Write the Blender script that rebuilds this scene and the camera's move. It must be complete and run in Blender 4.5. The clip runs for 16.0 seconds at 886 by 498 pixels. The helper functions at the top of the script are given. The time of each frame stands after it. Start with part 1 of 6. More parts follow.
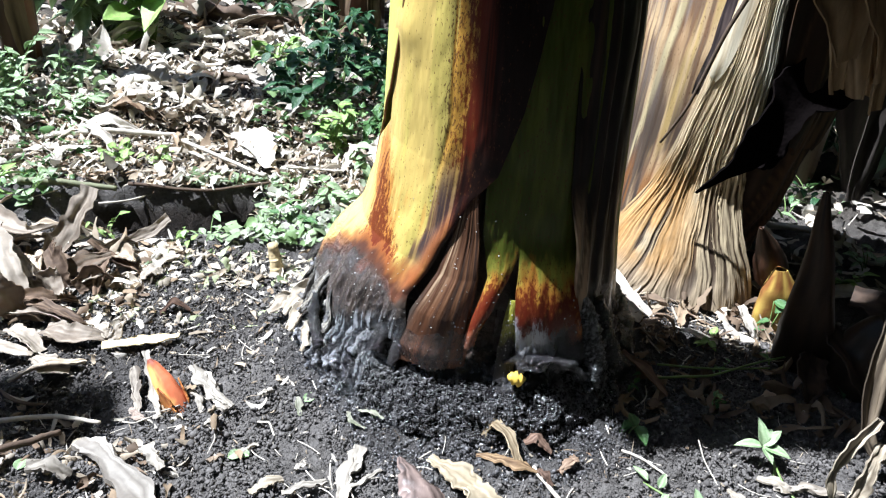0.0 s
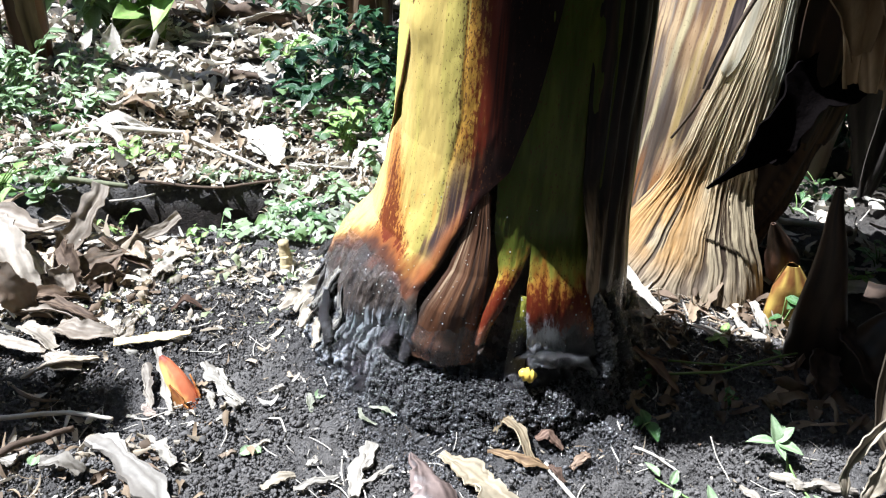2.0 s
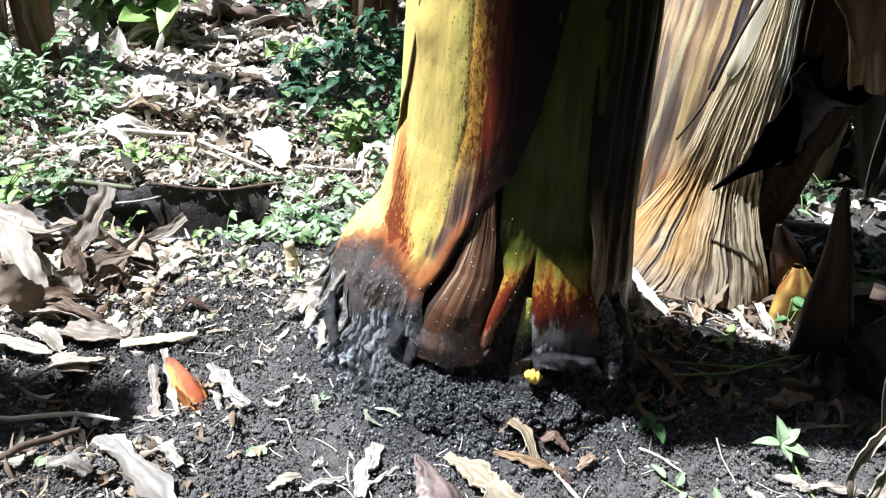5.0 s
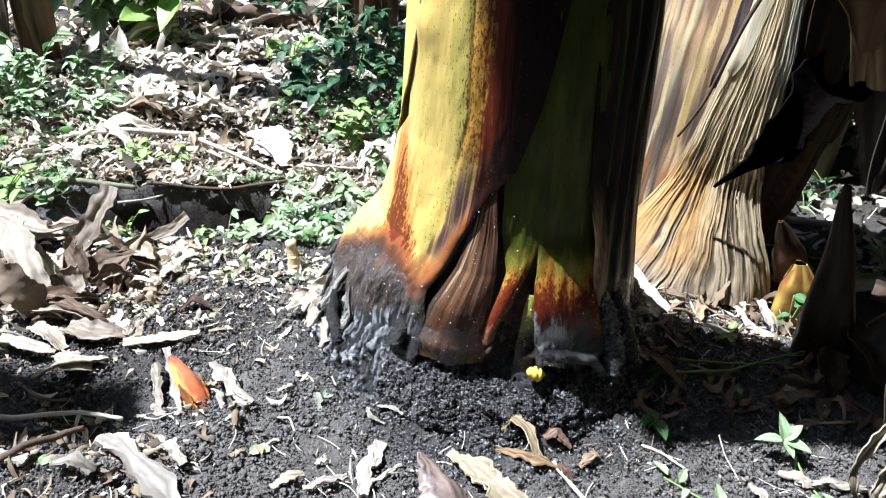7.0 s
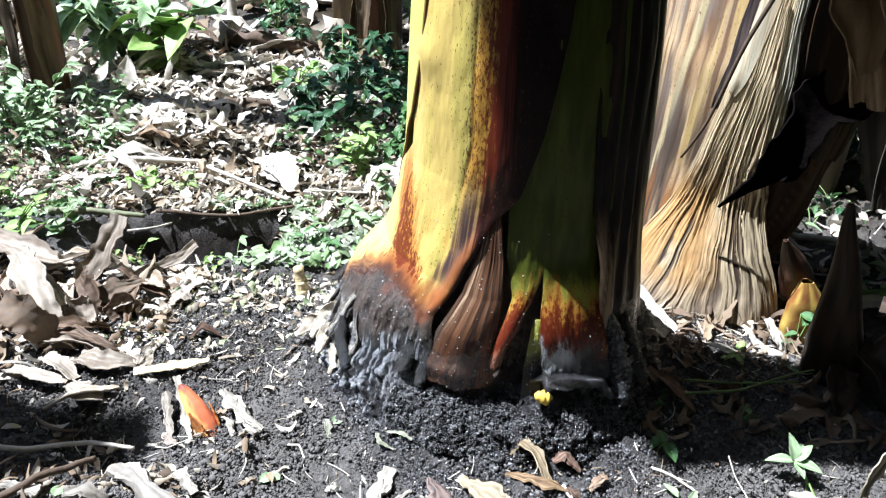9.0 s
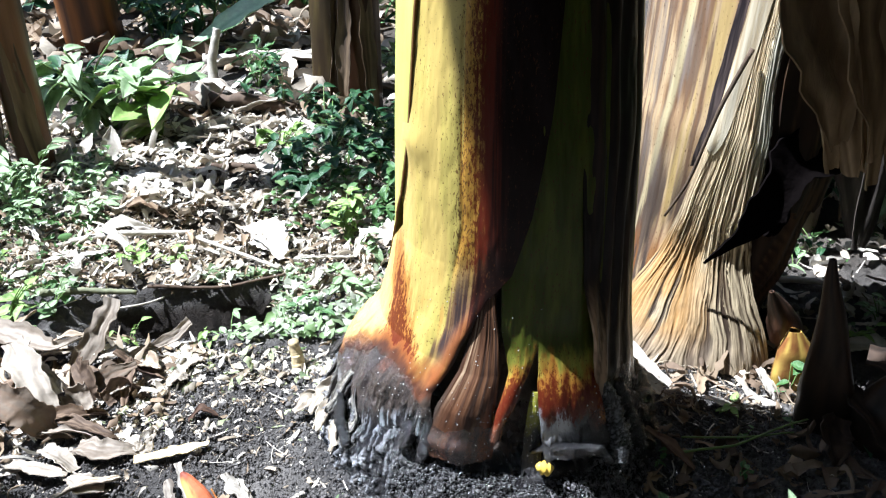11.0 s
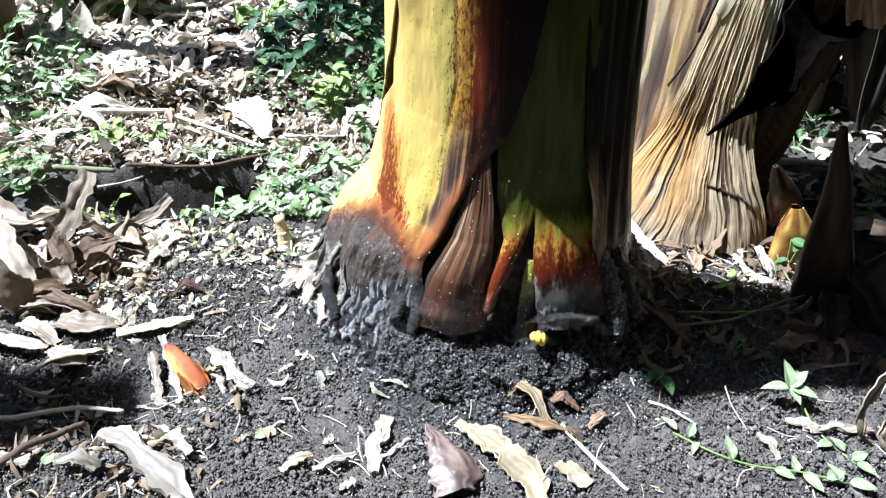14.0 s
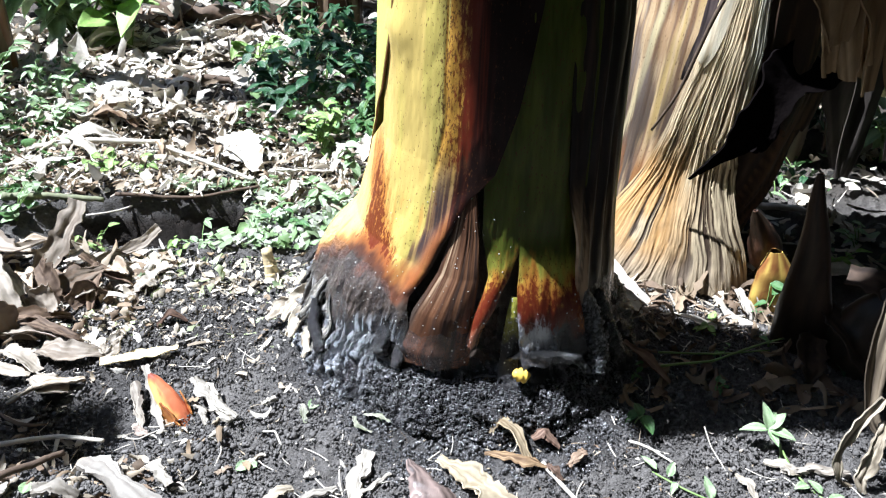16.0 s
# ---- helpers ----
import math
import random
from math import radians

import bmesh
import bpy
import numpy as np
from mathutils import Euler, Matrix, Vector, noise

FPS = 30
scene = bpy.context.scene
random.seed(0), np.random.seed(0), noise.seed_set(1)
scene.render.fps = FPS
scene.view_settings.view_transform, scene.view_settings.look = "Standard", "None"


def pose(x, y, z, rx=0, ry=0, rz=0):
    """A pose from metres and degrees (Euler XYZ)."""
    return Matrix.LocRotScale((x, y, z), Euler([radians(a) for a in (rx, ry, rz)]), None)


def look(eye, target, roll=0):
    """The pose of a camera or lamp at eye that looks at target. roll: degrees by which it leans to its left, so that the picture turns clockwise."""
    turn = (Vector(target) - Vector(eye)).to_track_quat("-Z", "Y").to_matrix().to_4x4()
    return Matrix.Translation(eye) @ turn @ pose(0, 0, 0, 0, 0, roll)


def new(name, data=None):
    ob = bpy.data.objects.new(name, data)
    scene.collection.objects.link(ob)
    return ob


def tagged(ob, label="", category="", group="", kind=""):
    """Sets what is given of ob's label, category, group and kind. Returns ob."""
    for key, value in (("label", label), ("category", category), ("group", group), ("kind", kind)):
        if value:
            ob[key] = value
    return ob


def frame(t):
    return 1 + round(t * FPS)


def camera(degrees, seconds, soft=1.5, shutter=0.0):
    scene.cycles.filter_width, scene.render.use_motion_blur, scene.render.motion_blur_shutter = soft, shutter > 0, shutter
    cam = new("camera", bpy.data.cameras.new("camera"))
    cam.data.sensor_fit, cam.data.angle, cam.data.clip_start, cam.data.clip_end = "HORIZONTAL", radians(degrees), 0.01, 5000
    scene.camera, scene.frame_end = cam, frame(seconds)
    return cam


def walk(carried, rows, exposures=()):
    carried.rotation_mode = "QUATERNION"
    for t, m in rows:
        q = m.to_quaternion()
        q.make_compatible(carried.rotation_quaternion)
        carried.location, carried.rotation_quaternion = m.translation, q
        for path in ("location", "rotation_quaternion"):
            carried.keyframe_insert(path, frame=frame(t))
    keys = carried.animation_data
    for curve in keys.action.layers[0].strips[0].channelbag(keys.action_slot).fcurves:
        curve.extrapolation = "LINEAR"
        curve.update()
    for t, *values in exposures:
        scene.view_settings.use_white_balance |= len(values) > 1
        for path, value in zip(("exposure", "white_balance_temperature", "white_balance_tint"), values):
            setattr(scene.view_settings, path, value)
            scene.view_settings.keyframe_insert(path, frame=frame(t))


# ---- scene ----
cam = camera(60.0, 16.0, soft=1.2)
PATH = [
    (0, (0.145, 0.673, 0.935), (0.125, 2.338, -0.173), 4.8),
    (0.5, (0.144, 0.672, 0.934), (0.115, 2.336, -0.175), 4.6),
    (1, (0.142, 0.672, 0.934), (0.111, 2.335, -0.177), 4.5),
    (1.5, (0.141, 0.672, 0.935), (0.105, 2.33, -0.184), 4.3),
    (2, (0.14, 0.672, 0.932), (0.101, 2.333, -0.182), 4.3),
    (2.5, (0.141, 0.671, 0.933), (0.102, 2.333, -0.179), 4.3),
    (3, (0.141, 0.67, 0.93), (0.099, 2.334, -0.178), 4.3),
    (3.5, (0.139, 0.67, 0.933), (0.096, 2.331, -0.181), 4.2),
    (4, (0.138, 0.67, 0.933), (0.091, 2.332, -0.179), 4.1),
    (6.5, (0.138, 0.668, 0.932), (0.085, 2.331, -0.177), 4.0),
    (7, (0.137, 0.668, 0.932), (0.084, 2.328, -0.181), 3.8),
    (7.5, (0.136, 0.669, 0.931), (0.082, 2.334, -0.176), 3.8),
    (8, (0.138, 0.665, 0.934), (0.074, 2.329, -0.174), 3.4),
    (8.5, (0.139, 0.669, 0.941), (0.099, 2.348, -0.144), 3.4),
    (9, (0.14, 0.668, 0.949), (0.062, 2.351, -0.129), 2.4),
    (9.2, (0.139, 0.664, 0.957), (0.077, 2.364, -0.096), 3.1),
    (11.3, (0.126, 0.695, 1.024), (0.076, 2.42, 0.014), -1.2),
    (11.5, (0.125, 0.697, 1.009), (0.066, 2.392, -0.051), -2.1),
    (12, (0.122, 0.697, 0.973), (0.096, 2.344, -0.162), -1.1),
    (12.5, (0.124, 0.705, 0.942), (0.121, 2.314, -0.247), -0.0),
    (13, (0.122, 0.71, 0.935), (0.135, 2.311, -0.263), 0.5),
    (13.5, (0.118, 0.706, 0.937), (0.118, 2.315, -0.251), 0.4),
    (14, (0.12, 0.701, 0.935), (0.111, 2.295, -0.273), 1.0),
    (14.5, (0.122, 0.701, 0.935), (0.107, 2.311, -0.251), 1.7),
    (15, (0.12, 0.695, 0.937), (0.131, 2.323, -0.225), 2.6),
    (15.5, (0.12, 0.688, 0.943), (0.133, 2.323, -0.208), 2.9),
    (16, (0.122, 0.688, 0.945), (0.144, 2.337, -0.186), 2.9),
]
walk(cam, [(t, look(eye, target, roll)) for t, eye, target, roll in PATH], [(0, 1.48, 5720, 11), (4, 1.51, 5720, 11), (8, 1.55, 5700, 11), (12, 1.62, 5650, 11), (16, 1.59, 5650, 11)])

# ---- world and sun ----
SUN_EL, SUN_AZ = radians(61), radians(7)          # azimuth: from -x, turned towards +y
to_sun = Vector((-math.cos(SUN_AZ) * math.cos(SUN_EL), math.sin(SUN_AZ) * math.cos(SUN_EL), math.sin(SUN_EL)))
world = bpy.data.worlds.new("sky")
scene.world = world
world.use_nodes = True
wt = world.node_tree
sky = wt.nodes.new("ShaderNodeTexSky")
sky.sky_type, sky.sun_disc = "NISHITA", False
sky.sun_elevation, sky.sun_rotation = SUN_EL, math.atan2(to_sun.x, to_sun.y)
wt.links.new(sky.outputs[0], wt.nodes["Background"].inputs[0])
wt.nodes["Background"].inputs[1].default_value = 0.05
sun_data = bpy.data.lights.new("sun", "SUN")
sun_data.energy, sun_data.angle, sun_data.color = 5.0, radians(0.5), (1.0, 0.985, 0.955)
sun = new("sun", sun_data)
sun.matrix_world = look(to_sun * 20, (0, 0, 0))

# ---- noise and mesh helpers ----
TAB = np.random.RandomState(7).rand(512, 512)
D = np.radians


def vn(x, y, seed=0):
    """Smooth value noise, 0 to 1."""
    x, y = np.asarray(x, float) + seed * 17.31, np.asarray(y, float) + seed * 9.77
    i, j = np.floor(x).astype(int), np.floor(y).astype(int)
    f, g = x - i, y - j
    f, g = f * f * (3 - 2 * f), g * g * (3 - 2 * g)
    a, b = TAB[i % 512, j % 512], TAB[(i + 1) % 512, j % 512]
    c, d = TAB[i % 512, (j + 1) % 512], TAB[(i + 1) % 512, (j + 1) % 512]
    return (a * (1 - f) + b * f) * (1 - g) + (c * (1 - f) + d * f) * g


def fbm(x, y, seed=0, n=4):
    s, a, t = 0.0, 1.0, 0.0
    for k in range(n):
        s, t = s + a * vn(np.asarray(x) * 2 ** k, np.asarray(y) * 2 ** k, seed + k * 3), t + a
        a *= 0.5
    return s / t


def ss(x, a, b):
    """Smooth step from a to b (either order)."""
    t = np.clip((np.asarray(x, float) - a) / (b - a), 0, 1)
    return t * t * (3 - 2 * t)


def mix(c0, c1, f):
    f = np.clip(np.asarray(f, float), 0, 1)[..., None]
    return np.asarray(c0, float) * (1 - f) + np.asarray(c1, float) * f


BASE = {}


def thing(name, at, label, category, group=""):
    ob = tagged(new(name), label, category, group)
    ob.location = at
    ob.empty_display_size = 0.02
    BASE[ob.name] = Vector(at)
    return ob


def solid(name, verts, faces, mat, parent=None, label="", tint=None, smooth=True, at=None, **floats):
    """One mesh object from world vertices, under parent; tint: a colour a vertex; floats: other values a vertex."""
    verts = np.asarray(verts, float).reshape(-1, 3)
    base = BASE[parent.name] if parent else Vector(at if at is not None else verts.mean(0) * (1, 1, 0) + (0, 0, verts[:, 2].min()))
    me = bpy.data.meshes.new(name)
    me.from_pydata((verts - np.array(base)).tolist(), [], faces if isinstance(faces, list) else faces.tolist())
    if smooth:
        me.polygons.foreach_set("use_smooth", [True] * len(me.polygons))
    if tint is not None:
        c = np.ones((len(verts), 4))
        c[:, :3] = np.asarray(tint).reshape(-1, 3)
        me.attributes.new("tint", "FLOAT_COLOR", "POINT").data.foreach_set("color", c.ravel())
    for key, value in floats.items():
        v = np.broadcast_to(np.asarray(value, float).ravel(), (len(verts),)) if np.ndim(value) == 0 else np.asarray(value, float).ravel()
        me.attributes.new(key, "FLOAT", "POINT").data.foreach_set("value", np.ascontiguousarray(v))
    me.materials.append(mat)
    me.update()
    ob = new(name, me)
    BASE[ob.name] = base
    if parent:
        ob.parent = parent
    else:
        ob.location = base
    if label:
        ob["label"] = label
    return ob


RIM = [None]


def sheet(P, thick=0.002):
    """A closed shell from a grid of points (nu, nv, 3): vertices, faces and the count of copies (2)."""
    nu, nv = P.shape[:2]
    du, dv = np.gradient(P, axis=0), np.gradient(P, axis=1)
    n = np.cross(du, dv)
    n /= np.maximum(np.linalg.norm(n, axis=2, keepdims=True), 1e-9)
    V = np.concatenate([P.reshape(-1, 3), (P - n * np.asarray(thick)[..., None] if np.ndim(thick) else P - n * thick).reshape(-1, 3)])
    I = np.arange(nu * nv).reshape(nu, nv)
    q = np.stack([I[:-1, :-1], I[1:, :-1], I[1:, 1:], I[:-1, 1:]], -1).reshape(-1, 4)
    N = nu * nv
    faces = [q, q[:, ::-1] + N]
    rim = np.concatenate([I[0, :], I[1:, -1], I[-1, -2::-1], I[-2:0:-1, 0]])
    k = np.arange(len(rim)) + 2 * N
    j = np.roll(k, -1)
    faces.append(np.stack([j, k, k + len(rim), j + len(rim)], -1))
    V = np.concatenate([V, V[rim], V[rim + N]])         # the rim has corners of its own, so that it stays sharp
    RIM[0] = rim
    return V, np.concatenate(faces)


def twice(a):
    """Values a point of the last sheet, for both its faces and its rim."""
    a = np.asarray(a)
    a = a.reshape(-1, a.shape[-1]) if a.ndim == 3 else a.ravel()
    return np.concatenate([a, a, a[RIM[0]], a[RIM[0]]])


def tube(path, radius, n=8):
    """A tapered tube along a path; radius: one or one a point. Ends closed."""
    path = np.asarray(path, float)
    r = np.broadcast_to(np.asarray(radius, float), (len(path),))
    t = np.gradient(path, axis=0)
    t /= np.linalg.norm(t, axis=1, keepdims=True)
    up = np.array([0.13, 0.21, 0.97]) if abs(t[0][2]) < 0.9 else np.array([1.0, 0.1, 0])
    a = np.cross(t, up)
    a /= np.linalg.norm(a, axis=1, keepdims=True)
    b = np.cross(t, a)
    w = np.linspace(0, 2 * np.pi, n, endpoint=False)
    V = (path[:, None] + r[:, None, None] * (np.cos(w)[None, :, None] * a[:, None] + np.sin(w)[None, :, None] * b[:, None])).reshape(-1, 3)
    F = []
    for i in range(len(path) - 1):
        for k in range(n):
            F.append([i * n + k, i * n + (k + 1) % n, (i + 1) * n + (k + 1) % n, (i + 1) * n + k])
    F.append(list(range(n))[::-1])
    F.append([(len(path) - 1) * n + k for k in range(n)])
    return V, F


def joined(parts):
    """Several (vertices, faces) in one."""
    V, F, n = [], [], 0
    for v, f in parts:
        V.append(np.asarray(v, float).reshape(-1, 3))
        F += [[int(i) + n for i in g] for g in f]
        n += len(V[-1])
    return np.concatenate(V), F


def bend(points, n=24):
    """A smooth path through a few points."""
    p = np.asarray(points, float)
    s = np.concatenate([[0], np.cumsum(np.linalg.norm(np.diff(p, axis=0), axis=1))])
    s /= s[-1]
    t = np.linspace(0, 1, n)
    out = np.stack([np.interp(t, s, p[:, k]) for k in range(p.shape[1])], 1)
    for _ in range(max(2, n // (len(p) * 2))):
        out[1:-1] = (out[:-2] + 2 * out[1:-1] + out[2:]) / 4
    return out


# ---- materials ----
def material(name, base=None, rough=0.6, var=0.25, scale=40, bump=0.3, bump_scale=120, stretch=(1, 1, 1), attr=False, spots=0.0,
             spec=0.5, translucent=0.0, island=0.0, wet=False, dark=(0.05, 0.02, 0.01), bdist=0.002, coat=0.0):
    m = bpy.data.materials.new(name)
    m.use_nodes = True
    nt = m.node_tree
    N, L = nt.nodes, nt.links
    bs = N["Principled BSDF"]
    bs.inputs["Specular IOR Level"].default_value = spec
    tc = N.new("ShaderNodeTexCoord")
    mp = N.new("ShaderNodeMapping")
    mp.inputs["Scale"].default_value = stretch
    L.new(tc.outputs["Object"], mp.inputs[0])

    def noise_node(s, detail=5, rough_=0.6):
        n = N.new("ShaderNodeTexNoise")
        n.inputs["Scale"].default_value, n.inputs["Detail"].default_value, n.inputs["Roughness"].default_value = s, detail, rough_
        L.new(mp.outputs[0], n.inputs["Vector"])
        return n.outputs["Fac"]

    def mathn(op, a, b):
        n = N.new("ShaderNodeMath")
        n.operation = op
        for k, v in enumerate((a, b)):
            if isinstance(v, (int, float)):
                n.inputs[k].default_value = v
            else:
                L.new(v, n.inputs[k])
        return n.outputs[0]

    def mixn(kind, f, a, b):
        n = N.new("ShaderNodeMix")
        n.data_type, n.blend_type = "RGBA", kind
        for s, v in ((n.inputs[0], f), (n.inputs[6], a), (n.inputs[7], b)):
            if isinstance(v, (int, float)):
                s.default_value = v
            elif isinstance(v, tuple):
                s.default_value = (*v, 1)
            else:
                L.new(v, s)
        return n.outputs[2]

    if attr:
        at = N.new("ShaderNodeAttribute")
        at.attribute_name = "tint"
        col = at.outputs["Color"]
    else:
        rgb = N.new("ShaderNodeRGB")
        rgb.outputs[0].default_value = (*base, 1)
        col = rgb.outputs[0]
    big, fine = noise_node(scale / 6, 3), noise_node(scale, 6)
    v = mathn("ADD", mathn("MULTIPLY", big, 0.6), mathn("MULTIPLY", fine, 0.7))
    v = mathn("ADD", mathn("MULTIPLY", mathn("SUBTRACT", v, 0.65), var * 4), 1.0)
    if island:
        gi = N.new("ShaderNodeNewGeometry")
        v = mathn("MULTIPLY", v, mathn("ADD", mathn("MULTIPLY", gi.outputs["Random Per Island"], island * 2), 1 - island))
    oi = N.new("ShaderNodeObjectInfo")
    v = mathn("MULTIPLY", v, mathn("ADD", mathn("MULTIPLY", oi.outputs["Random"], 0.2), 0.9))
    hv = N.new("ShaderNodeCombineColor")
    for k in range(3):
        L.new(v, hv.inputs[k])
    col = mixn("MULTIPLY", 1.0, col, hv.outputs[0])
    if spots:
        sp = N.new("ShaderNodeTexNoise")
        sp.inputs["Scale"].default_value, sp.inputs["Detail"].default_value = spots, 3
        mp2 = N.new("ShaderNodeMapping")
        mp2.inputs["Scale"].default_value = (1, 1, 0.4)
        L.new(tc.outputs["Object"], mp2.inputs[0])
        L.new(mp2.outputs[0], sp.inputs["Vector"])
        sa = N.new("ShaderNodeAttribute")
        sa.attribute_name = "spot"
        thr = mathn("SUBTRACT", 0.78, mathn("MULTIPLY", sa.outputs["Fac"], 0.36))
        f = mathn("MULTIPLY", mathn("SUBTRACT", sp.outputs["Fac"], thr), 14.0)
        cl = N.new("ShaderNodeClamp")
        L.new(f, cl.inputs[0])
        col = mixn("MIX", mathn("MULTIPLY", cl.outputs[0], 0.85), col, dark)
        gr = N.new("ShaderNodeTexNoise")
        gr.inputs["Scale"].default_value, gr.inputs["Detail"].default_value, gr.inputs["Roughness"].default_value = spots * 0.55, 5, 0.7
        mp3 = N.new("ShaderNodeMapping")
        mp3.inputs["Scale"].default_value = (1, 1, 0.28)
        L.new(tc.outputs["Object"], mp3.inputs[0])
        L.new(mp3.outputs[0], gr.inputs["Vector"])
        ra = N.new("ShaderNodeAttribute")
        ra.attribute_name = "red"
        f = mathn("MULTIPLY", mathn("SUBTRACT", gr.outputs["Fac"], mathn("SUBTRACT", 0.80, mathn("MULTIPLY", ra.outputs["Fac"], 0.55))), 9.0)
        cl = N.new("ShaderNodeClamp")
        L.new(f, cl.inputs[0])
        col = mixn("MIX", mathn("MULTIPLY", cl.outputs[0], 0.9), col, (0.105, 0.015, 0.006))
    L.new(col, bs.inputs["Base Color"])
    if wet:
        wa = N.new("ShaderNodeAttribute")
        wa.attribute_name = "wet"
        r = mathn("SUBTRACT", rough, mathn("MULTIPLY", wa.outputs["Fac"], rough - 0.16))
        if coat:
            L.new(mathn("MULTIPLY", wa.outputs["Fac"], coat), bs.inputs["Coat Weight"])
            bs.inputs["Coat Roughness"].default_value = 0.12
    else:
        r = rough
    r = mathn("ADD", r, mathn("MULTIPLY", mathn("SUBTRACT", fine, 0.5), 0.25))
    L.new(r, bs.inputs["Roughness"])
    bp = N.new("ShaderNodeBump")
    bp.inputs["Strength"].default_value, bp.inputs["Distance"].default_value = bump, bdist
    L.new(noise_node(bump_scale, 6, 0.65), bp.inputs["Height"])
    L.new(bp.outputs[0], bs.inputs["Normal"])
    if coat:
        L.new(bp.outputs[0], bs.inputs["Coat Normal"])
        if not wet:
            bs.inputs["Coat Weight"].default_value, bs.inputs["Coat Roughness"].default_value = coat, 0.12
    if translucent:
        tr = N.new("ShaderNodeBsdfTranslucent")
        L.new(col, tr.inputs[0])
        ms = N.new("ShaderNodeMixShader")
        ms.inputs[0].default_value = translucent
        L.new(bs.outputs[0], ms.inputs[1])
        L.new(tr.outputs[0], ms.inputs[2])
        L.new(ms.outputs[0], N["Material Output"].inputs[0])
    return m


M_SKIN = material("sheath_skin", attr=True, rough=0.48, var=0.27, spec=0.2, scale=70, stretch=(1, 1, 0.07), bump=0.25, bump_scale=160, spots=430, wet=True, dark=(0.085, 0.035, 0.012))
M_PANEL = material("old_sheath_skin", attr=True, rough=0.5, var=0.14, spec=0.3, scale=60, stretch=(1, 1, 0.18), bump=0.35, bump_scale=150, spots=380, wet=True, dark=(0.09, 0.045, 0.02))
M_FOOT = material("leathery_foot", attr=True, rough=0.46, var=0.3, scale=55, stretch=(1, 1, 0.45), bump=0.9, bump_scale=170, spots=420, spec=0.5, wet=True, bdist=0.010, coat=1.0, dark=(0.012, 0.010, 0.009))
M_ROT = material("rotten_base", attr=True, rough=0.42, spec=0.8, var=0.5, scale=70, stretch=(1, 1, 0.5), bump=1.0, bump_scale=210, wet=True, bdist=0.012, coat=1.0)
M_DRY = material("dry_fibre", attr=True, rough=0.75, var=0.35, scale=90, stretch=(1, 1, 0.06), bump=0.5, bump_scale=180, spec=0.3)
M_SOIL = material("soil", attr=True, rough=0.9, var=0.55, scale=150, bump=1.0, bump_scale=230, spec=0.25, wet=True, bdist=0.012)
M_CLOD = material("soil_crumb", base=(0.112, 0.105, 0.099), rough=0.9, var=0.4, scale=90, bump=0.8, bump_scale=300, spec=0.25, island=0.28)
M_LITTER = material("bleached_leaf", attr=True, rough=0.75, var=0.28, scale=60, bump=0.5, bump_scale=140, spec=0.3, translucent=0.12, island=0.3)
M_LEAF = material("green_leaf", attr=True, rough=0.42, var=0.22, scale=50, bump=0.4, bump_scale=110, translucent=0.3, island=0.25)
M_WOOD = material("bleached_wood", base=(0.5, 0.46, 0.39), rough=0.8, var=0.35, scale=60, bump=0.6, bump_scale=150, spec=0.25)
M_STICK = material("brown_twig", base=(0.095, 0.066, 0.046), rough=0.8, var=0.4, scale=60, bump=0.6, bump_scale=200, spec=0.25)
M_STALK = material("grey_green_stalk", base=(0.19, 0.20, 0.12), rough=0.7, var=0.35, scale=60, bump=0.5, spec=0.3)
M_STEM = material("green_stem", base=(0.16, 0.26, 0.07), rough=0.5, var=0.2, scale=60)

# ---- ground ----
TX, TY = 0.20, 1.82                                # axis of the main plant


def ground_z(x, y):
    x, y = np.asarray(x, float), np.asarray(y, float)
    d = np.hypot(x - TX + 0.0, (y - TY) * 1.05)
    z = 0.10 * np.exp(-(d / 0.285) ** 4)
    # trench behind the mound, with a steep far bank
    tx = np.clip((x + 0.72) / 0.5, 0, 1)
    yc = 2.06 + 0.12 * tx + 0.035 * (fbm(x * 9, y * 3, 14) - 0.5)
    z = z - 0.14 * ss(y, yc - 0.10, yc + 0.02) * ss(y, yc + 0.14, yc + 0.05) * ss(x, -0.80, -0.62) * ss(x, -0.27, -0.36)
    z = z - 0.045 * np.exp(-(((x + 0.44) / 0.12) ** 2 + ((y - 1.50) / 0.07) ** 2))
    z = z - 0.07 * ss(y, 2.46, 2.50) * ss(y, 2.62, 2.53) * ss(x, -0.85, -0.6) * ss(x, -0.15, -0.35)
    z = z + 0.05 * (fbm(x * 1.3, y * 1.3, 3) - 0.5) * ss(np.hypot(x - 0.2, y - 1.5), 0.3, 1.5)
    z = z + 0.018 * (fbm(x * 9, y * 9, 11) - 0.5)
    return z


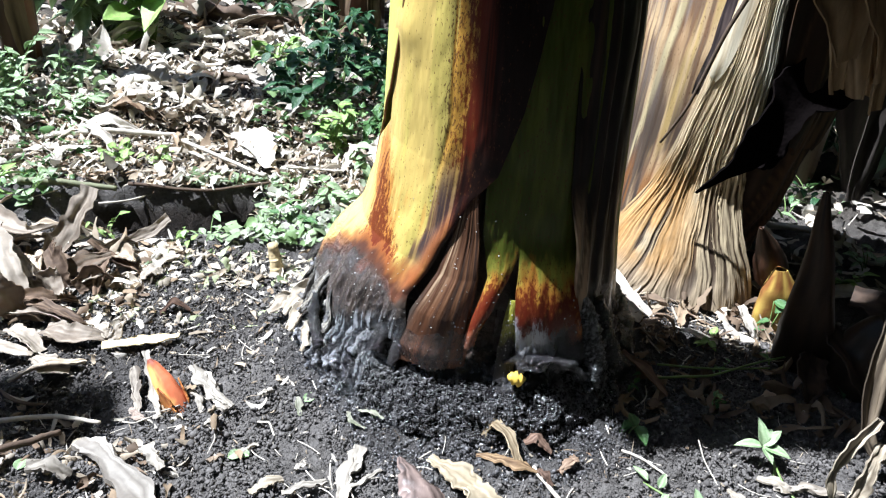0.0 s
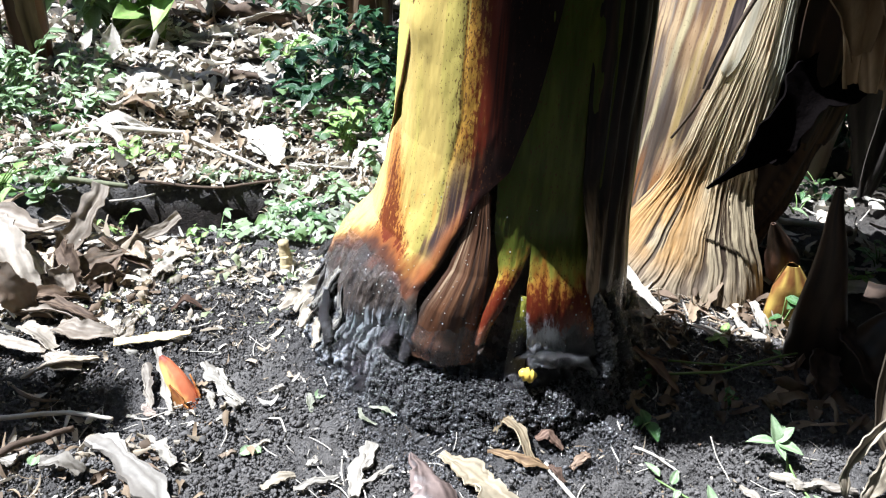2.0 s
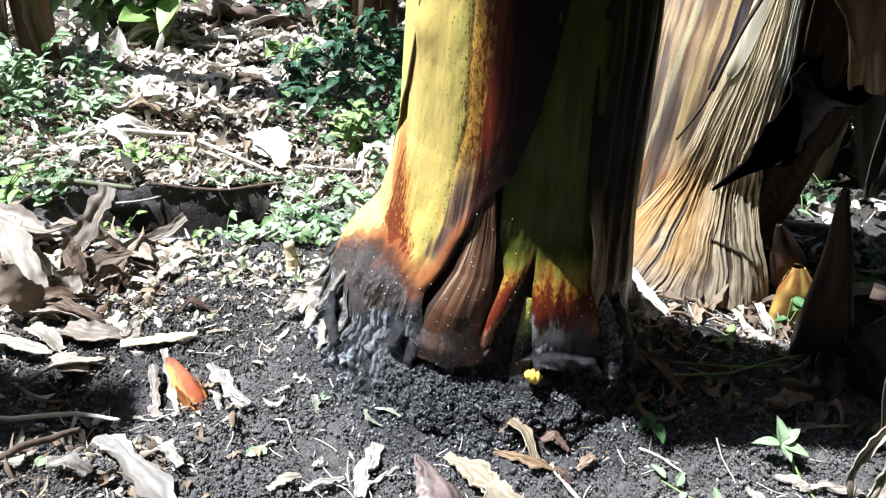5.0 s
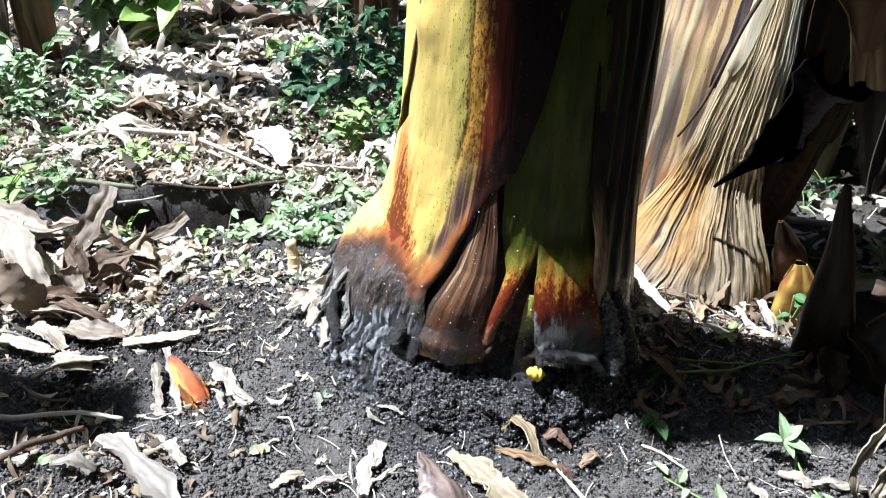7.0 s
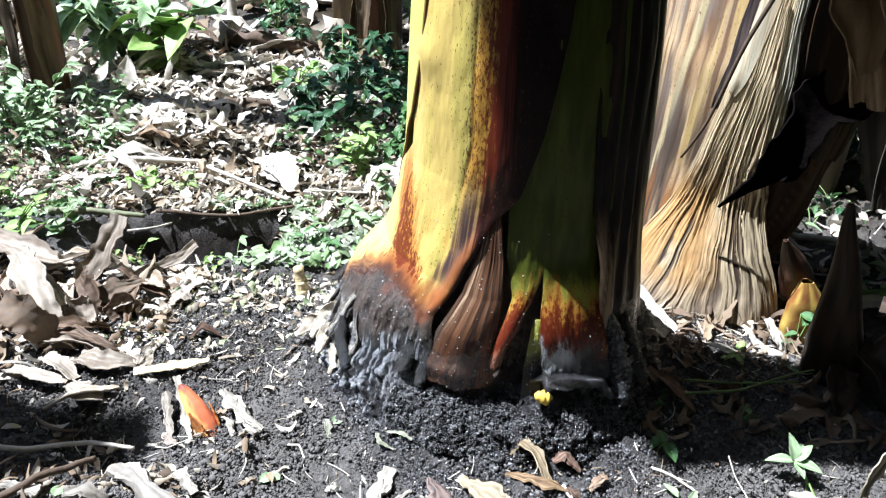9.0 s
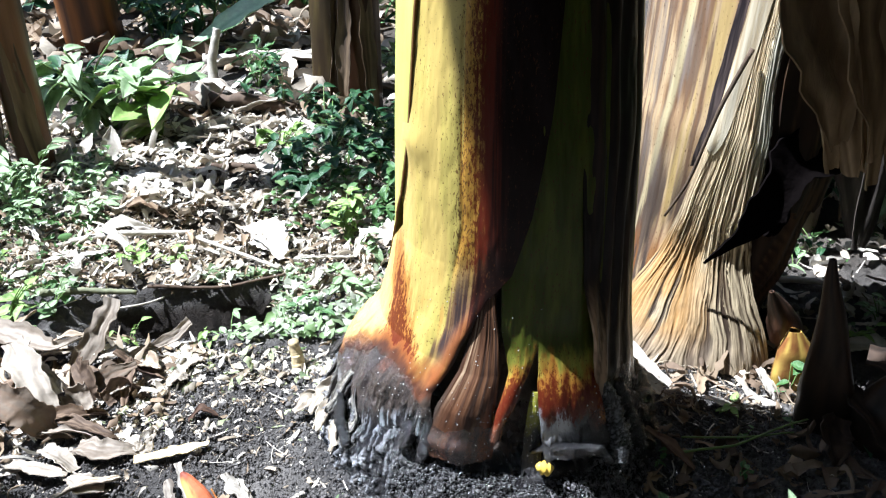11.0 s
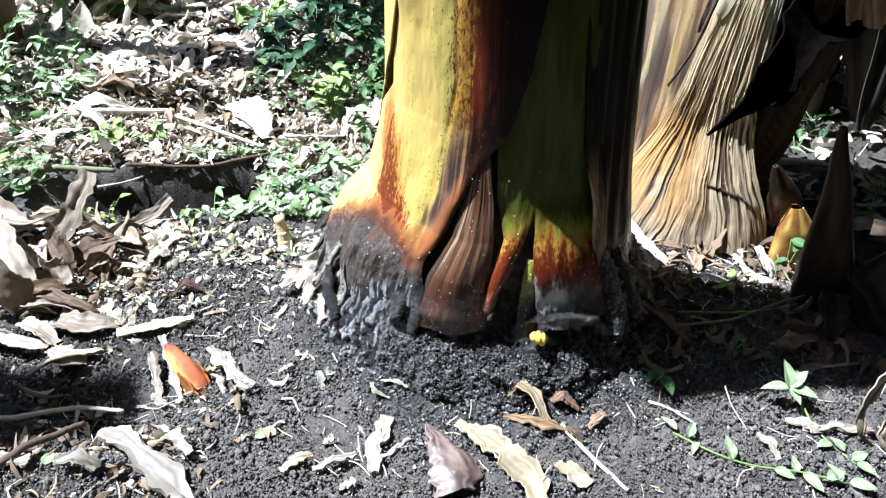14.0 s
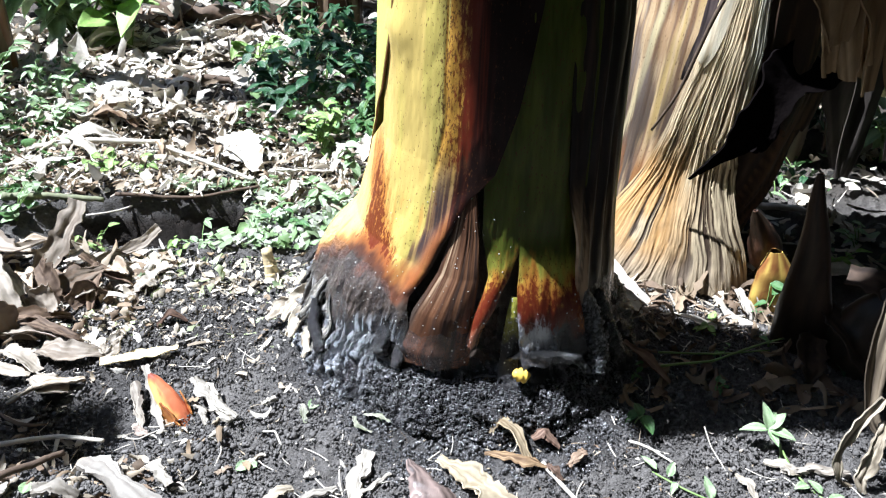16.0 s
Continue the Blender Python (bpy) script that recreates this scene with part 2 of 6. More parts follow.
def ground_mesh():
    fx, fy = np.arange(-1.25, 1.35, 0.0065), np.arange(1.2, 2.75, 0.0065)
    out = lambda a, b, n, k: a + (b - a) * np.linspace(0, 1, n) ** k
    xs = np.concatenate([out(-1.25, -30, 60, 3)[::-1][:-1], fx, out(fx[-1], 30, 60, 3)[1:]])
    ys = np.concatenate([out(1.2, -20, 60, 3)[::-1][:-1], fy, out(fy[-1], 40, 130, 3)[1:]])
    X, Y = np.meshgrid(xs, ys, indexing="ij")
    Z = ground_z(X, Y)
    Z0 = Z.copy()
    near = ss(np.hypot(X - 0.1, Y - 1.7), 3.0, 1.6)
    d = np.hypot(X - TX, Y - TY)
    lump = np.abs(fbm(X * 40, Y * 40, 21, 3) - 0.5) * 2
    Z = Z + near * (0.028 * (fbm(X * 75, Y * 75, 5, 3) - 0.5) + 0.012 * lump)
    ditch_shade = ss(Z0, -0.03, -0.055)
    wetring = ss(d, 0.44, 0.30) * ss(Y, 1.86, 1.72)
    Z = Z + wetring * 0.02 * (fbm(X * 60, Y * 60, 31, 3) - 0.4)
    dry = fbm(X * 5, Y * 5, 41, 4)
    tint = mix((0.076, 0.071, 0.067), (0.165, 0.154, 0.143), ss(dry, 0.35, 0.7))
    tint = mix(tint, (0.042, 0.041, 0.041), wetring * 0.9)
    tint = mix(tint, (0.08, 0.066, 0.05), ss(Y, 2.15, 2.5) * ss(np.hypot(X, Y - 2), 9, 4) * 0.7)
    # the trench's shade, painted in as near-black brown soil
    tint = mix(tint, (0.022, 0.016, 0.012), ditch_shade * 0.9)
    V = np.stack([X, Y, Z], -1).reshape(-1, 3)
    nx, ny = X.shape
    I = np.arange(nx * ny).reshape(nx, ny)
    q = np.stack([I[:-1, :-1], I[1:, :-1], I[1:, 1:], I[:-1, 1:]], -1).reshape(-1, 4)
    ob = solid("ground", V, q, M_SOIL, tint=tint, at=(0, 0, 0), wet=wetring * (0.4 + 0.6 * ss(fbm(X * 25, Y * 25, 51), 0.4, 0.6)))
    tagged(ob, "dark crumbly soil with a wet patch round the stem, trench shade painted in", "ground", kind="structure")


ground_mesh()

# ---- the main plant: a tall stem of wrapped sheaths with a swollen, rotting foot ----
ZS = [0.0, 0.02, 0.08, 0.144, 0.21, 0.27, 0.33, 0.43, 0.6, 0.78, 1.2, 2.6]
XL = [-0.084, -0.086, -0.085, -0.074, -0.046, -0.006, 0.010, 0.026, 0.030, 0.037, 0.072, 0.12]
XR = [0.458, 0.455, 0.449, 0.438, 0.428, 0.419, 0.413, 0.405, 0.394, 0.375, 0.335, 0.28]


def stem_c(z):
    return (np.interp(z, ZS, XL) + np.interp(z, ZS, XR)) / 2


def stem_r(z):
    return (np.interp(z, ZS, XR) - np.interp(z, ZS, XL)) / 2


def stem_at(phi, z, off):
    """A place on the stem: phi in degrees from the front, positive towards +x."""
    r = stem_r(z)
    front = 1.0 - 0.16 * ss(z, 0.29, 0.14) * (1 - 0.85 * ss(z, 0.17, 0.03)) * ss(np.abs(phi), 95, 35)      # a skirt that spreads at the soil
    a = D(phi)
    c = np.cos(a)
    back = 1.0 - 0.62 * ss(z, 0.1, 0.34) * (c < 0)        # flatter behind
    return np.stack([stem_c(z) + (r + off) * np.sin(a), TY - (r * front + off) * back * c, z + 0 * a], -1)


plant = thing("banana_plant", (TX, TY, 0.03), "tall banana plant with yellow, brown and green sheaths, its foot rotting", "banana plant")

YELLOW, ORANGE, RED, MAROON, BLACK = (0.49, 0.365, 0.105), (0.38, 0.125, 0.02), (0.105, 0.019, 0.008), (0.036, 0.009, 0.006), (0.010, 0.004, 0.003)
GREEN, PALE = (0.052, 0.066, 0.009), (0.46, 0.52, 0.12)


SKINS, RIM_TOP = [], []


def sheath(name, nu, nv, z0, z1, left, right, off, colour, thick=0.004, label="", mat=None, parent=None, foot=0.19):
    """A wrapped leaf sheath on the main stem. All the functions take (u, v, phi, z) or z."""
    u, v = np.meshgrid(np.linspace(0, 1, nu), np.interp(np.linspace(0, 1, nv), [0, 0.8, 1], [0, 0.8 / z1 if z1 > 1 else 0.8, 1]), indexing="ij")
    lo = z0(u) if callable(z0) else z0 + 0 * u
    z = lo + (z1 - lo) * v
    phi = left(z) + (right(z) - left(z)) * u
    P = stem_at(phi, z, off(u, v, phi, z))
    V, F = sheet(P, thick)
    tint, spot, wet, red = (*colour(u, v, phi, z), 0.0)[:4]
    ob = solid(name, V, F[:, ::-1], mat or M_SKIN, parent or plant, label, tint=twice(tint), spot=twice(spot + 0 * u), wet=twice(wet + 0 * u), red=twice(red + 0 * u))
    SKINS.append(P[::2, ::2].reshape(-1, 3))
    ob.data.materials.append(M_FOOT)
    cc = V[F[:, ::-1]].mean(1)
    zz = cc[:, 2]
    ob.data.polygons.foreach_set("material_index", (zz < foot + 0.09 * (fbm(cc[:, 0] * 22, cc[:, 2] * 22, 65) - 0.5)).astype(int))
    return ob


def make_core():
    phi, z = np.meshgrid(np.linspace(-180, 180, 150), np.linspace(0, 1, 150) ** 1.8 * 2.58 - 0.02, indexing="ij")
    low = ss(z, 0.30, 0.12)
    off = -0.016 + low * (0.010 + 0.035 * (fbm(phi / 9, z * 45, 61) - 0.62) + 0.02 * (fbm(phi / 3, z * 110, 62) - 0.5)) + 0.004 * np.sin(D(phi) * 9)
    P = stem_at(phi, z, off)
    V, F = sheet(P, 0.004)
    n = fbm(phi / 12, z * 30, 63)
    t = mix((0.03, 0.022, 0.018), (0.10, 0.075, 0.06), ss(n, 0.4, 0.7))
    t = mix(t, (0.12, 0.10, 0.03), ss(z, 0.5, 1.0))
    solid("stem_core", V, F[:, ::-1], M_ROT, plant, "black wet rotten foot", tint=twice(t), wet=twice(low * (0.5 + 0.5 * ss(n, 0.45, 0.6))))


def make_sheath_a():
    """The sunlit yellow sheath, speckled brown, grey and leathery at its foot."""
    left = lambda z: np.interp(z, [0, 0.1, 0.3, 0.45, 2.6], [-118, -116, -110, -66, -58])
    right = lambda z: np.interp(z, [0.04, 0.12, 0.17, 0.226, 0.261, 0.317, 0.387, 0.43, 0.525, 0.66, 0.8, 2.6], [-17, -18, -20.5, -25.5, -24, -20.5, -13.5, -4, 4, 11, 15, 24])
    crease = lambda z: np.interp(z, [0.2, 0.235, 0.271, 0.328, 0.418, 0.494, 0.587, 0.66, 0.8], [-42, -40, -38, -31, -30, -26, -27, -27, -26])

    def off(u, v, phi, z):
        o = 0.006 + 0.006 * ss(z, 0.3, 0.15) + 0.008 * (fbm(phi / 14, z * 9, 73) - 0.5)
        knob = 0.007 * np.exp(-(((phi + 54) / 9) ** 2 + ((z - 0.60) / 0.03) ** 2))
        groove = -0.0012 * np.exp(-((phi - crease(z)) / 1.2) ** 2) * ss(z, 0.33, 0.42)
        foot = (0.020 * (fbm(phi / 9, z * 12, 75) - 0.5) + 0.007 * (fbm(phi / 1.6, z * 14, 76) - 0.5)) * ss(z, 0.26, 0.16)
        fold = -0.010 * np.exp(-((phi - np.interp(z, [0.04, 0.12, 0.2, 0.26], [-52, -66, -78, -92])) / 3.0) ** 2) * ss(z, 0.27, 0.2)
        bulge = 0.006 * np.exp(-((z - 0.19) / 0.05) ** 2)
        lip = 0.012 * np.exp(-((u - 0.975) / 0.04) ** 2) * ss(z, 0.42, 0.3)
        return o + knob + groove + foot + fold + bulge + lip

    def colour(u, v, phi, z):
        n1, n2 = fbm(phi / 5, z * 6, 81), fbm(phi / 2.2, z * 60, 83)
        st, fib = fbm(phi / 1.6, z * 3.5, 85), fbm(phi / 0.8, z * 9, 84, 4)
        t = mix(YELLOW, (0.46, 0.375, 0.095), ss(n1, 0.4, 0.75))
        t = mix(t, (0.64, 0.44, 0.17), ss(phi, -52, -64) * 0.5)
        t = mix(t, (0.50, 0.24, 0.05), ss(fbm(phi / 3, z * 14, 87), 0.55, 0.75) * ss(z, 0.45, 0.3) * 0.7)
        # red and orange streak down the outer side of the foot
        sc = np.interp(z, [0.15, 0.24, 0.34, 0.44, 0.58], [-44, -50, -63, -70, -80])
        k = np.exp(-((phi - sc) / (12 + 7 * ss(z, 0.3, 0.15))) ** 2) * ss(z, 0.52, 0.34)
        t = mix(t, ORANGE, ss(k + 0.6 * (fib - 0.5) + 0.3 * (n2 - 0.5), 0.30, 0.75) * 0.8)
        red = 0.75 * k * (0.5 + st) + 0.25 * ss(z, 0.36, 0.26) * ss(n2, 0.4, 0.6)
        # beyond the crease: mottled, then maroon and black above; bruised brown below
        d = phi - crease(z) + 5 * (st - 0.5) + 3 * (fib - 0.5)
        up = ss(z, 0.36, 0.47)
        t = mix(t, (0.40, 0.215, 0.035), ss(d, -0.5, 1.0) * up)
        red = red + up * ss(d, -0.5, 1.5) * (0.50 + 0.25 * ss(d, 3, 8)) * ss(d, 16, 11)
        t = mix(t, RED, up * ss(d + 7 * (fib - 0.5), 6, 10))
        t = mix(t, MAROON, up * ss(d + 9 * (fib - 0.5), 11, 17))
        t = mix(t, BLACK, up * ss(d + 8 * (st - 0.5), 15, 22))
        low = ss(z, 0.47, 0.36) * ss(z, 0.24, 0.30)
        t = mix(t, (0.20, 0.115, 0.06), low * ss(d, 0.5, 3.0))
        t = mix(t, (0.055, 0.038, 0.036), low * ss(d, 2.0, 5.0) * ss(fib + 0.5 * (st - 0.5), 0.38, 0.6))
        t = mix(t, (0.19, 0.062, 0.016), ss(u, 0.90, 0.96) * ss(z, 0.40, 0.34) * ss(z, 0.21, 0.25) * 0.8)
        t = mix(t, (0.035, 0.018, 0.010), ss(u, 0.982, 0.993) * ss(z, 0.44, 0.4))
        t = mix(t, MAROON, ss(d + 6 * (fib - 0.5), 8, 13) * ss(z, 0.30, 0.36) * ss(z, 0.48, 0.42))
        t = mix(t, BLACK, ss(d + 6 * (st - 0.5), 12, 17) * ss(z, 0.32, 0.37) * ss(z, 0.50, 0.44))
        # brown, then dark leathery foot
        zb = np.interp(phi, [-95, -83, -74, -56, -42, -34, -24], [0.15, 0.18, 0.222, 0.250, 0.243, 0.240, 0.245])
        b = z - zb + 0.045 * (fbm(phi / 8, z * 16, 86) - 0.5) + 0.02 * (n2 - 0.5)
        t = mix(t, (0.19, 0.055, 0.016), ss(b, 0.035, 0.008) * 0.85)
        t = mix(t, (0.075, 0.030, 0.017), ss(b, 0.010, -0.012))
        foot = mix((0.074, 0.056, 0.044), (0.040, 0.030, 0.025), ss(fbm(phi / 2.5, z * 9, 78) + 0.4 * (n1 - 0.5), 0.36, 0.66))
        foot = mix(foot, (0.13, 0.045, 0.022), ss(fbm(phi / 7, z * 18, 88), 0.50, 0.66) * ss(b, -0.07, -0.02) * 0.8)
        t = mix(t, foot, ss(b, -0.008, -0.03))
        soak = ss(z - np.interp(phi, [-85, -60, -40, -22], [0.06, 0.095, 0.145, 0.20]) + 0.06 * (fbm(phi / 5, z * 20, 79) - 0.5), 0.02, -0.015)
        # pale grey streaks: glints of the wet foot, painted into the colour
        glint = ss(fbm(phi / 0.8 + 5 * fbm(phi / 7, z * 9, 77), z * 34, 74, 4), 0.53, 0.62)
        t = mix(t, mix((0.014, 0.013, 0.013), (0.27, 0.28, 0.295), glint * ss(phi, -20, -34)), soak)
        w = ss(z, 0.15, 0.11) * ss(np.abs(phi + 76), 17, 8) * ss(fbm(phi / 1.5, z * 40, 89), 0.42, 0.56)
        t = mix(t, (0.50, 0.48, 0.45), w)
        red = red * ss(b, -0.01, 0.02)
        spot = 0.41 * ss(z, 0.2, 0.3) + 0.35 * (n1 - 0.5) + 0.25 * ss(d, -5, -1) * ss(d, 14, 9) * up
        return t, spot, 0.15 + 0.55 * ss(b, 0.01, -0.03) + 0.3 * ss(z - np.interp(phi, [-85, -60, -40, -22], [0.06, 0.095, 0.145, 0.20]), 0.02, -0.02), red

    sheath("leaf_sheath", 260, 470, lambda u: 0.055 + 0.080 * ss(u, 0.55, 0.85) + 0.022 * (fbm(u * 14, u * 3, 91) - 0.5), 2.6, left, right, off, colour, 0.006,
           "sunlit yellow sheath with red streaks, leathery grey foot, wet glints painted on", foot=0.225)


def make_sheath_outer():
    """The pale green sheath at the far side, its edge lifted."""
    left = lambda z: -175 + 0 * z
    right = lambda z: np.interp(z, [0.2, 0.42, 0.5, 0.6, 0.8, 2.6], [-112, -82, -66, -58, -53, -48])
    off = lambda u, v, phi, z: 0.007 + 0.003 * ss(u, 0.9, 1.0) * ss(z, 0.4, 0.5)

    def colour(u, v, phi, z):
        n = fbm(phi / 8, z * 8, 95)
        t = mix(PALE, (0.55, 0.52, 0.14), ss(n, 0.4, 0.7))
        t = mix(t, (0.16, 0.08, 0.03), ss(u, 0.986, 0.994))
        return t, 0.1, 0.2

    sheath("leaf_sheath", 150, 120, 0.18, 2.6, left, right, off, colour, 0.003, "pale green sheath with a brown edge")


def make_sheath_c():
    """The olive green middle sheath, ending in two prongs at its foot."""
    def prong(l, r, z0, z1, off0, lab, hue, low, lump=0.0):
        le = lambda z: np.interp(z, *l)
        ri = lambda z: np.interp(z, *r)

        def off2(u, v, phi, z):
            return 0.6 * off0 * ss(z, 0.33, 0.16) + 0.002 - 0.006 * (2 * u - 1) ** 2 * ss(z, 0.33, 0.24) + 0.004 * (fbm(phi / 4, z * 18, 107) - 0.5) \
                + lump * np.exp(-((z - 0.125) / 0.028) ** 2) * (0.5 + fbm(phi / 4, z * 30, 108)) + lump * 0.8 * (fbm(phi / 1.6, z * 80, 106) - 0.5) * ss(z, 0.19, 0.15)

        def col(u, v, phi, z):
            n1, n2, st = fbm(phi / 4, z * 10, 109), fbm(phi / 1.5, z * 70, 111), fbm(phi / 1.2, z * 4, 113)
            b = z + 0.05 * (fbm(phi / 3.5, z * 12, 114) - 0.5) + 0.025 * (n2 - 0.5)
            t = mix((0.30, 0.30, 0.05), mix(GREEN, (0.085, 0.10, 0.014), ss(n1, 0.35, 0.7)), ss(b, 0.27, 0.31))
            gr = 0.06 * (fbm(phi / 1.6, z * 120, 112, 4) - 0.5) + 0.06 * (fbm(phi / 7, z * 14, 110) - 0.5) + 0.03 * (st - 0.5)
            t = mix(t, ORANGE, ss(b + gr, hue + 0.055, hue + 0.01) * 0.8)
            t = mix(t, (0.10, 0.014, 0.009), ss(b + gr, hue + 0.022, hue - 0.02) * 0.9)
            # on the lumpy prong, low is the wet foot's sky reflection, painted on its left
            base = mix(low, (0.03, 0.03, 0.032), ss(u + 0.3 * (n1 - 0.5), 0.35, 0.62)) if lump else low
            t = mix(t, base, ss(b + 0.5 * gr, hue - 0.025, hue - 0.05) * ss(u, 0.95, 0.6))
            t = mix(t, ORANGE, ss(u, 0.86, 0.97) * ss(b, hue + 0.01, hue - 0.03) * 0.8)
            t = mix(t, (0.022, 0.021, 0.023), ss(b, 0.175, 0.15))
            red = 0.45 * ss(b, hue + 0.05, hue) * ss(b, hue - 0.06, hue - 0.03) + 0.3 * ss(b, hue + 0.07, hue + 0.03)
            return t, 0.3 + 0.2 * ss(z, hue, hue + 0.04), 0.35 + 0.6 * ss(b, hue - 0.02, hue - 0.05), red

        sheath("leaf_sheath", 60, 170, lambda u: z0 + 0.02 * (fbm(u * 9, u, 115) - 0.5), z1, le, ri, off2, col, 0.004, lab)

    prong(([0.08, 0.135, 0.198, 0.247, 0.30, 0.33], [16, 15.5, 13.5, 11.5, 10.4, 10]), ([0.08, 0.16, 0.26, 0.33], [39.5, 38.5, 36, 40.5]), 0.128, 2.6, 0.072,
          "olive green sheath, its foot a yellow and red prong, black and wet with painted sheen", 0.232, (0.42, 0.435, 0.465), 0.009)
    prong(([0.10, 0.17, 0.20, 0.247, 0.275, 0.30, 0.335, 0.414, 0.525, 2.6], [-3, -2, -1.5, -1, -1, -3, -6, -8, -3, 2]), ([0.10, 0.186, 0.222, 0.25, 0.293, 0.315, 0.33], [1.5, 2, 4.5, 5.6, 8.7, 10.6, 11]), 0.160, 2.6, 0.065,
          "olive green sheath, its foot an orange and dark red prong", 0.245, (0.24, 0.085, 0.045))
    prong(([0.08, 0.14, 0.22], [9, 10, 10]), ([0.08, 0.14, 0.22], [16, 16, 15]), 0.10, 0.24, 0.045, "yellow inner sheath", -0.1, YELLOW)


def make_sheath_e():
    left = lambda z: np.interp(z, [0.02, 0.184, 0.286, 0.41, 0.52, 0.66, 2.6], [40, 38, 33.5, 29, 27.5, 25, 24])
    right = lambda z: 150 + 0 * z

    def off(u, v, phi, z):
        o = 0.004 + 0.022 * np.exp(-(u / 0.08) ** 2) * ss(z, 0.42, 0.30) + 0.003 * np.sin(phi * 0.5 + 9 * fbm(phi / 14, z * 4, 121))
        return o + 0.02 * ss(z, 0.15, 0.06) * (fbm(phi / 5, z * 30, 123) - 0.4)

    def colour(u, v, phi, z):
        n1, n2 = fbm(phi / 2.2, z * 4, 125), fbm(phi / 2, z * 60, 127)
        t = mix((0.012, 0.008, 0.007), (0.040, 0.023, 0.015), ss(n1, 0.45, 0.75))
        t = mix(t, (0.40, 0.27, 0.17), ss(u, 0.11, 0.03) * ss(z, 0.42, 0.34) * ss(z, 0.15, 0.20) * ss(n1, 0.3, 0.6))
        t = mix(t, (0.45, 0.45, 0.16), ss(phi, 72, 88) * ss(z, 0.1, 0.3))
        # grey low at the front is the wet foot's silver sheen, painted in
        t = mix(t, (0.13, 0.13, 0.135), ss(z, 0.24, 0.19) * ss(z, 0.10, 0.14) * ss(phi, 62, 50) * ss(n2, 0.35, 0.6))
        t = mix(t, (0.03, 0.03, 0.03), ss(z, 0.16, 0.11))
        return t, 0.1, 0.1 + 0.7 * ss(z, 0.24, 0.16)

    sheath("leaf_sheath", 130, 200, lambda u: 0.06 + 0.03 * (fbm(u * 20, u, 129) - 0.5), 2.6, left, right, off, colour, 0.005, "dark brown dead sheath, wet at its foot, the sheen painted grey")


def make_rim():
    """The lumpy, wet black skirt of rotten sheaths round the foot."""
    phi, v = np.meshgrid(np.linspace(-135, 100, 520), np.linspace(0, 1, 60), indexing="ij")
    z = 0.024 + 0.105 * v
    lump = fbm(phi / 8, v * 3, 141, 4)
    side = ss(phi, -22, -40)
    fibre = side * fbm(phi / 0.9 + 5 * fbm(phi / 9, v * 2, 142), v * 4, 143, 4) + (1 - side) * fbm(phi / 3, v * 7, 146, 4)
    fine = fbm(phi / 1.5, v * 18, 144, 3)
    off = 0.024 + 0.024 * (1 - v) ** 1.3 + 0.034 * (lump - 0.5) + 0.016 * (fibre - 0.5) + 0.014 * (fine - 0.5) - 0.020 * v ** 2 + 0.012 * ss(phi, 4, 14) * ss(phi, 70, 50) - 0.016 * ss(np.abs(phi + 4), 18, 8) * v
    P = stem_at(phi, z + 0.012 * (fine - 0.5), off)
    RIM_TOP.append(P[226:420, 2:40].reshape(-1, 3))
    V, F = sheet(P, 0.006)
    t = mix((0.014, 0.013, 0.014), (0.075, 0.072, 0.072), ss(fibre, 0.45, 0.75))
    # bluish-white glare on the wet left side, painted along the fibres
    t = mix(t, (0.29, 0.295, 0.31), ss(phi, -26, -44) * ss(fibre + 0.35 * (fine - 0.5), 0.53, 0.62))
    t = mix(t, (0.46, 0.44, 0.41), ss(np.abs(phi + 72), 26, 10) * ss(fbm(phi / 1.4, v * 5, 145), 0.48, 0.62) * ss(v, 0.1, 0.4))
    return solid("rotten_rim", V, F[:, ::-1], M_ROT, plant, "lumpy black wet rim of rotten sheaths with painted pale glare", tint=twice(t), wet=twice(0.65 + 0.35 * ss(lump, 0.42, 0.6)))


def make_flap():
    """The dry brown strip that stands off the stem and widens to its foot."""
    left = lambda z: np.interp(z, [0.10, 0.14, 0.18, 0.25, 0.33, 0.42], [-26, -24.5, -22.5, -21, -18.5, -15.5])
    right = lambda z: np.interp(z, [0.10, 0.14, 0.18, 0.25, 0.33, 0.42], [0, 0.5, -0.5, -3.5, -7, -11.7])

    def off(u, v, phi, z):
        return 0.004 + 0.003 * ss(z, 0.42, 0.36) + 0.018 * ss(z, 0.33, 0.18) + 0.018 * np.sin(u * np.pi) * ss(z, 0.36, 0.15) + 0.0025 * (fbm(u * 18 + 3 * fbm(u * 3, z * 9, 130), z * 9, 131, 5) - 0.5) - 0.02 * ss(z, 0.15, 0.105)

    def colour(u, v, phi, z):
        n1, n2 = fbm(u * 20 + 3 * fbm(u * 4, z * 8, 134), z * 7, 133), fbm(phi / 2, z * 60, 135)
        t = mix((0.065, 0.030, 0.016), (0.135, 0.068, 0.036), ss(n1, 0.3, 0.7))
        t = mix(t, (0.36, 0.26, 0.165), ss(u, 0.42, 0.1) * ss(n1, 0.40, 0.60) * ss(z, 0.2, 0.27) * 0.85)
        t = mix(t, (0.05, 0.03, 0.022), ss(fbm(u * 22, z * 3, 137), 0.55, 0.7))
        t = mix(t, (0.05, 0.022, 0.012), ss(z, 0.25, 0.17) * 0.7)
        t = mix(t, (0.20, 0.055, 0.018), ss(fbm(u * 7, z * 9, 138), 0.50, 0.68) * ss(u, 0.25, 0.45) * ss(z, 0.28, 0.2) * 0.45)
        t = mix(t, (0.045, 0.035, 0.028), ss(u, 0.18, 0.0) * ss(z, 0.26, 0.2))
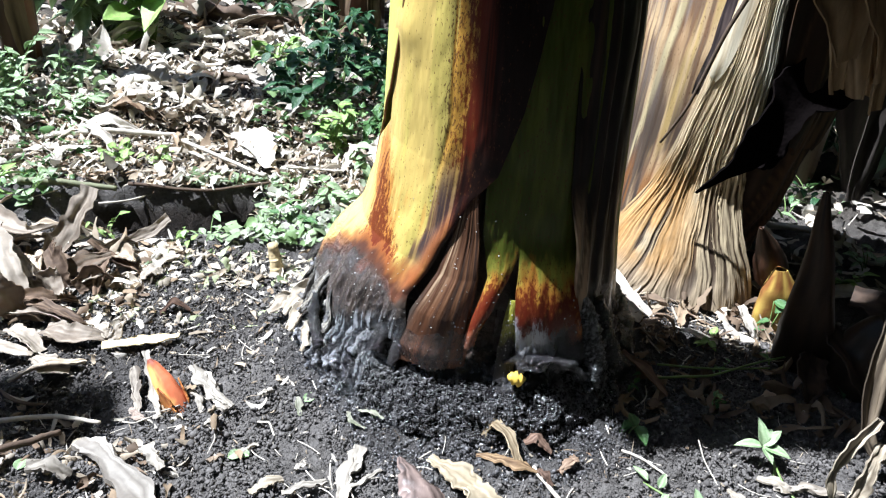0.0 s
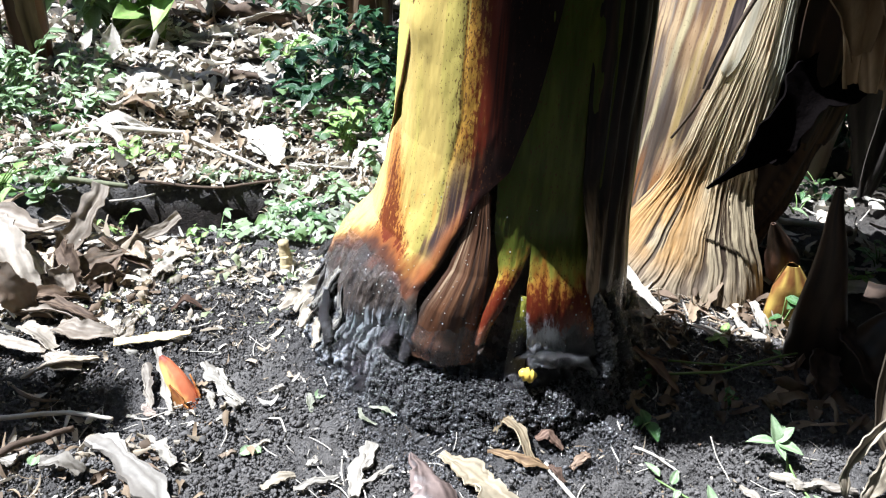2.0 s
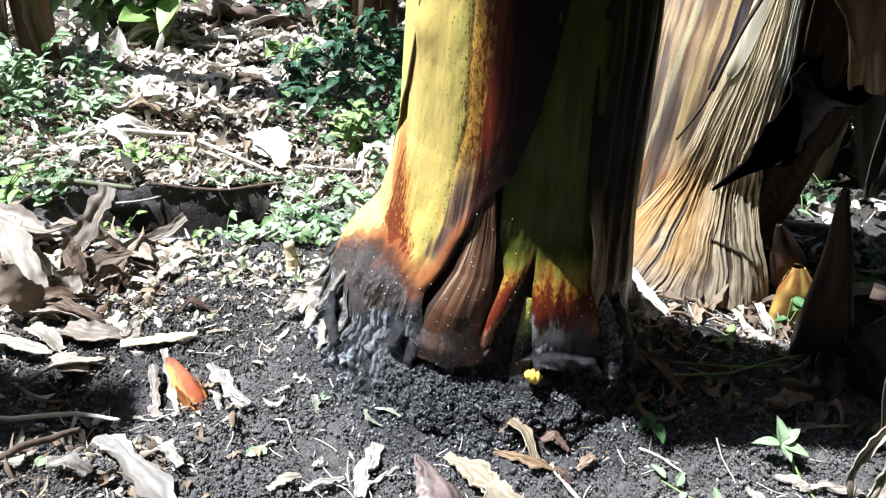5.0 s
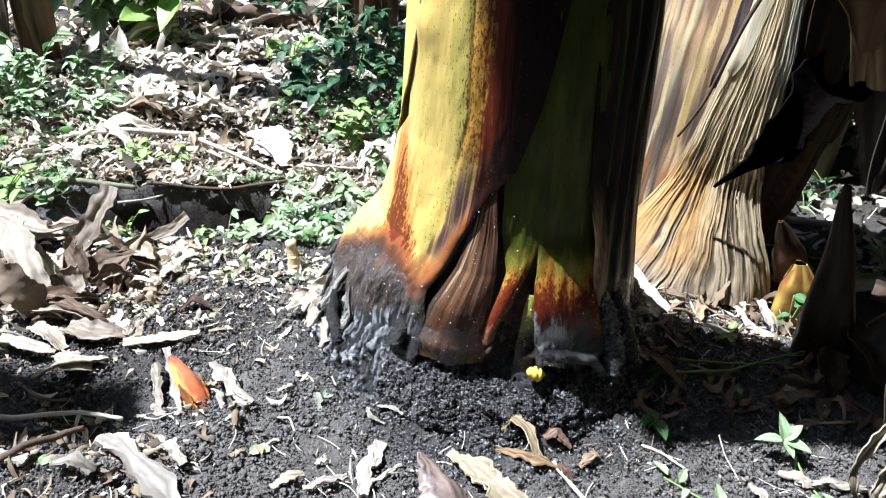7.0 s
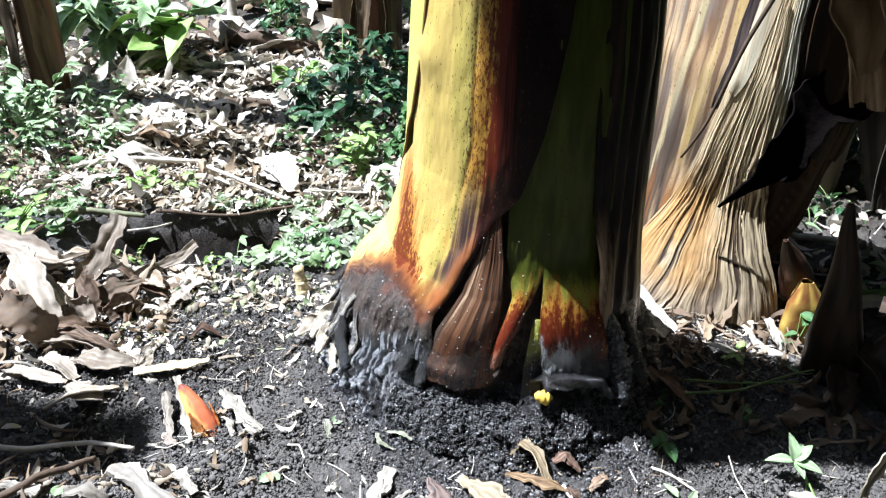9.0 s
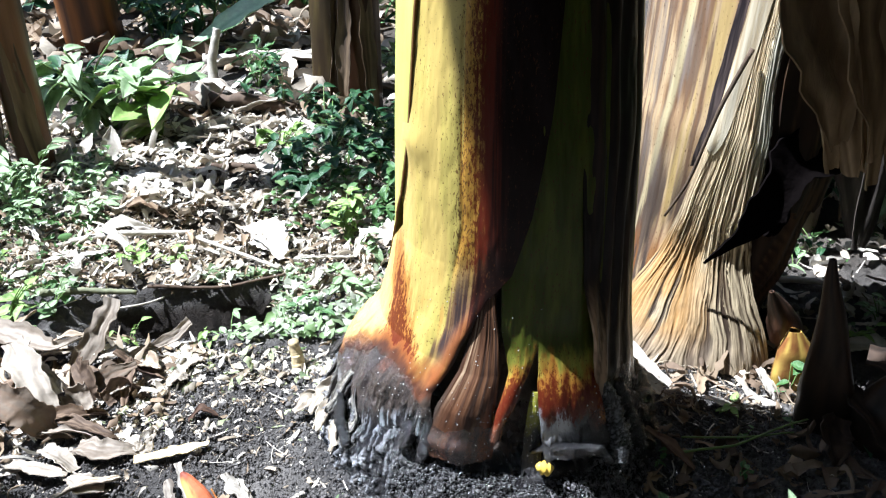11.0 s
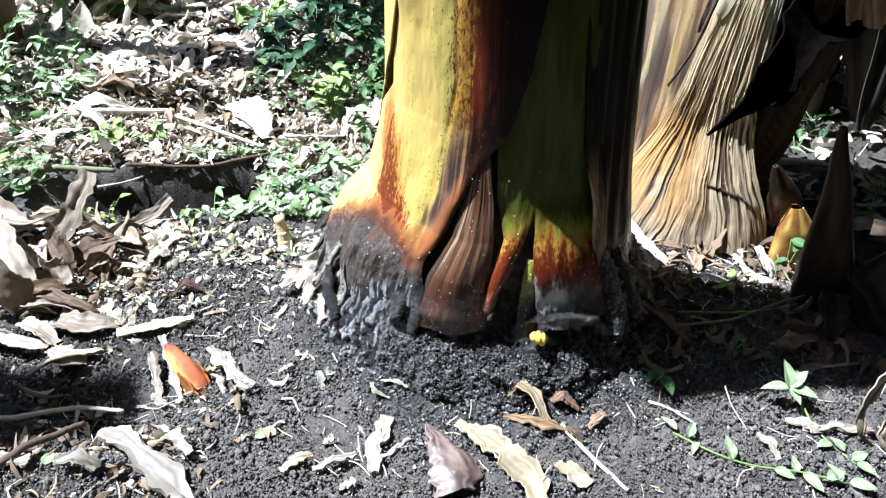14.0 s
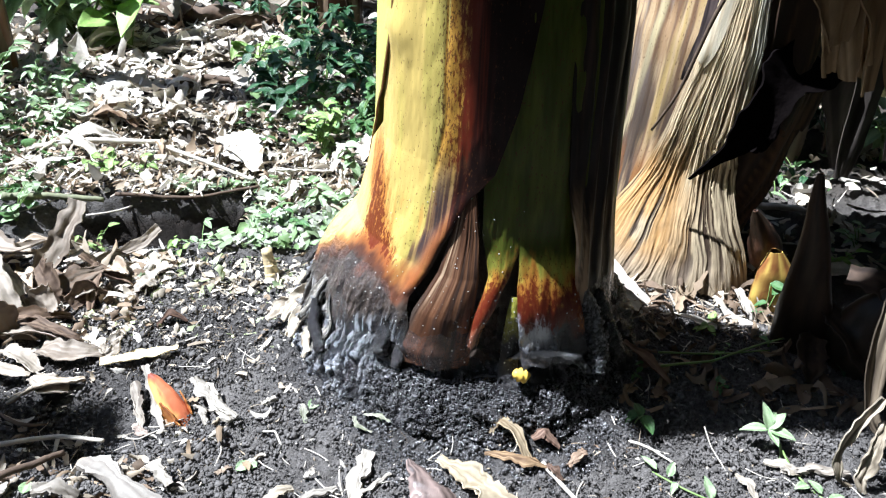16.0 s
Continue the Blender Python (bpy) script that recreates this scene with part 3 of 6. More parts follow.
        return t, 0.2, 0.2 + 0.8 * ss(z, 0.26, 0.19)

    sheath("dry_strip", 90, 140, lambda u: 0.112 + 0.02 * (fbm(u * 8, u, 139) - 0.5), 0.42, left, right, off, colour, 0.005, "dry brown ribbed strip standing off the stem")


make_core()
make_sheath_outer()
make_sheath_c()
make_sheath_e()
make_sheath_a()
make_flap()
foot_rim = make_rim()


def make_drops():
    """Small drops of water and sap on the front of the foot."""
    r = np.random.RandomState(19)
    P = np.concatenate(SKINS)
    P = P[(P[:, 2] > 0.11) & (P[:, 2] < 0.40) & (P[:, 1] < TY - 0.13)]
    w = np.where(P[:, 2] < 0.26, 1.0, 0.25)
    P = P[r.choice(len(P), 260, replace=False, p=w / w.sum())]
    parts = []
    for p in P:
        s = 0.0004 + 0.0011 * r.rand() ** 2.5
        a, b = np.meshgrid(np.linspace(0, 2 * np.pi, 6, endpoint=False), (-0.9, 0.0, 0.9), indexing="ij")
        v = np.stack([np.cos(a) * np.cos(b), np.sin(a) * np.cos(b), np.sin(b)], -1).transpose(1, 0, 2).reshape(-1, 3) * s * (1, 0.8, 1.2) + p + (0, -0.0004, 0)
        f = [[k * 6 + i, k * 6 + (i + 1) % 6, k * 6 + 6 + (i + 1) % 6, k * 6 + 6 + i] for k in range(2) for i in range(6)] + [list(range(5, -1, -1)), list(range(12, 18))]
        parts.append((v, f))
    solid("water_film", *joined(parts), M_DROP, plant, "small bright drops of water")["kind"] = "stuff"


# opaque pale grey: the glint of the drops is in the colour
M_DROP = material("water_drop", base=(0.55, 0.55, 0.52), rough=0.2, var=0.05, spec=0.8, bump=0.05)
make_drops()

# ---- the second plant: an old stem in dry, ribbed sheaths ----
BX, BY = 0.70, 2.26
ZB = [0.0, 0.06, 0.12, 0.2, 0.3, 0.48, 0.78, 1.2, 2.4]
RB = [0.19, 0.188, 0.19, 0.20, 0.213, 0.24, 0.235, 0.14, 0.09]
old = thing("banana_plant", (BX, BY, 0.0), "old banana stem in dry ribbed tan sheaths with dead leaves", "banana plant")


def old_at(phi, z, off):
    off = off + 0.045 * np.exp(-((phi - np.interp(z, [0, 0.15, 0.3, 0.5], [30, 22, 6, -8])) / 26) ** 2) * ss(z, -0.05, 0.2)      # a keel towards the path
    r, a = (np.interp(z, ZB, RB) + off) * (1 - 0.22 * ss(phi, 0, 70)), D(phi)
    cx = BX + np.interp(z, [0, 0.12, 0.25, 0.5, 2.4], [-0.02, -0.015, 0.005, 0.035, 0.03])
    c = np.cos(a)
    return np.stack([cx + r * np.sin(a), BY - r * c * np.where(c < 0, 0.35, 1.0), z + 0 * a], -1)


def old_sheath(name, nu, nv, z0, z1, left, right, off, colour, thick, label, mat):
    u, v = np.meshgrid(np.linspace(0, 1, nu), np.linspace(0, 1, nv) ** 1.4, indexing="ij")
    lo = z0(u) if callable(z0) else z0 + 0 * u
    z = lo + (z1 - lo) * v
    phi = left(z) + (right(z) - left(z)) * u
    V, F = sheet(old_at(phi, z, off(u, v, phi, z)), thick)
    tint, spot, wet = colour(u, v, phi, z)
    solid(name, V, F[:, ::-1], mat, old, label, tint=twice(tint), spot=twice(spot + 0 * u), wet=twice(wet + 0 * u))


def make_old_plant():
    phi, z = np.meshgrid(np.linspace(-180, 180, 90), np.linspace(-0.02, 2.35, 60), indexing="ij")
    V, F = sheet(old_at(phi, z, -0.012 + 0.006 * np.sin(phi * 0.4)), 0.004)
    solid("stem_core", V, F[:, ::-1], M_DRY, old, "dark dead inner stem", tint=twice(mix((0.03, 0.02, 0.015), (0.09, 0.06, 0.04), fbm(phi / 6, z * 5, 201))))
    crease = lambda z: np.interp(z, [0.0, 0.07, 0.2, 0.25, 0.3, 0.42, 0.58, 0.8, 2.4], [-60, -52, -44, -42, -39, -35, -31, -27, -20])
    # where the lit ribs end and the shaded side begins
    lit_edge = lambda z: np.interp(z, [0.0, 0.1, 0.2, 0.3, 0.47, 0.6, 2.4], [18, 12, 2, -6, -12, -15, -14])
    # panel of brown and yellow sheath
    def colour_g(u, v, phi, z):
        n = fbm(phi / 3, z * 5, 203)
        t = mix((0.46, 0.33, 0.19), (0.16, 0.105, 0.07), ss(fbm(phi / 2.2, z * 7, 205, 5), 0.46, 0.62))
        t = mix(t, (0.20, 0.10, 0.045), ss(fbm(phi / 1.6, z * 14, 206, 4), 0.5, 0.64) * 0.5)
        c = crease(z) - phi
        t = mix(t, (0.42, 0.30, 0.12), ss(c, 4, 6) * ss(c, 16, 12) * ss(fbm(phi / 1.8, z * 4, 208), 0.35, 0.55) * ss(z, 0.2, 0.34) * 0.9)
        t = mix(t, (0.20, 0.17, 0.15), ss(c, 15, 18) * ss(fbm(phi / 2.5, z * 8, 204), 0.45, 0.65) * 0.6)
        t = mix(t, (0.55, 0.47, 0.27), ss(c, 22, 24) * ss(c, 28, 26) * 0.7)
        t = mix(t, (0.06, 0.045, 0.038), ss(fbm(phi / 3, z * 7, 202) + 0.15 * ss(c, 8, 20), 0.42, 0.60) * ss(z, 0.50, 0.28) * 0.9)
        t = mix(t, (0.30, 0.12, 0.03), ss(z, 0.26, 0.16) * ss(z, 0.08, 0.12) * ss(n, 0.45, 0.62) * 0.7)
        return t, 0.42, 0.3
    old_sheath("leaf_sheath", 240, 110, 0.02, 2.4, lambda z: -135 + 0 * z, lambda z: crease(z) + 3, lambda u, v, p, z: 0.003 + 0.003 * (fbm(p / 5, z * 3, 199) - 0.5) + 0.0015 * (fbm(p / 1.2, z * 8, 198) - 0.5), colour_g, 0.004,
               "yellow and brown old sheath", M_PANEL)
    # dark wet strip between panel and fibre sheath
    old_sheath("leaf_sheath", 16, 60, 0.40, 2.4, lambda z: crease(z) - 5.5 + 2.5 * fbm(z * 9, z * 0, 209), lambda z: crease(z) + 2 + 0 * z,
               lambda u, v, p, z: 0.008 * ss(z, 0.38, 0.44) + 0.001 * np.sin(z * 60), lambda u, v, p, z: (mix((0.025, 0.02, 0.022), (0.10, 0.075, 0.07), ss(fbm(p, z * 14, 207), 0.4, 0.7)), 0.0, 0.8), 0.004, "dark wet strip", M_SKIN)
    # ribbed fibre sheath
    ridge = lambda u, z: 1.6 * fbm(u * 56 + 7 * fbm(u * 5, z * 9, 210), z * 8 + u * 9, 211, 5)
    def off_h(u, v, phi, z):
        flare = 0.13 * ss(z, 0.24, -0.02) * ss(phi, 60, 0)
        return 0.010 + flare + (0.0035 + 0.005 * ss(z, 0.45, 0.25)) * ridge(u, z) * ss(u, 0.02, 0.15) + 0.008 * (fbm(u * 5, z * 6, 215) - 0.5)
    def colour_h(u, v, phi, z):
        r, n = ridge(u, z), fbm(u * 8, z * 8, 217)
        # grooves darker than ribs, and the whole darker towards the foot
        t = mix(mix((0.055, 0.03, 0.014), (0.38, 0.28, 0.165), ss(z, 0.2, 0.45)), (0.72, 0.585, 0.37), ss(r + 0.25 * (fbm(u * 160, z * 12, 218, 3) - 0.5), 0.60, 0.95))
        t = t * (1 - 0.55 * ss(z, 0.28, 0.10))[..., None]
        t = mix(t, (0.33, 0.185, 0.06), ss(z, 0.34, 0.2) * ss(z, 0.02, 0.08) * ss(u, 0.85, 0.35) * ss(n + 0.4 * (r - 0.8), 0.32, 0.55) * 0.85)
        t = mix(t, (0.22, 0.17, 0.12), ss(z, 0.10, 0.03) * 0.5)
        t = mix(t, (0.42, 0.43, 0.36), ss(u, 0.72, 0.9) * ss(z, 0.35, 0.5) * 0.8)
        return t, 0.0, 0.0
    old_sheath("ribbed_sheath", 460, 150, lambda u: -0.005 + 0.03 * fbm(u * 40, u, 219), 2.4, crease, lit_edge, off_h, colour_h, 0.005, "dry tan sheath with deep ribs", M_DRY)
    # smooth pale strip along the crease
    old_sheath("pale_strip", 14, 60, lambda u: 0.46 - 0.012 * u, 2.4, lambda z: crease(z) + 0.5, lambda z: crease(z) + np.interp(z, [0.44, 0.47, 0.6, 1], [4, 6, 7, 8]),
               lambda u, v, p, z: 0.0145 + 0.001 * np.sin(u * 5), lambda u, v, p, z: (mix((0.74, 0.66, 0.48), (0.52, 0.42, 0.27), ss(fbm(p / 1.2, z * 6, 221), 0.4, 0.65)), 0.0, 0.0), 0.003, "smooth cream strip", M_DRY)
    # dead brown sheath, ragged at its foot, the side's shade painted into its colour
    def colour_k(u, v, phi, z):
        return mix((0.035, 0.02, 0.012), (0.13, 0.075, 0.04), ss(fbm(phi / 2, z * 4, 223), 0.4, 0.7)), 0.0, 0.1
    old_sheath("dead_sheath", 80, 80, lambda u: 0.30 + 0.09 * fbm(u * 9, u, 225), 2.4, lambda z: lit_edge(z) + 3, lambda z: 62 + 0 * z,
               lambda u, v, p, z: 0.004 + 0.014 * ss(z, 0.5, 0.36) * ss(u, 0.0, 0.3) + 0.008 * np.sin(p * 0.35) + 0.012 * (fbm(p / 5, z * 15, 227) - 0.5), colour_k, 0.005, "dead brown sheath with the side's shade painted into its colour", M_DRY)
    old_sheath("dead_sheath", 60, 60, lambda u: 0.0 + 0.04 * fbm(u * 9, u, 229), 0.42, lambda z: lit_edge(z) - 2, lambda z: 85 + 0 * z,
               lambda u, v, p, z: 0.004 + 0.006 * np.sin(p * 0.6) + 0.012 * (fbm(p / 4, z * 12, 231) - 0.5), colour_k, 0.005, "dead brown sheath with the side's shade painted into its colour", M_DRY)


def ribbon(path, width, curl=0.0, twist=0.0, nu=9, n=40, wobble=0.0, seed=1, thick=0.0015, side=None, ragged=0.45):
    """A strip along a path: points (n, nu). curl: how far its edges turn up."""
    p = bend(path, n)
    t = np.gradient(p, axis=0)
    t /= np.linalg.norm(t, axis=1, keepdims=True)
    s0 = np.array(side if side is not None else (0.0, 0, 1.0), float)
    a = np.cross(t, s0)
    a /= np.maximum(np.linalg.norm(a, axis=1, keepdims=True), 1e-6)
    b = np.cross(a, t)
    w = np.interp(np.linspace(0, 1, n), np.linspace(0, 1, len(width)), width)[:, None]
    tw = np.linspace(0, twist, n)[:, None]
    u = np.linspace(-1, 1, nu)[None, :]
    k = curl * np.ones((n, 1)) * (0.6 + 0.8 * vn(np.linspace(0, 4, n), 0, seed))[:, None]
    ang = u * k + tw
    x = np.cos(tw) * u * w if curl == 0 else w * np.sin(u * k) / np.maximum(k, 0.05)
    h = 0 * x if curl == 0 else w * (1 - np.cos(u * k)) / np.maximum(k, 0.05)
    xx, hh = x * np.cos(tw) - h * np.sin(tw), x * np.sin(tw) + h * np.cos(tw)
    hh = hh + wobble * (fbm(np.linspace(0, 5, n)[:, None] + 0 * u, u * 2 + 0 * w, seed, 2) - 0.5)
    j = 1 + ragged * (np.stack([fbm(np.linspace(0, 7, n), 0 * tw[:, 0], seed + 5, 3), fbm(np.linspace(0, 7, n), 0 * tw[:, 0] + 3, seed + 6, 3)], 1) - 0.5) * 2
    xx = xx * np.where(u < 0, j[:, :1], j[:, 1:])
    P = p[:, None] + xx[..., None] * a[:, None] + hh[..., None] * b[:, None]
    return P


def leaf_tint(P, c0, c1, seed=1, ribs=18, along=1.0):
    n, nu = P.shape[:2]
    v, u = np.meshgrid(np.linspace(0, 1, n), np.linspace(0, 1, nu), indexing="ij")
    return mix(c0, c1, ss(fbm(u * ribs, v * 3 * along, seed), 0.3, 0.7))


def strip_part(name, parent, path, width, c0, c1, mat=None, label="", thick=0.002, **kw):
    P = ribbon(path, width, **kw)
    V, F = sheet(P, thick)
    return solid(name, V, F, mat or M_DRY, parent, label, tint=twice(leaf_tint(P, c0, c1, kw.get("seed", 1))), spot=0.0, wet=0.0)


DEAD0, DEAD1 = (0.05, 0.032, 0.02), (0.16, 0.11, 0.065)
make_old_plant()
M_BLACK = material("near_black_leaf", base=(0.005, 0.004, 0.004), rough=0.9, var=0.4, spec=0.0, bump=0.6, bump_scale=90, bdist=0.004)
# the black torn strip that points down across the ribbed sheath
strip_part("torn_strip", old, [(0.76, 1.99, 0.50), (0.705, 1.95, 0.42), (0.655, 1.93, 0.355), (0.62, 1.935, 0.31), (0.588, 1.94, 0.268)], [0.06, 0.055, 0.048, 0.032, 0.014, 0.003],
           (0.008, 0.006, 0.006), (0.014, 0.011, 0.009), mat=M_BLACK, curl=0.3, twist=0.2, seed=3, wobble=0.01, thick=0.004, ragged=0.7, side=(0, -1, 0.2), label="near-black torn strip of dead leaf")
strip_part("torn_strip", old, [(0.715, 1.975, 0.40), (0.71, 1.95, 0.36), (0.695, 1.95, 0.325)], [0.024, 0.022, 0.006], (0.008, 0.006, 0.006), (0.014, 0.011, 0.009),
           mat=M_BLACK, curl=0.7, seed=5, wobble=0.02, thick=0.006, side=(0, -1, 0.2), label="near-black torn strip of dead leaf")
for k in range(7):
    r = np.random.RandomState(40 + k)
    x0 = 0.60 + 0.028 * k
    strip_part("hanging_leaf", old, [(x0 - 0.10 + 0.03 * k / 2, 1.80, 1.15), (x0 - 0.07, 1.70 + 0.02 * r.rand(), 0.85), (x0 + 0.0, 1.68 + 0.03 * r.rand(), 0.70 - 0.01 * k), (x0 + 0.02 + 0.04 * r.rand(), 1.69 + 0.05 * r.rand(), 0.57 - 0.025 * k * r.rand())],
               [0.05, 0.05, 0.045, 0.03, 0.012], (0.18, 0.11, 0.05), (0.44, 0.30, 0.16), curl=1.1, twist=0.5 * r.randn(), seed=50 + k, wobble=0.03, side=(0, -1, 0.1), label="brown dead leaf hanging down")

for k, (path, w) in enumerate([([(0.50, 1.72, 1.05), (0.535, 1.665, 0.82), (0.60, 1.655, 0.70), (0.63, 1.67, 0.62)], [0.05, 0.075, 0.07, 0.02]),
                               ([(0.60, 1.74, 1.05), (0.63, 1.69, 0.82), (0.67, 1.67, 0.68), (0.69, 1.68, 0.60)], [0.05, 0.06, 0.06, 0.02])]):
    strip_part("hanging_leaf", old, path, w, (0.18, 0.11, 0.05), (0.44, 0.30, 0.16), curl=0.8, twist=0.3, seed=60 + k, wobble=0.03, side=(0.2, -1, 0.1), label="brown dead leaf hanging down")
V, F = tube(bend([(0.615, 1.99, 0.66), (0.578, 1.985, 0.56), (0.545, 1.985, 0.41), (0.52, 2.01, 0.33)], 24), np.linspace(0.0045, 0.0025, 24), 7)
solid("dry_vine", V, F, M_STICK, old, "thin brown dry vine along the sheath")

# ---- dead leaves hanging at the far side of the path, close by ----
dead = thing("dead_leaf_bundle", (0.80, 1.52, 0.0), "grey-brown dead banana leaves hanging to the ground", "dead leaves")
for k in range(7):
    r = np.random.RandomState(70 + k)
    dx, dy = 0.030 + 0.026 * k, 0.05 * r.rand()
    strip_part("dead_leaf", dead, [(0.785 + dx, 1.60 + dy, 0.80), (0.78 + dx, 1.56 + dy, 0.42), (0.772 + dx, 1.52 + dy, 0.20), (0.778 + dx, 1.49 + dy, 0.09), (0.80 + dx, 1.475 + dy, 0.03 + 0.03 * r.rand()), (0.83 + dx, 1.48 + dy, 0.04 + 0.03 * r.rand())],
               [0.026, 0.028, 0.026, 0.022, 0.018, 0.008], (0.06, 0.045, 0.03), (0.24, 0.19, 0.13), curl=0.9, twist=0.5 * r.randn(), seed=80 + k, wobble=0.03, side=(-0.2, -1, 0.1), nu=13, n=50, ragged=0.7, label="grey-brown torn dead leaf")
for k, (path, w) in enumerate([([(0.785, 1.50, 0.16), (0.755, 1.482, 0.11), (0.738, 1.472, 0.06), (0.75, 1.46, 0.02), (0.77, 1.455, 0.012)], [0.008, 0.012, 0.011, 0.008, 0.003]),
                               ([(0.80, 1.49, 0.12), (0.785, 1.468, 0.08), (0.775, 1.455, 0.04), (0.785, 1.445, 0.012)], [0.010, 0.015, 0.013, 0.004])]):
    strip_part("dead_leaf", dead, path, w, (0.16, 0.13, 0.09), (0.50, 0.43, 0.32), curl=1.0, seed=91 + k, side=(-0.2, -1, 0.1), nu=11, wobble=0.012, ragged=0.7, label="pale curled tip of a dead leaf")

# ---- sucker and the black spike beside the old stem ----
sucker = thing("banana_sucker", (0.80, 1.82, 0.0), "young banana sucker, yellow at its foot, with dead black pointed sheaths", "banana shoot")


def horn(name, parent, path, radius, c0, c1, seed, mat, label, squash=0.75, n=20):
    p = bend(path, n)
    r = np.interp(np.linspace(0, 1, n), np.linspace(0, 1, len(radius)), radius)
    w = np.linspace(0, 2 * np.pi, 28)
    A, Rr = np.meshgrid(w, r, indexing="xy")
    v = np.linspace(0, 1, n)[:, None]
    rr = Rr * (1 + 0.12 * np.sin(3 * A + seed) + 0.18 * (fbm(A * 2, v * 6 + 0 * A, seed) - 0.5))
    P = np.stack([p[:, 0][:, None] + rr * np.cos(A), p[:, 1][:, None] + squash * rr * np.sin(A), p[:, 2][:, None] + 0 * A], -1)
    P[:, -1] = P[:, 0]
    V, F = sheet(P, 0.002)
    t = mix(c0, c1, ss(fbm(A * 3, v * 3 + 0 * A, seed + 1), 0.35, 0.7))
    return solid(name, V, F[:, ::-1], mat, parent, label, tint=twice(t), spot=0.1, wet=twice(0.35 + 0 * A))


horn("pointed_sheath", sucker, [(0.825, 1.80, 0.0), (0.805, 1.80, 0.11), (0.778, 1.80, 0.25), (0.755, 1.80, 0.325), (0.748, 1.80, 0.362)], [0.050, 0.046, 0.032, 0.018, 0.004],
     (0.02, 0.013, 0.01), (0.06, 0.035, 0.022), 5, M_SKIN, "black pointed dead sheath")
horn("shoot", sucker, [(0.80, 1.915, -0.01), (0.797, 1.912, 0.04), (0.787, 1.91, 0.095), (0.777, 1.91, 0.135)], [0.042, 0.043, 0.034, 0.010], (0.55, 0.38, 0.09), (0.22, 0.09, 0.03), 9, M_SKIN, "yellow swollen foot of the shoot")
horn("pointed_sheath", sucker, [(0.80, 1.975, 0.06), (0.775, 1.96, 0.13), (0.745, 1.95, 0.18), (0.728, 1.94, 0.205)], [0.032, 0.032, 0.02, 0.003], (0.03, 0.018, 0.012), (0.10, 0.05, 0.03), 13, M_SKIN, "black pointed dead sheath")
horn("pointed_sheath", sucker, [(0.85, 1.79, 0.0), (0.86, 1.79, 0.05), (0.87, 1.78, 0.085)], [0.035, 0.03, 0.006], (0.03, 0.02, 0.014), (0.07, 0.045, 0.03), 17, M_SKIN, "black pointed dead sheath")

horn("pointed_sheath", sucker, [(0.90, 1.76, 0.0), (0.905, 1.755, 0.07), (0.91, 1.75, 0.14), (0.92, 1.74, 0.19)], [0.065, 0.06, 0.04, 0.006], (0.02, 0.014, 0.010), (0.05, 0.032, 0.022), 19, M_SKIN, "black pointed dead sheath")
for k, path in enumerate([[(0.83, 1.78, 0.10), (0.86, 1.73, 0.08), (0.90, 1.69, 0.03), (0.93, 1.67, 0.012)], [(0.86, 1.80, 0.16), (0.90, 1.77, 0.17), (0.95, 1.74, 0.12), (0.98, 1.72, 0.05)], [(0.82, 1.76, 0.05), (0.80, 1.72, 0.04), (0.79, 1.68, 0.012)]]):
    strip_part("dead_leaf", sucker, path, [0.02, 0.035, 0.03, 0.01], (0.025, 0.016, 0.011), (0.07, 0.045, 0.03), curl=0.8, seed=1230 + k, wobble=0.015, label="dark brown limp dead leaf", side=(0.2, -0.6, 0.8))

# ---- stems farther off ----
def far_stem(at, top, r0, r1, c0, c1, label, seed):
    ob = thing("banana_plant", at, label, "banana plant", "banana stems behind")
    n, m = 36, 40
    p = bend([at, tuple((np.array(at) + np.array(top)) / 2), top], n)
    A, v = np.meshgrid(np.linspace(0, 2 * np.pi, m), np.linspace(0, 1, n), indexing="xy")
    r = r0 + (r1 - r0) * v ** 0.6
    r = r * (1 + 0.06 * np.sin(4 * A + 6 * v + seed) + 0.12 * (fbm(A * 1.5, v * 6, seed) - 0.5))
    P = np.stack([p[:, 0][:, None] + r * np.cos(A), p[:, 1][:, None] + r * np.sin(A), p[:, 2][:, None] + 0 * A], -1)
    P[:, -1] = P[:, 0]
    V, F = sheet(P, 0.003)
    t = mix(c0, c1, ss(fbm(A * 3, v * 5, seed + 3), 0.35, 0.65))
    solid("stem", V, F[:, ::-1], M_SKIN, ob, tint=twice(t), spot=0.3, wet=0.15)
    for k in range(3):
        r_ = np.random.RandomState(seed * 10 + k)
        a = r_.uniform(0, 6.28)
        c, s = math.cos(a), math.sin(a)
        b = np.array(at)
        strip_part("dead_leaf", ob, [b + (c * r0 * 0.9, s * r0 * 0.9, 0.55), b + (c * r0 * 1.15, s * r0 * 1.15, 0.3), b + (c * r0 * 1.5, s * r0 * 1.5, 0.06)], [0.02, 0.035, 0.02],
                   DEAD0, DEAD1, curl=0.8, seed=seed + k, wobble=0.02, side=(c, s, 0.1))
    return ob


far_stem((-1.20, 2.86, -0.02), (-1.10, 2.86, 2.6), 0.054, 0.05, (0.07, 0.035, 0.022), (0.15, 0.075, 0.038), "slim brown banana stem beside weeds", 3)
far_stem((-1.62, 4.30, -0.02), (-1.72, 4.30, 2.8), 0.135, 0.11, (0.05, 0.025, 0.016), (0.22, 0.09, 0.03), "thick red-brown banana stem in the shade", 4)
back_plant = far_stem((-0.25, 3.46, -0.02), (-0.23, 3.46, 2.6), 0.075, 0.06, (0.03, 0.014, 0.011), (0.075, 0.034, 0.018), "dark red-brown banana stem", 5)
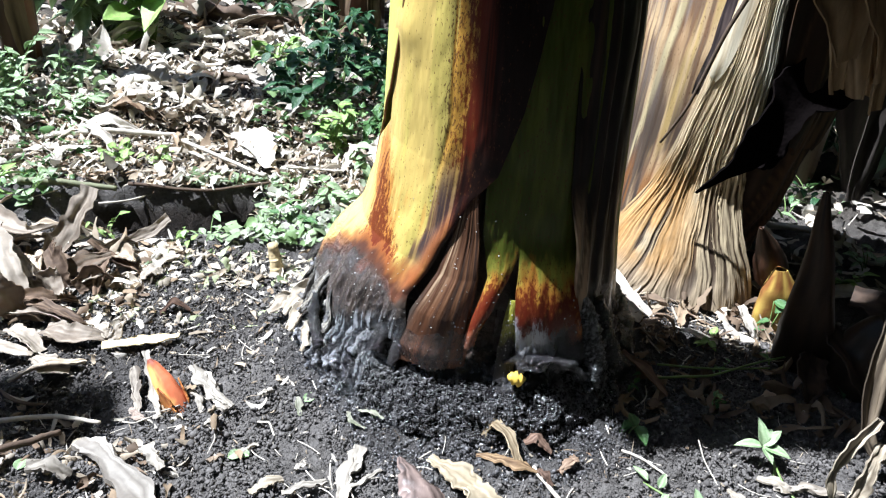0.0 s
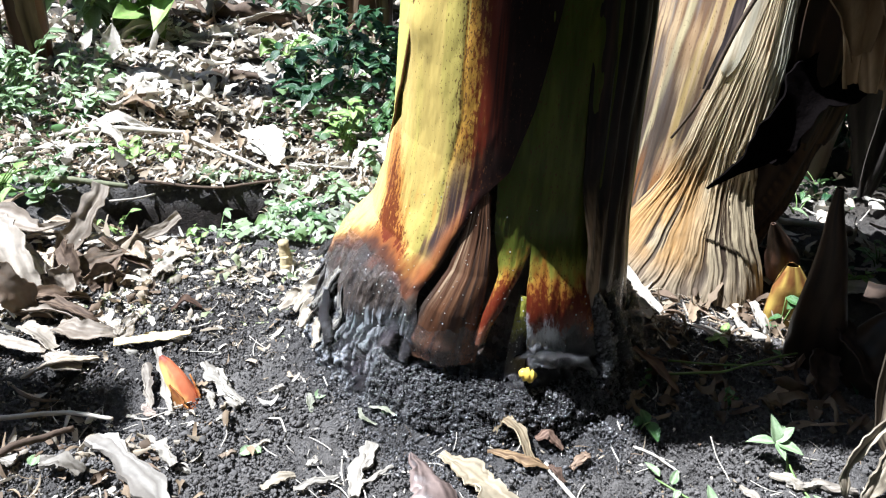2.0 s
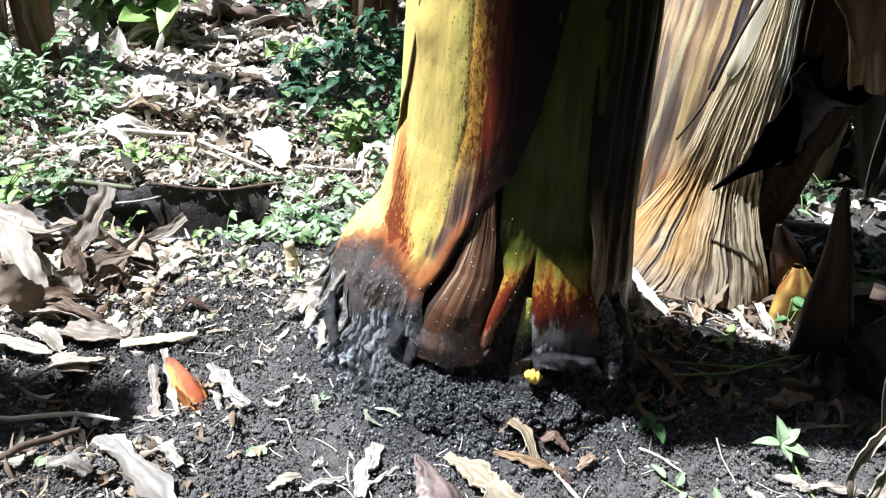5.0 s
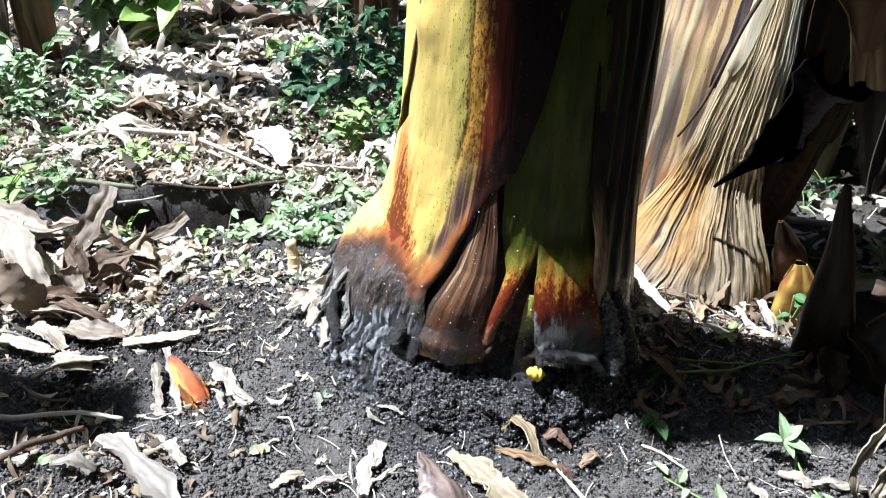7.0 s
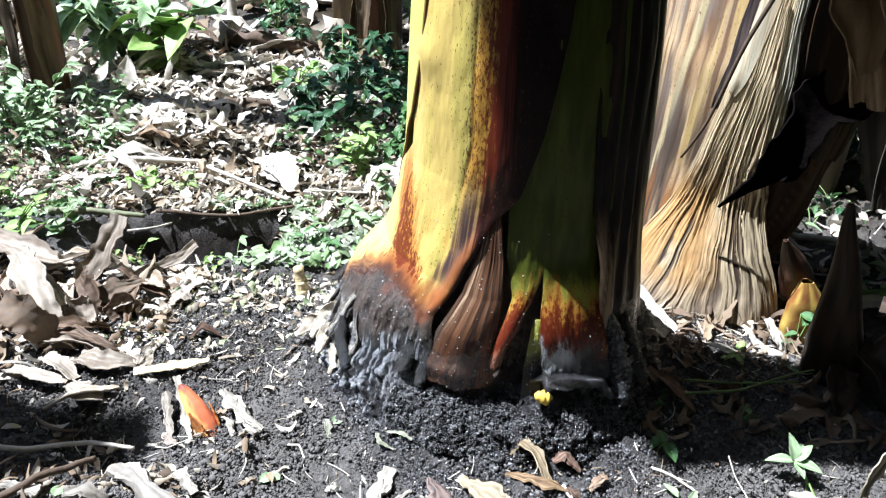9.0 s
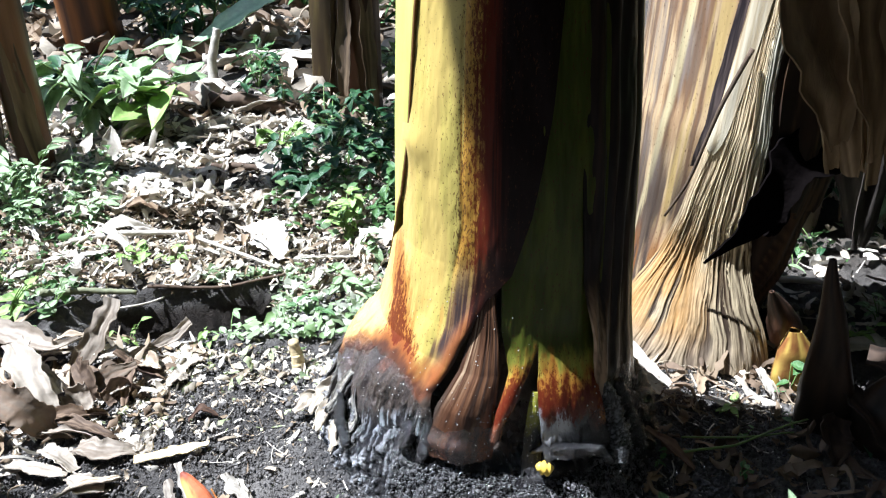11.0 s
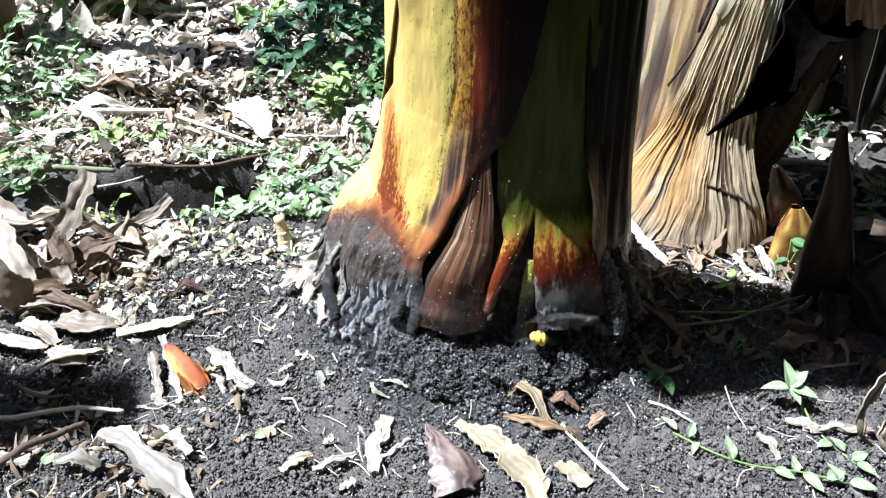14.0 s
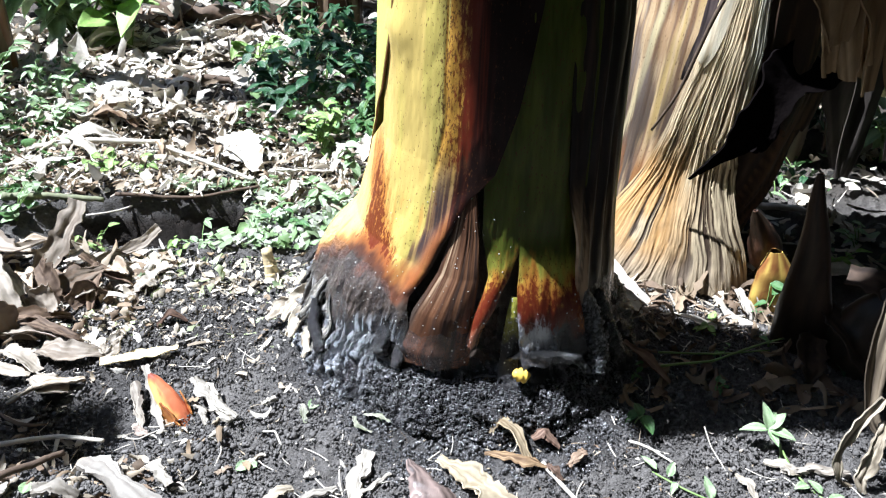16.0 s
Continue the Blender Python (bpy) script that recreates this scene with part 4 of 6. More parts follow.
far_stem((-0.40, 3.75, -0.02), (-0.36, 3.80, 2.6), 0.085, 0.07, (0.045, 0.03, 0.016), (0.11, 0.08, 0.028), "olive and brown banana stem", 6)
far_stem((1.03, 2.62, -0.02), (1.00, 2.62, 2.4), 0.09, 0.08, (0.10, 0.075, 0.055), (0.22, 0.17, 0.12), "grey-brown dead banana stem in the shade", 7)
far_stem((1.55, 3.1, -0.02), (1.45, 3.1, 2.4), 0.13, 0.10, (0.06, 0.06, 0.025), (0.14, 0.12, 0.05), "dark green banana stem in the shade", 8)

grey_stem = thing("dead_leaf_bundle", (1.08, 2.44, 0.0), "limp grey-brown dead banana leaves hanging in the shade", "dead leaves")
for k in range(6):
    r = np.random.RandomState(1240 + k)
    x, y = 0.95 + 0.085 * k + 0.02 * r.randn(), 2.46 + 0.06 * r.randn()
    strip_part("dead_leaf", grey_stem, [(x + 0.02, y + 0.06, 1.1), (x + 0.06 * r.randn(), y + 0.02, 0.65), (x + 0.07 * r.randn(), y - 0.02, 0.3), (x + 0.05 * r.randn(), y - 0.05, 0.02 + 0.06 * r.rand())],
               [0.03, 0.05, 0.07, 0.05, 0.02], (0.035, 0.029, 0.025), (0.10, 0.083, 0.07), curl=0.6, twist=0.4 * r.randn(), seed=1240 + k, wobble=0.05, ragged=0.6, side=(0, -1, 0.1), label="limp grey-brown dead leaf")

# ---- leaves ----
def leaf_grid(n=9, nu=5, fold=0.25, droop=0.35, wave=0.06, shape=1.0, seed=0):
    """A leaf of length 1 along +x: points (n, nu, 3)."""
    v, u = np.meshgrid(np.linspace(0, 1, n), np.linspace(-1, 1, nu), indexing="ij")
    w = np.sin(np.pi * np.clip(v, 0, 1) ** (0.75 * shape)) ** 0.8 * 0.27
    z = fold * np.abs(u) * w - droop * v ** 2 + wave * (vn(v * 5, u * 2, seed) - 0.5)
    return np.stack([v * (1 - 0.15 * droop), u * w, z], -1)


def leaf_mesh(name, c0, c1, seed, mat=None, **kw):
    P = leaf_grid(seed=seed, **kw)
    V, F = sheet(P, 0.006)
    n, nu = P.shape[:2]
    v, u = np.meshgrid(np.linspace(0, 1, n), np.linspace(-1, 1, nu), indexing="ij")
    t = mix(c0, c1, ss(fbm(v * 4, u * 3, seed), 0.35, 0.7))
    t = mix(t, np.asarray(c1) * 1.25, np.exp(-(u / 0.12) ** 2) * 0.6)
    me = bpy.data.meshes.new(name)
    me.from_pydata(V.tolist(), [], F.tolist())
    me.polygons.foreach_set("use_smooth", [True] * len(me.polygons))
    c = np.ones((len(V), 4))
    c[:, :3] = twice(t)
    me.attributes.new("tint", "FLOAT_COLOR", "POINT").data.foreach_set("color", c.ravel())
    me.materials.append(mat or M_LEAF)
    return me


G_MID = [leaf_mesh("leaf", (0.05, 0.13, 0.04), (0.11, 0.23, 0.075), k, fold=0.3, droop=0.2 + 0.15 * k) for k in range(3)]
G_PALE = [leaf_mesh("leaf", (0.22, 0.33, 0.16), (0.42, 0.53, 0.32), k + 5, fold=0.3, droop=0.15 + 0.15 * k) for k in range(3)]
G_DARK = [leaf_mesh("leaf", (0.022, 0.075, 0.03), (0.05, 0.13, 0.05), k + 9, fold=0.25, droop=0.3 + 0.1 * k) for k in range(3)]
G_LIME = [leaf_mesh("leaf", (0.20, 0.34, 0.08), (0.34, 0.47, 0.16), k + 13, fold=0.35, droop=0.1 + 0.12 * k, shape=0.9) for k in range(3)]


def piece(name, mesh, m, parent):
    ob = new(name, mesh)
    ob.parent = parent
    ob.matrix_basis = Matrix.Translation(-BASE[parent.name]) @ m
    return ob


def gz(x, y):
    return float(ground_z(x, y))


def weed(x, y, height, spread, leaves, size, kind, seed, label, name="weed", category="weed", group="", stems=3, z=None):
    """A small plant: thin stems and separate leaves."""
    r = np.random.RandomState(seed)
    z0 = gz(x, y) if z is None else z
    ob = thing(name, (x, y, z0), label, category, group)
    parts, tips = [], []
    for s in range(stems):
        a, l = r.uniform(0, 6.28), spread * r.uniform(0.3, 1.0)
        h = height * r.uniform(0.6, 1.0)
        p = bend([(x, y, z0 - 0.01), (x + 0.35 * l * math.cos(a), y + 0.35 * l * math.sin(a), z0 + 0.6 * h), (x + l * math.cos(a), y + l * math.sin(a), z0 + h)], 8)
        parts.append(tube(p, np.linspace(0.05, 0.025, 8) * size, 5))
        tips.append(p)
    for V, F in parts:
        solid("stem", V, F, M_STEM, ob)
    for k in range(leaves):
        p = tips[k % stems]
        q = p[min(7, int(2 + 6 * (r.rand() ** 0.7)))]
        s = size * r.uniform(0.6, 1.15)
        m = Matrix.Translation(q) @ Euler((r.uniform(-0.4, 0.4), r.uniform(-0.5, 0.45), r.uniform(0, 6.28))).to_matrix().to_4x4() @ Matrix.Diagonal((s, s, s, 1))
        piece("leaf", kind[k % 3], m, ob)
    return ob


# ---- crowns of the plants, above: out of view, added to cast shade ----
def blade(parent, root, top, tip, width, c0, c1, seed):
    """A long banana leaf: midrib and torn blade."""
    p = bend([root, top, tip], 30)
    V, F = tube(p, np.linspace(0.025, 0.006, 30), 7)
    rib = solid("leaf_midrib", V, F, M_STEM, parent)
    P = ribbon(p[4:], [0.05, width, width, width * 0.8, 0.03], curl=0.5, nu=11, n=44, wobble=0.08, seed=seed)
    V, F = sheet(P, 0.002)
    solid("leaf_blade", V, F, M_LEAF, parent, tint=twice(leaf_tint(P, c0, c1, seed, 3, 8)))


def crown(ob, at, arms, seed, z=2.5):
    r = np.random.RandomState(seed)
    for a, reach, tip_z in arms:
        c, s = math.cos(radians(a)), math.sin(radians(a))
        root = np.array((at[0], at[1], z))
        blade(ob, root, root + (c * reach * 0.45, s * reach * 0.45, 0.75), root + (c * reach, s * reach, tip_z), 0.28, (0.035, 0.10, 0.02), (0.06, 0.15, 0.035), seed + int(a))


crown(plant, (0.205, TY), [(-75, 1.7, 0.3), (-30, 1.6, 0.2), (15, 1.5, 0.35), (60, 1.6, 0.25), (-110, 1.5, 0.5)], 301)
# unseen leaves added over the undergrowth behind, to keep the sun off it
for tip, k in (((-1.75, 3.20, 2.55), 372), ((-1.70, 3.66, 2.60), 373), ((-1.58, 2.88, 2.60), 374)):
    blade(back_plant, np.array((-0.25, 3.46, 2.5)), ((tip[0] - 0.25) / 2, (tip[1] + 3.46) / 2, 2.95), tip, 0.20, (0.035, 0.10, 0.02), (0.06, 0.15, 0.035), k)
# an unseen leaf added over the path, whose tip shades soil beside the foot
root = np.array((0.20, TY, 2.45))
blade(plant, root, (-0.42, 1.95, 2.95), (-0.975, 1.735, 2.60), 0.10, (0.035, 0.10, 0.02), (0.06, 0.15, 0.035), 371)
crown(old, (0.56, BY), [(-10, 1.8, 0.1), (40, 1.7, 0.2), (80, 1.8, 0.0), (-50, 1.8, 0.2), (-85, 1.9, 0.5)], 331, 2.3)

# ---- crumbs of soil, litter and ground cover ----
def ico():
    bm = bmesh.new()
    bmesh.ops.create_icosphere(bm, subdivisions=1, radius=1.0)
    V = np.array([v.co[:] for v in bm.verts])
    F = np.array([[v.index for v in f.verts] for f in bm.faces])
    bm.free()
    return V, F


M_WET = material("wet_soil", base=(0.075, 0.073, 0.074), rough=0.3, var=0.4, scale=120, bump=0.8, bump_scale=300, spec=0.7, island=0.4, coat=0.8)


def crumbs():
    r = np.random.RandomState(5)
    V0, F0 = ico()
    n = 95000
    x, y = r.uniform(-0.75, 0.95, n), 1.22 + 0.85 * r.rand(n) ** 1.1
    keep = (np.hypot(x - TX, (y - TY) * 1.05) > 0.2) & (fbm(x * 7, y * 7, 401) + 0.25 * r.rand(n) > 0.40) & ((y < 2.0) | (r.rand(n) < 0.3))
    x, y = x[keep], y[keep]
    xa, ya = r.uniform(-0.1, 0.56, 9000), r.uniform(1.40, 1.72, 9000)
    ring = np.abs(np.hypot(xa - TX, (ya - TY) * 1.05) - 0.32) < 0.09
    x, y = np.concatenate([x, xa[ring]]), np.concatenate([y, ya[ring]])
    n = len(x)
    s = 0.0009 + 0.0022 * r.rand(n) ** 2.0 + 0.003 * (r.rand(n) > 0.985)
    s = s * (0.45 + 0.9 * fbm(x * 16, y * 16, 405))
    V = V0[None] * (1 + 1.1 * (r.rand(n, len(V0), 1) - 0.5)) * s[:, None, None] * (0.6 + 0.8 * r.rand(n, 1, 3))
    V += np.stack([x, y, ground_z(x, y) + 0.008 + 0.3 * s], -1)[:, None]
    wet = (np.hypot(x - TX, y - TY) < 0.33 + 0.06 * fbm(x * 9, y * 9, 403) + 0.05 * r.rand(n) - 0.06 * ss(x, 0.05, -0.1)) & (y < 1.75)
    # crumbs that cling to the rotten rim
    q = RIM_TOP[0][r.choice(len(RIM_TOP[0]), 6000, replace=False)]
    s2 = 0.0006 + 0.0018 * r.rand(len(q)) ** 2
    V2 = V0[None] * (1 + 1.1 * (r.rand(len(q), len(V0), 1) - 0.5)) * s2[:, None, None] * (0.6 + 0.8 * r.rand(len(q), 1, 3)) + (q + (0, -0.0015, 0.001))[:, None]
    V, wet = np.concatenate([V, V2]), np.concatenate([wet, np.ones(len(q), bool)])
    for name, mat, sel, label in (("soil_crumbs", M_CLOD, ~wet, "loose dark crumbs of soil on the ground"), ("wet_soil_crumbs", M_WET, wet, "wet black crumbs of soil round the foot of the stem")):
        F = F0[None] + (np.arange(sel.sum()) * len(V0))[:, None, None]
        ob = solid(name, V[sel].reshape(-1, 3), F.reshape(-1, 3), mat, at=(0, 0, 0))
        tagged(ob, label, "soil", kind="stuff")


def scatter(n, where, seed, length, width, colours, curl=1.0, lift=0.012, n_pts=5):
    """Many small curled leaf scraps in one mesh. where(r, n) gives x and y."""
    r = np.random.RandomState(seed)
    x, y = where(r, n)
    n = len(x)
    L = r.uniform(length[0], length[1], n) * r.uniform(0.5, 1, n)
    W = np.minimum(r.uniform(width[0], width[1], n), L * 0.45)
    v, u = np.meshgrid(np.linspace(-0.5, 0.5, n_pts), np.linspace(-1, 1, 3), indexing="ij")
    wv = 1 - 0.7 * np.abs(v * 2) ** 2.0
    px = v[None] * L[:, None, None]
    py = u[None] * wv[None] * W[:, None, None] * (0.45 + 1.1 * r.rand(n, n_pts, 1)) + 0.15 * L[:, None, None] * (r.rand(n, 1, 1) - 0.5) * (4 * v[None] ** 2)
    k1, k2 = curl * r.randn(n, 1, 1) * 0.5, curl * r.randn(n, 1, 1) * 0.7
    pz = k1 * (v[None] ** 2 - 0.08) * L[:, None, None] * 1.6 + k2 * np.abs(u[None]) * W[:, None, None] + 0.10 * W[:, None, None] * r.randn(n, n_pts, 3)
    az, tilt, roll = r.uniform(0, 6.28, n), r.normal(0, 0.32, n), r.normal(0, 0.38, n)
    py, pz = py * np.cos(roll)[:, None, None] - pz * np.sin(roll)[:, None, None], py * np.sin(roll)[:, None, None] + pz * np.cos(roll)[:, None, None]
    px, pz = px * np.cos(tilt)[:, None, None] - pz * np.sin(tilt)[:, None, None], px * np.sin(tilt)[:, None, None] + pz * np.cos(tilt)[:, None, None]
    X = x[:, None, None] + px * np.cos(az)[:, None, None] - py * np.sin(az)[:, None, None]
    Y = y[:, None, None] + px * np.sin(az)[:, None, None] + py * np.cos(az)[:, None, None]
    low = pz.min(axis=(1, 2), keepdims=True)
    Z = ground_z(x, y)[:, None, None] + pz - low * 0.8 + lift * (0.2 + r.rand(n, 1, 1))
    V = np.stack([X, Y, Z], -1).reshape(-1, 3)
    I = np.arange(n_pts * 3).reshape(n_pts, 3)
    q = np.stack([I[:-1, :-1], I[1:, :-1], I[1:, 1:], I[:-1, 1:]], -1).reshape(-1, 4)
    F = (q[None] + (np.arange(n) * n_pts * 3)[:, None, None]).reshape(-1, 4)
    c = np.asarray(colours)[r.randint(0, len(colours), n)] * r.uniform(0.75, 1.1, (n, 1))
    return V, F, np.repeat(c, n_pts * 3, axis=0)


PALE_LITTER = [(0.56, 0.51, 0.43), (0.62, 0.58, 0.50), (0.48, 0.42, 0.33), (0.40, 0.33, 0.24), (0.27, 0.20, 0.13), (0.17, 0.12, 0.08)]


def area(x0, x1, y0, y1, seed, bare=0.42, power=1.0, scale=4):
    def where(r, n):
        x, y = r.uniform(x0, x1, n), y0 + (y1 - y0) * r.rand(n) ** power
        ok = (fbm(x * scale, y * scale, seed) + 0.18 * (r.rand(n) - 0.5) > bare) & (np.hypot(x - TX, y - TY) > 0.3)
        # the trench stays bare
        ok &= ~((x > -0.78) & (x < -0.34) & (y > 1.99 + 0.25 * np.clip(x + 0.54, 0, 0.2)) & (y < 2.22 + 0.28 * (x + 0.54)))
        return x[ok], y[ok]
    return where


def stuff(name, sets, mat, label, category):
    V, F, C, n = [], [], [], 0
    for v, f, c in sets:
        V.append(v), F.append(f + n), C.append(c)
        n += len(v)
    ob = solid(name, np.concatenate(V), np.concatenate(F), mat, tint=np.concatenate(C), at=(0, 0, 0))
    tagged(ob, label, category, kind="stuff")


crumbs()
stuff("leaf_litter", [
    scatter(9000, area(-1.9, 0.10, 2.18, 3.5, 411, 0.36, 1.25), 11, (0.012, 0.06), (0.0012, 0.007), PALE_LITTER),
    scatter(3800, area(-1.25, -0.08, 2.22, 2.75, 424, 0.34), 25, (0.012, 0.055), (0.0015, 0.008), PALE_LITTER[:5]),
    scatter(520, area(-0.52, -0.10, 1.72, 1.98, 426, 0.40), 26, (0.010, 0.045), (0.0015, 0.008), PALE_LITTER[:4] + [(0.40, 0.45, 0.26)], 0.9, 0.008),
    scatter(1500, area(-1.9, 0.10, 2.22, 3.5, 412, 0.44, 1.1), 12, (0.03, 0.10), (0.003, 0.011), PALE_LITTER[:5], 0.8, 0.02, 7),
    scatter(800, area(-1.5, -0.1, 2.6, 3.3, 421, 0.44), 22, (0.05, 0.13), (0.006, 0.018), PALE_LITTER[:3], 0.9, 0.03, 7),
    scatter(1500, area(-2.6, 1.0, 3.3, 5.8, 413, 0.42), 13, (0.08, 0.26), (0.012, 0.045), PALE_LITTER[2:], 0.8, 0.03, 7),
    scatter(1000, area(0.78, 1.9, 2.0, 3.3, 414, 0.34), 14, (0.03, 0.12), (0.003, 0.016), PALE_LITTER[:4], 0.8, 0.015, 7),
    scatter(700, area(-0.98, -0.42, 1.50, 2.02, 415, 0.36), 15, (0.02, 0.09), (0.002, 0.010), PALE_LITTER[1:]),
    scatter(1300, area(-0.62, 0.0, 1.72, 2.16, 416, 0.42), 16, (0.008, 0.04), (0.001, 0.006), PALE_LITTER[:5] + [(0.36, 0.40, 0.22)], 0.5, 0.006),
    scatter(420, area(-0.6, 0.9, 1.26, 1.95, 417, 0.36), 17, (0.006, 0.03), (0.0006, 0.003), PALE_LITTER[1:], 0.5, 0.006),
    scatter(420, area(-0.6, 0.9, 1.26, 1.95, 427, 0.36), 27, (0.015, 0.05), (0.0003, 0.0007), PALE_LITTER[2:], 1.0, 0.004, 7),
    scatter(240, area(-0.7, -0.1, 1.26, 1.75, 428, 0.40), 28, (0.015, 0.05), (0.002, 0.006), PALE_LITTER[:5], 1.2, 0.008, 7),
    scatter(1500, area(-0.6, 0.9, 1.26, 2.0, 422, 0.36), 23, (0.003, 0.013), (0.0005, 0.0018), PALE_LITTER[:4]),
    scatter(900, area(-2.6, 1.0, 3.3, 5.8, 423, 0.35), 24, (0.04, 0.12), (0.004, 0.015), PALE_LITTER[1:]),
    scatter(110, area(0.40, 0.86, 1.80, 1.96, 418, 0.30), 18, (0.04, 0.11), (0.003, 0.012), PALE_LITTER[2:], 0.8, 0.015, 7),
    scatter(420, area(0.40, 0.90, 1.78, 2.0, 429, 0.30), 29, (0.02, 0.07), (0.0006, 0.002), PALE_LITTER[2:], 1.0, 0.015, 7),
    scatter(150, area(0.42, 1.0, 1.60, 1.86, 419, 0.36), 19, (0.02, 0.09), (0.003, 0.012), PALE_LITTER[4:]),
    scatter(120, area(-0.60, -0.22, 1.28, 1.47, 420, 0.36), 20, (0.015, 0.07), (0.002, 0.007), PALE_LITTER[2:]),
], M_LITTER, "bleached scraps of dry leaves covering the ground", "leaf litter")

GREENS = [(0.07, 0.15, 0.045), (0.12, 0.23, 0.08), (0.20, 0.30, 0.13), (0.28, 0.37, 0.20)]
stuff("ground_cover", [
    scatter(1100, area(-0.50, 0.02, 2.02, 2.30, 431, 0.36), 31, (0.012, 0.046), (0.004, 0.014), GREENS[2:] + [(0.40, 0.47, 0.33), (0.5, 0.52, 0.42)], 0.6, 0.02),
    scatter(480, area(-1.25, -0.75, 2.02, 2.55, 432, 0.42), 32, (0.012, 0.04), (0.003, 0.010), GREENS, 0.7, 0.03),
    scatter(500, area(-1.45, -0.85, 2.45, 2.95, 433, 0.40), 33, (0.015, 0.05), (0.004, 0.014), GREENS, 0.7, 0.05),
    scatter(900, area(-0.42, 0.15, 2.45, 3.4, 434, 0.38), 34, (0.015, 0.05), (0.004, 0.014), GREENS[:3], 0.7, 0.06),
    scatter(500, area(0.85, 1.7, 1.95, 3.0, 435, 0.5), 35, (0.012, 0.045), (0.003, 0.012), GREENS, 0.7, 0.03),
    scatter(120, area(-0.55, -0.12, 1.75, 2.0, 436, 0.52), 36, (0.010, 0.03), (0.003, 0.008), GREENS[1:], 0.7, 0.012),
], M_LEAF, "low green weeds spread over the litter", "ground cover")


def twigs():
    r = np.random.RandomState(77)
    parts = []
    for k in range(260):
        if k < 150:
            x, y = r.uniform(-1.3, 0.1), r.uniform(2.15, 3.2)
            l, w = r.uniform(0.03, 0.16), r.uniform(0.0012, 0.003)
        else:
            x, y = r.uniform(-0.5, 0.85), r.uniform(1.28, 1.85)
            l, w = r.uniform(0.015, 0.06), r.uniform(0.0005, 0.0014)
        if math.hypot(x - TX, y - TY) < 0.27:
            continue
        a, z = r.uniform(0, 6.28), gz(x, y) + 0.008
        d = np.array((math.cos(a), math.sin(a), 0)) * l / 2
        parts.append(tube(bend([np.array((x, y, z)) - d, (x + l * 0.12 * r.randn(), y + l * 0.12 * r.randn(), z + 0.06 * l), np.array((x, y, z + 0.1 * l * r.rand())) + d], 6), w, 5))
    V, F = joined(parts)
    tagged(solid("fine_twigs", V, F, M_WOOD, at=(0, 0, 0)), "thin dry twigs and root hairs on the soil", "twigs", kind="stuff")


twigs()

# ---- unseen thickets behind and beside the camera, and a canopy, added to block skylight ----
def thicket(name, boxes, seed, label):
    r = np.random.RandomState(seed)
    P = leaf_grid(6, 3, 0.2, 0.4, 0.05, 1.0, seed)
    I = np.arange(18).reshape(6, 3)
    q = np.stack([I[:-1, :-1], I[1:, :-1], I[1:, 1:], I[:-1, 1:]], -1).reshape(-1, 4)
    V, F, C, n = [], [], [], 0
    for (x0, x1, y0, y1, z0, z1), count, size in boxes:
        for _ in range(count):
            s = size * r.uniform(0.6, 1.2)
            m = Matrix.Translation((r.uniform(x0, x1), r.uniform(y0, y1), r.uniform(z0, z1))) @ Euler((r.uniform(-0.9, 0.9), r.uniform(-0.3, 0.9), r.uniform(0, 6.28))).to_matrix().to_4x4()
            V.append((P.reshape(-1, 3) * s) @ np.array(m.to_3x3()).T + np.array(m.translation))
            F.append(q + n)
            C.append(np.tile(np.array((0.04, 0.10, 0.025)) * r.uniform(0.6, 1.3), (18, 1)))
            n += 18
    tagged(solid(name, np.concatenate(V), np.concatenate(F), M_LEAF, tint=np.concatenate(C), at=(0, 0, 0)), label, "thicket", kind="stuff")


thicket("leaf_thicket", [
    ((-4.5, 4.5, -2.6, -1.2, 0.1, 3.2), 900, 0.75), ((1.9, 3.4, -2.0, 5.5, 0.1, 3.2), 900, 0.75), ((-4.0, 3.4, 6.2, 7.6, 0.1, 3.0), 520, 0.7),
    ((-0.1, 3.6, -2.6, 1.2, 2.9, 3.7), 640, 0.9), ((0.5, 3.6, 1.2, 6.5, 2.9, 3.7), 700, 0.9), ((-3.4, -0.1, -2.6, 0.3, 2.9, 3.7), 520, 0.9),
], 501, "dense dark green leaves added out of view to block skylight")

# unseen plant beside the camera's way, added so its leaf tip shades near soil
shade_plant = far_stem((-3.3, 1.42, -0.02), (-3.25, 1.42, 2.4), 0.13, 0.1, (0.06, 0.06, 0.025), (0.2, 0.16, 0.06), "unseen banana stem added beside the path to cast shade", 9)
root = np.array((-3.25, 1.42, 2.35))
blade(shade_plant, root, root + (0.6, 0.1, 0.45), root + (1.45, 0.31, 0.22), 0.17, (0.035, 0.10, 0.02), (0.06, 0.15, 0.035), 350)
crown(shade_plant, (-3.25, 1.42), [(120, 1.2, 0.3), (180, 1.6, 0.2), (240, 1.5, 0.3)], 361, 2.35)

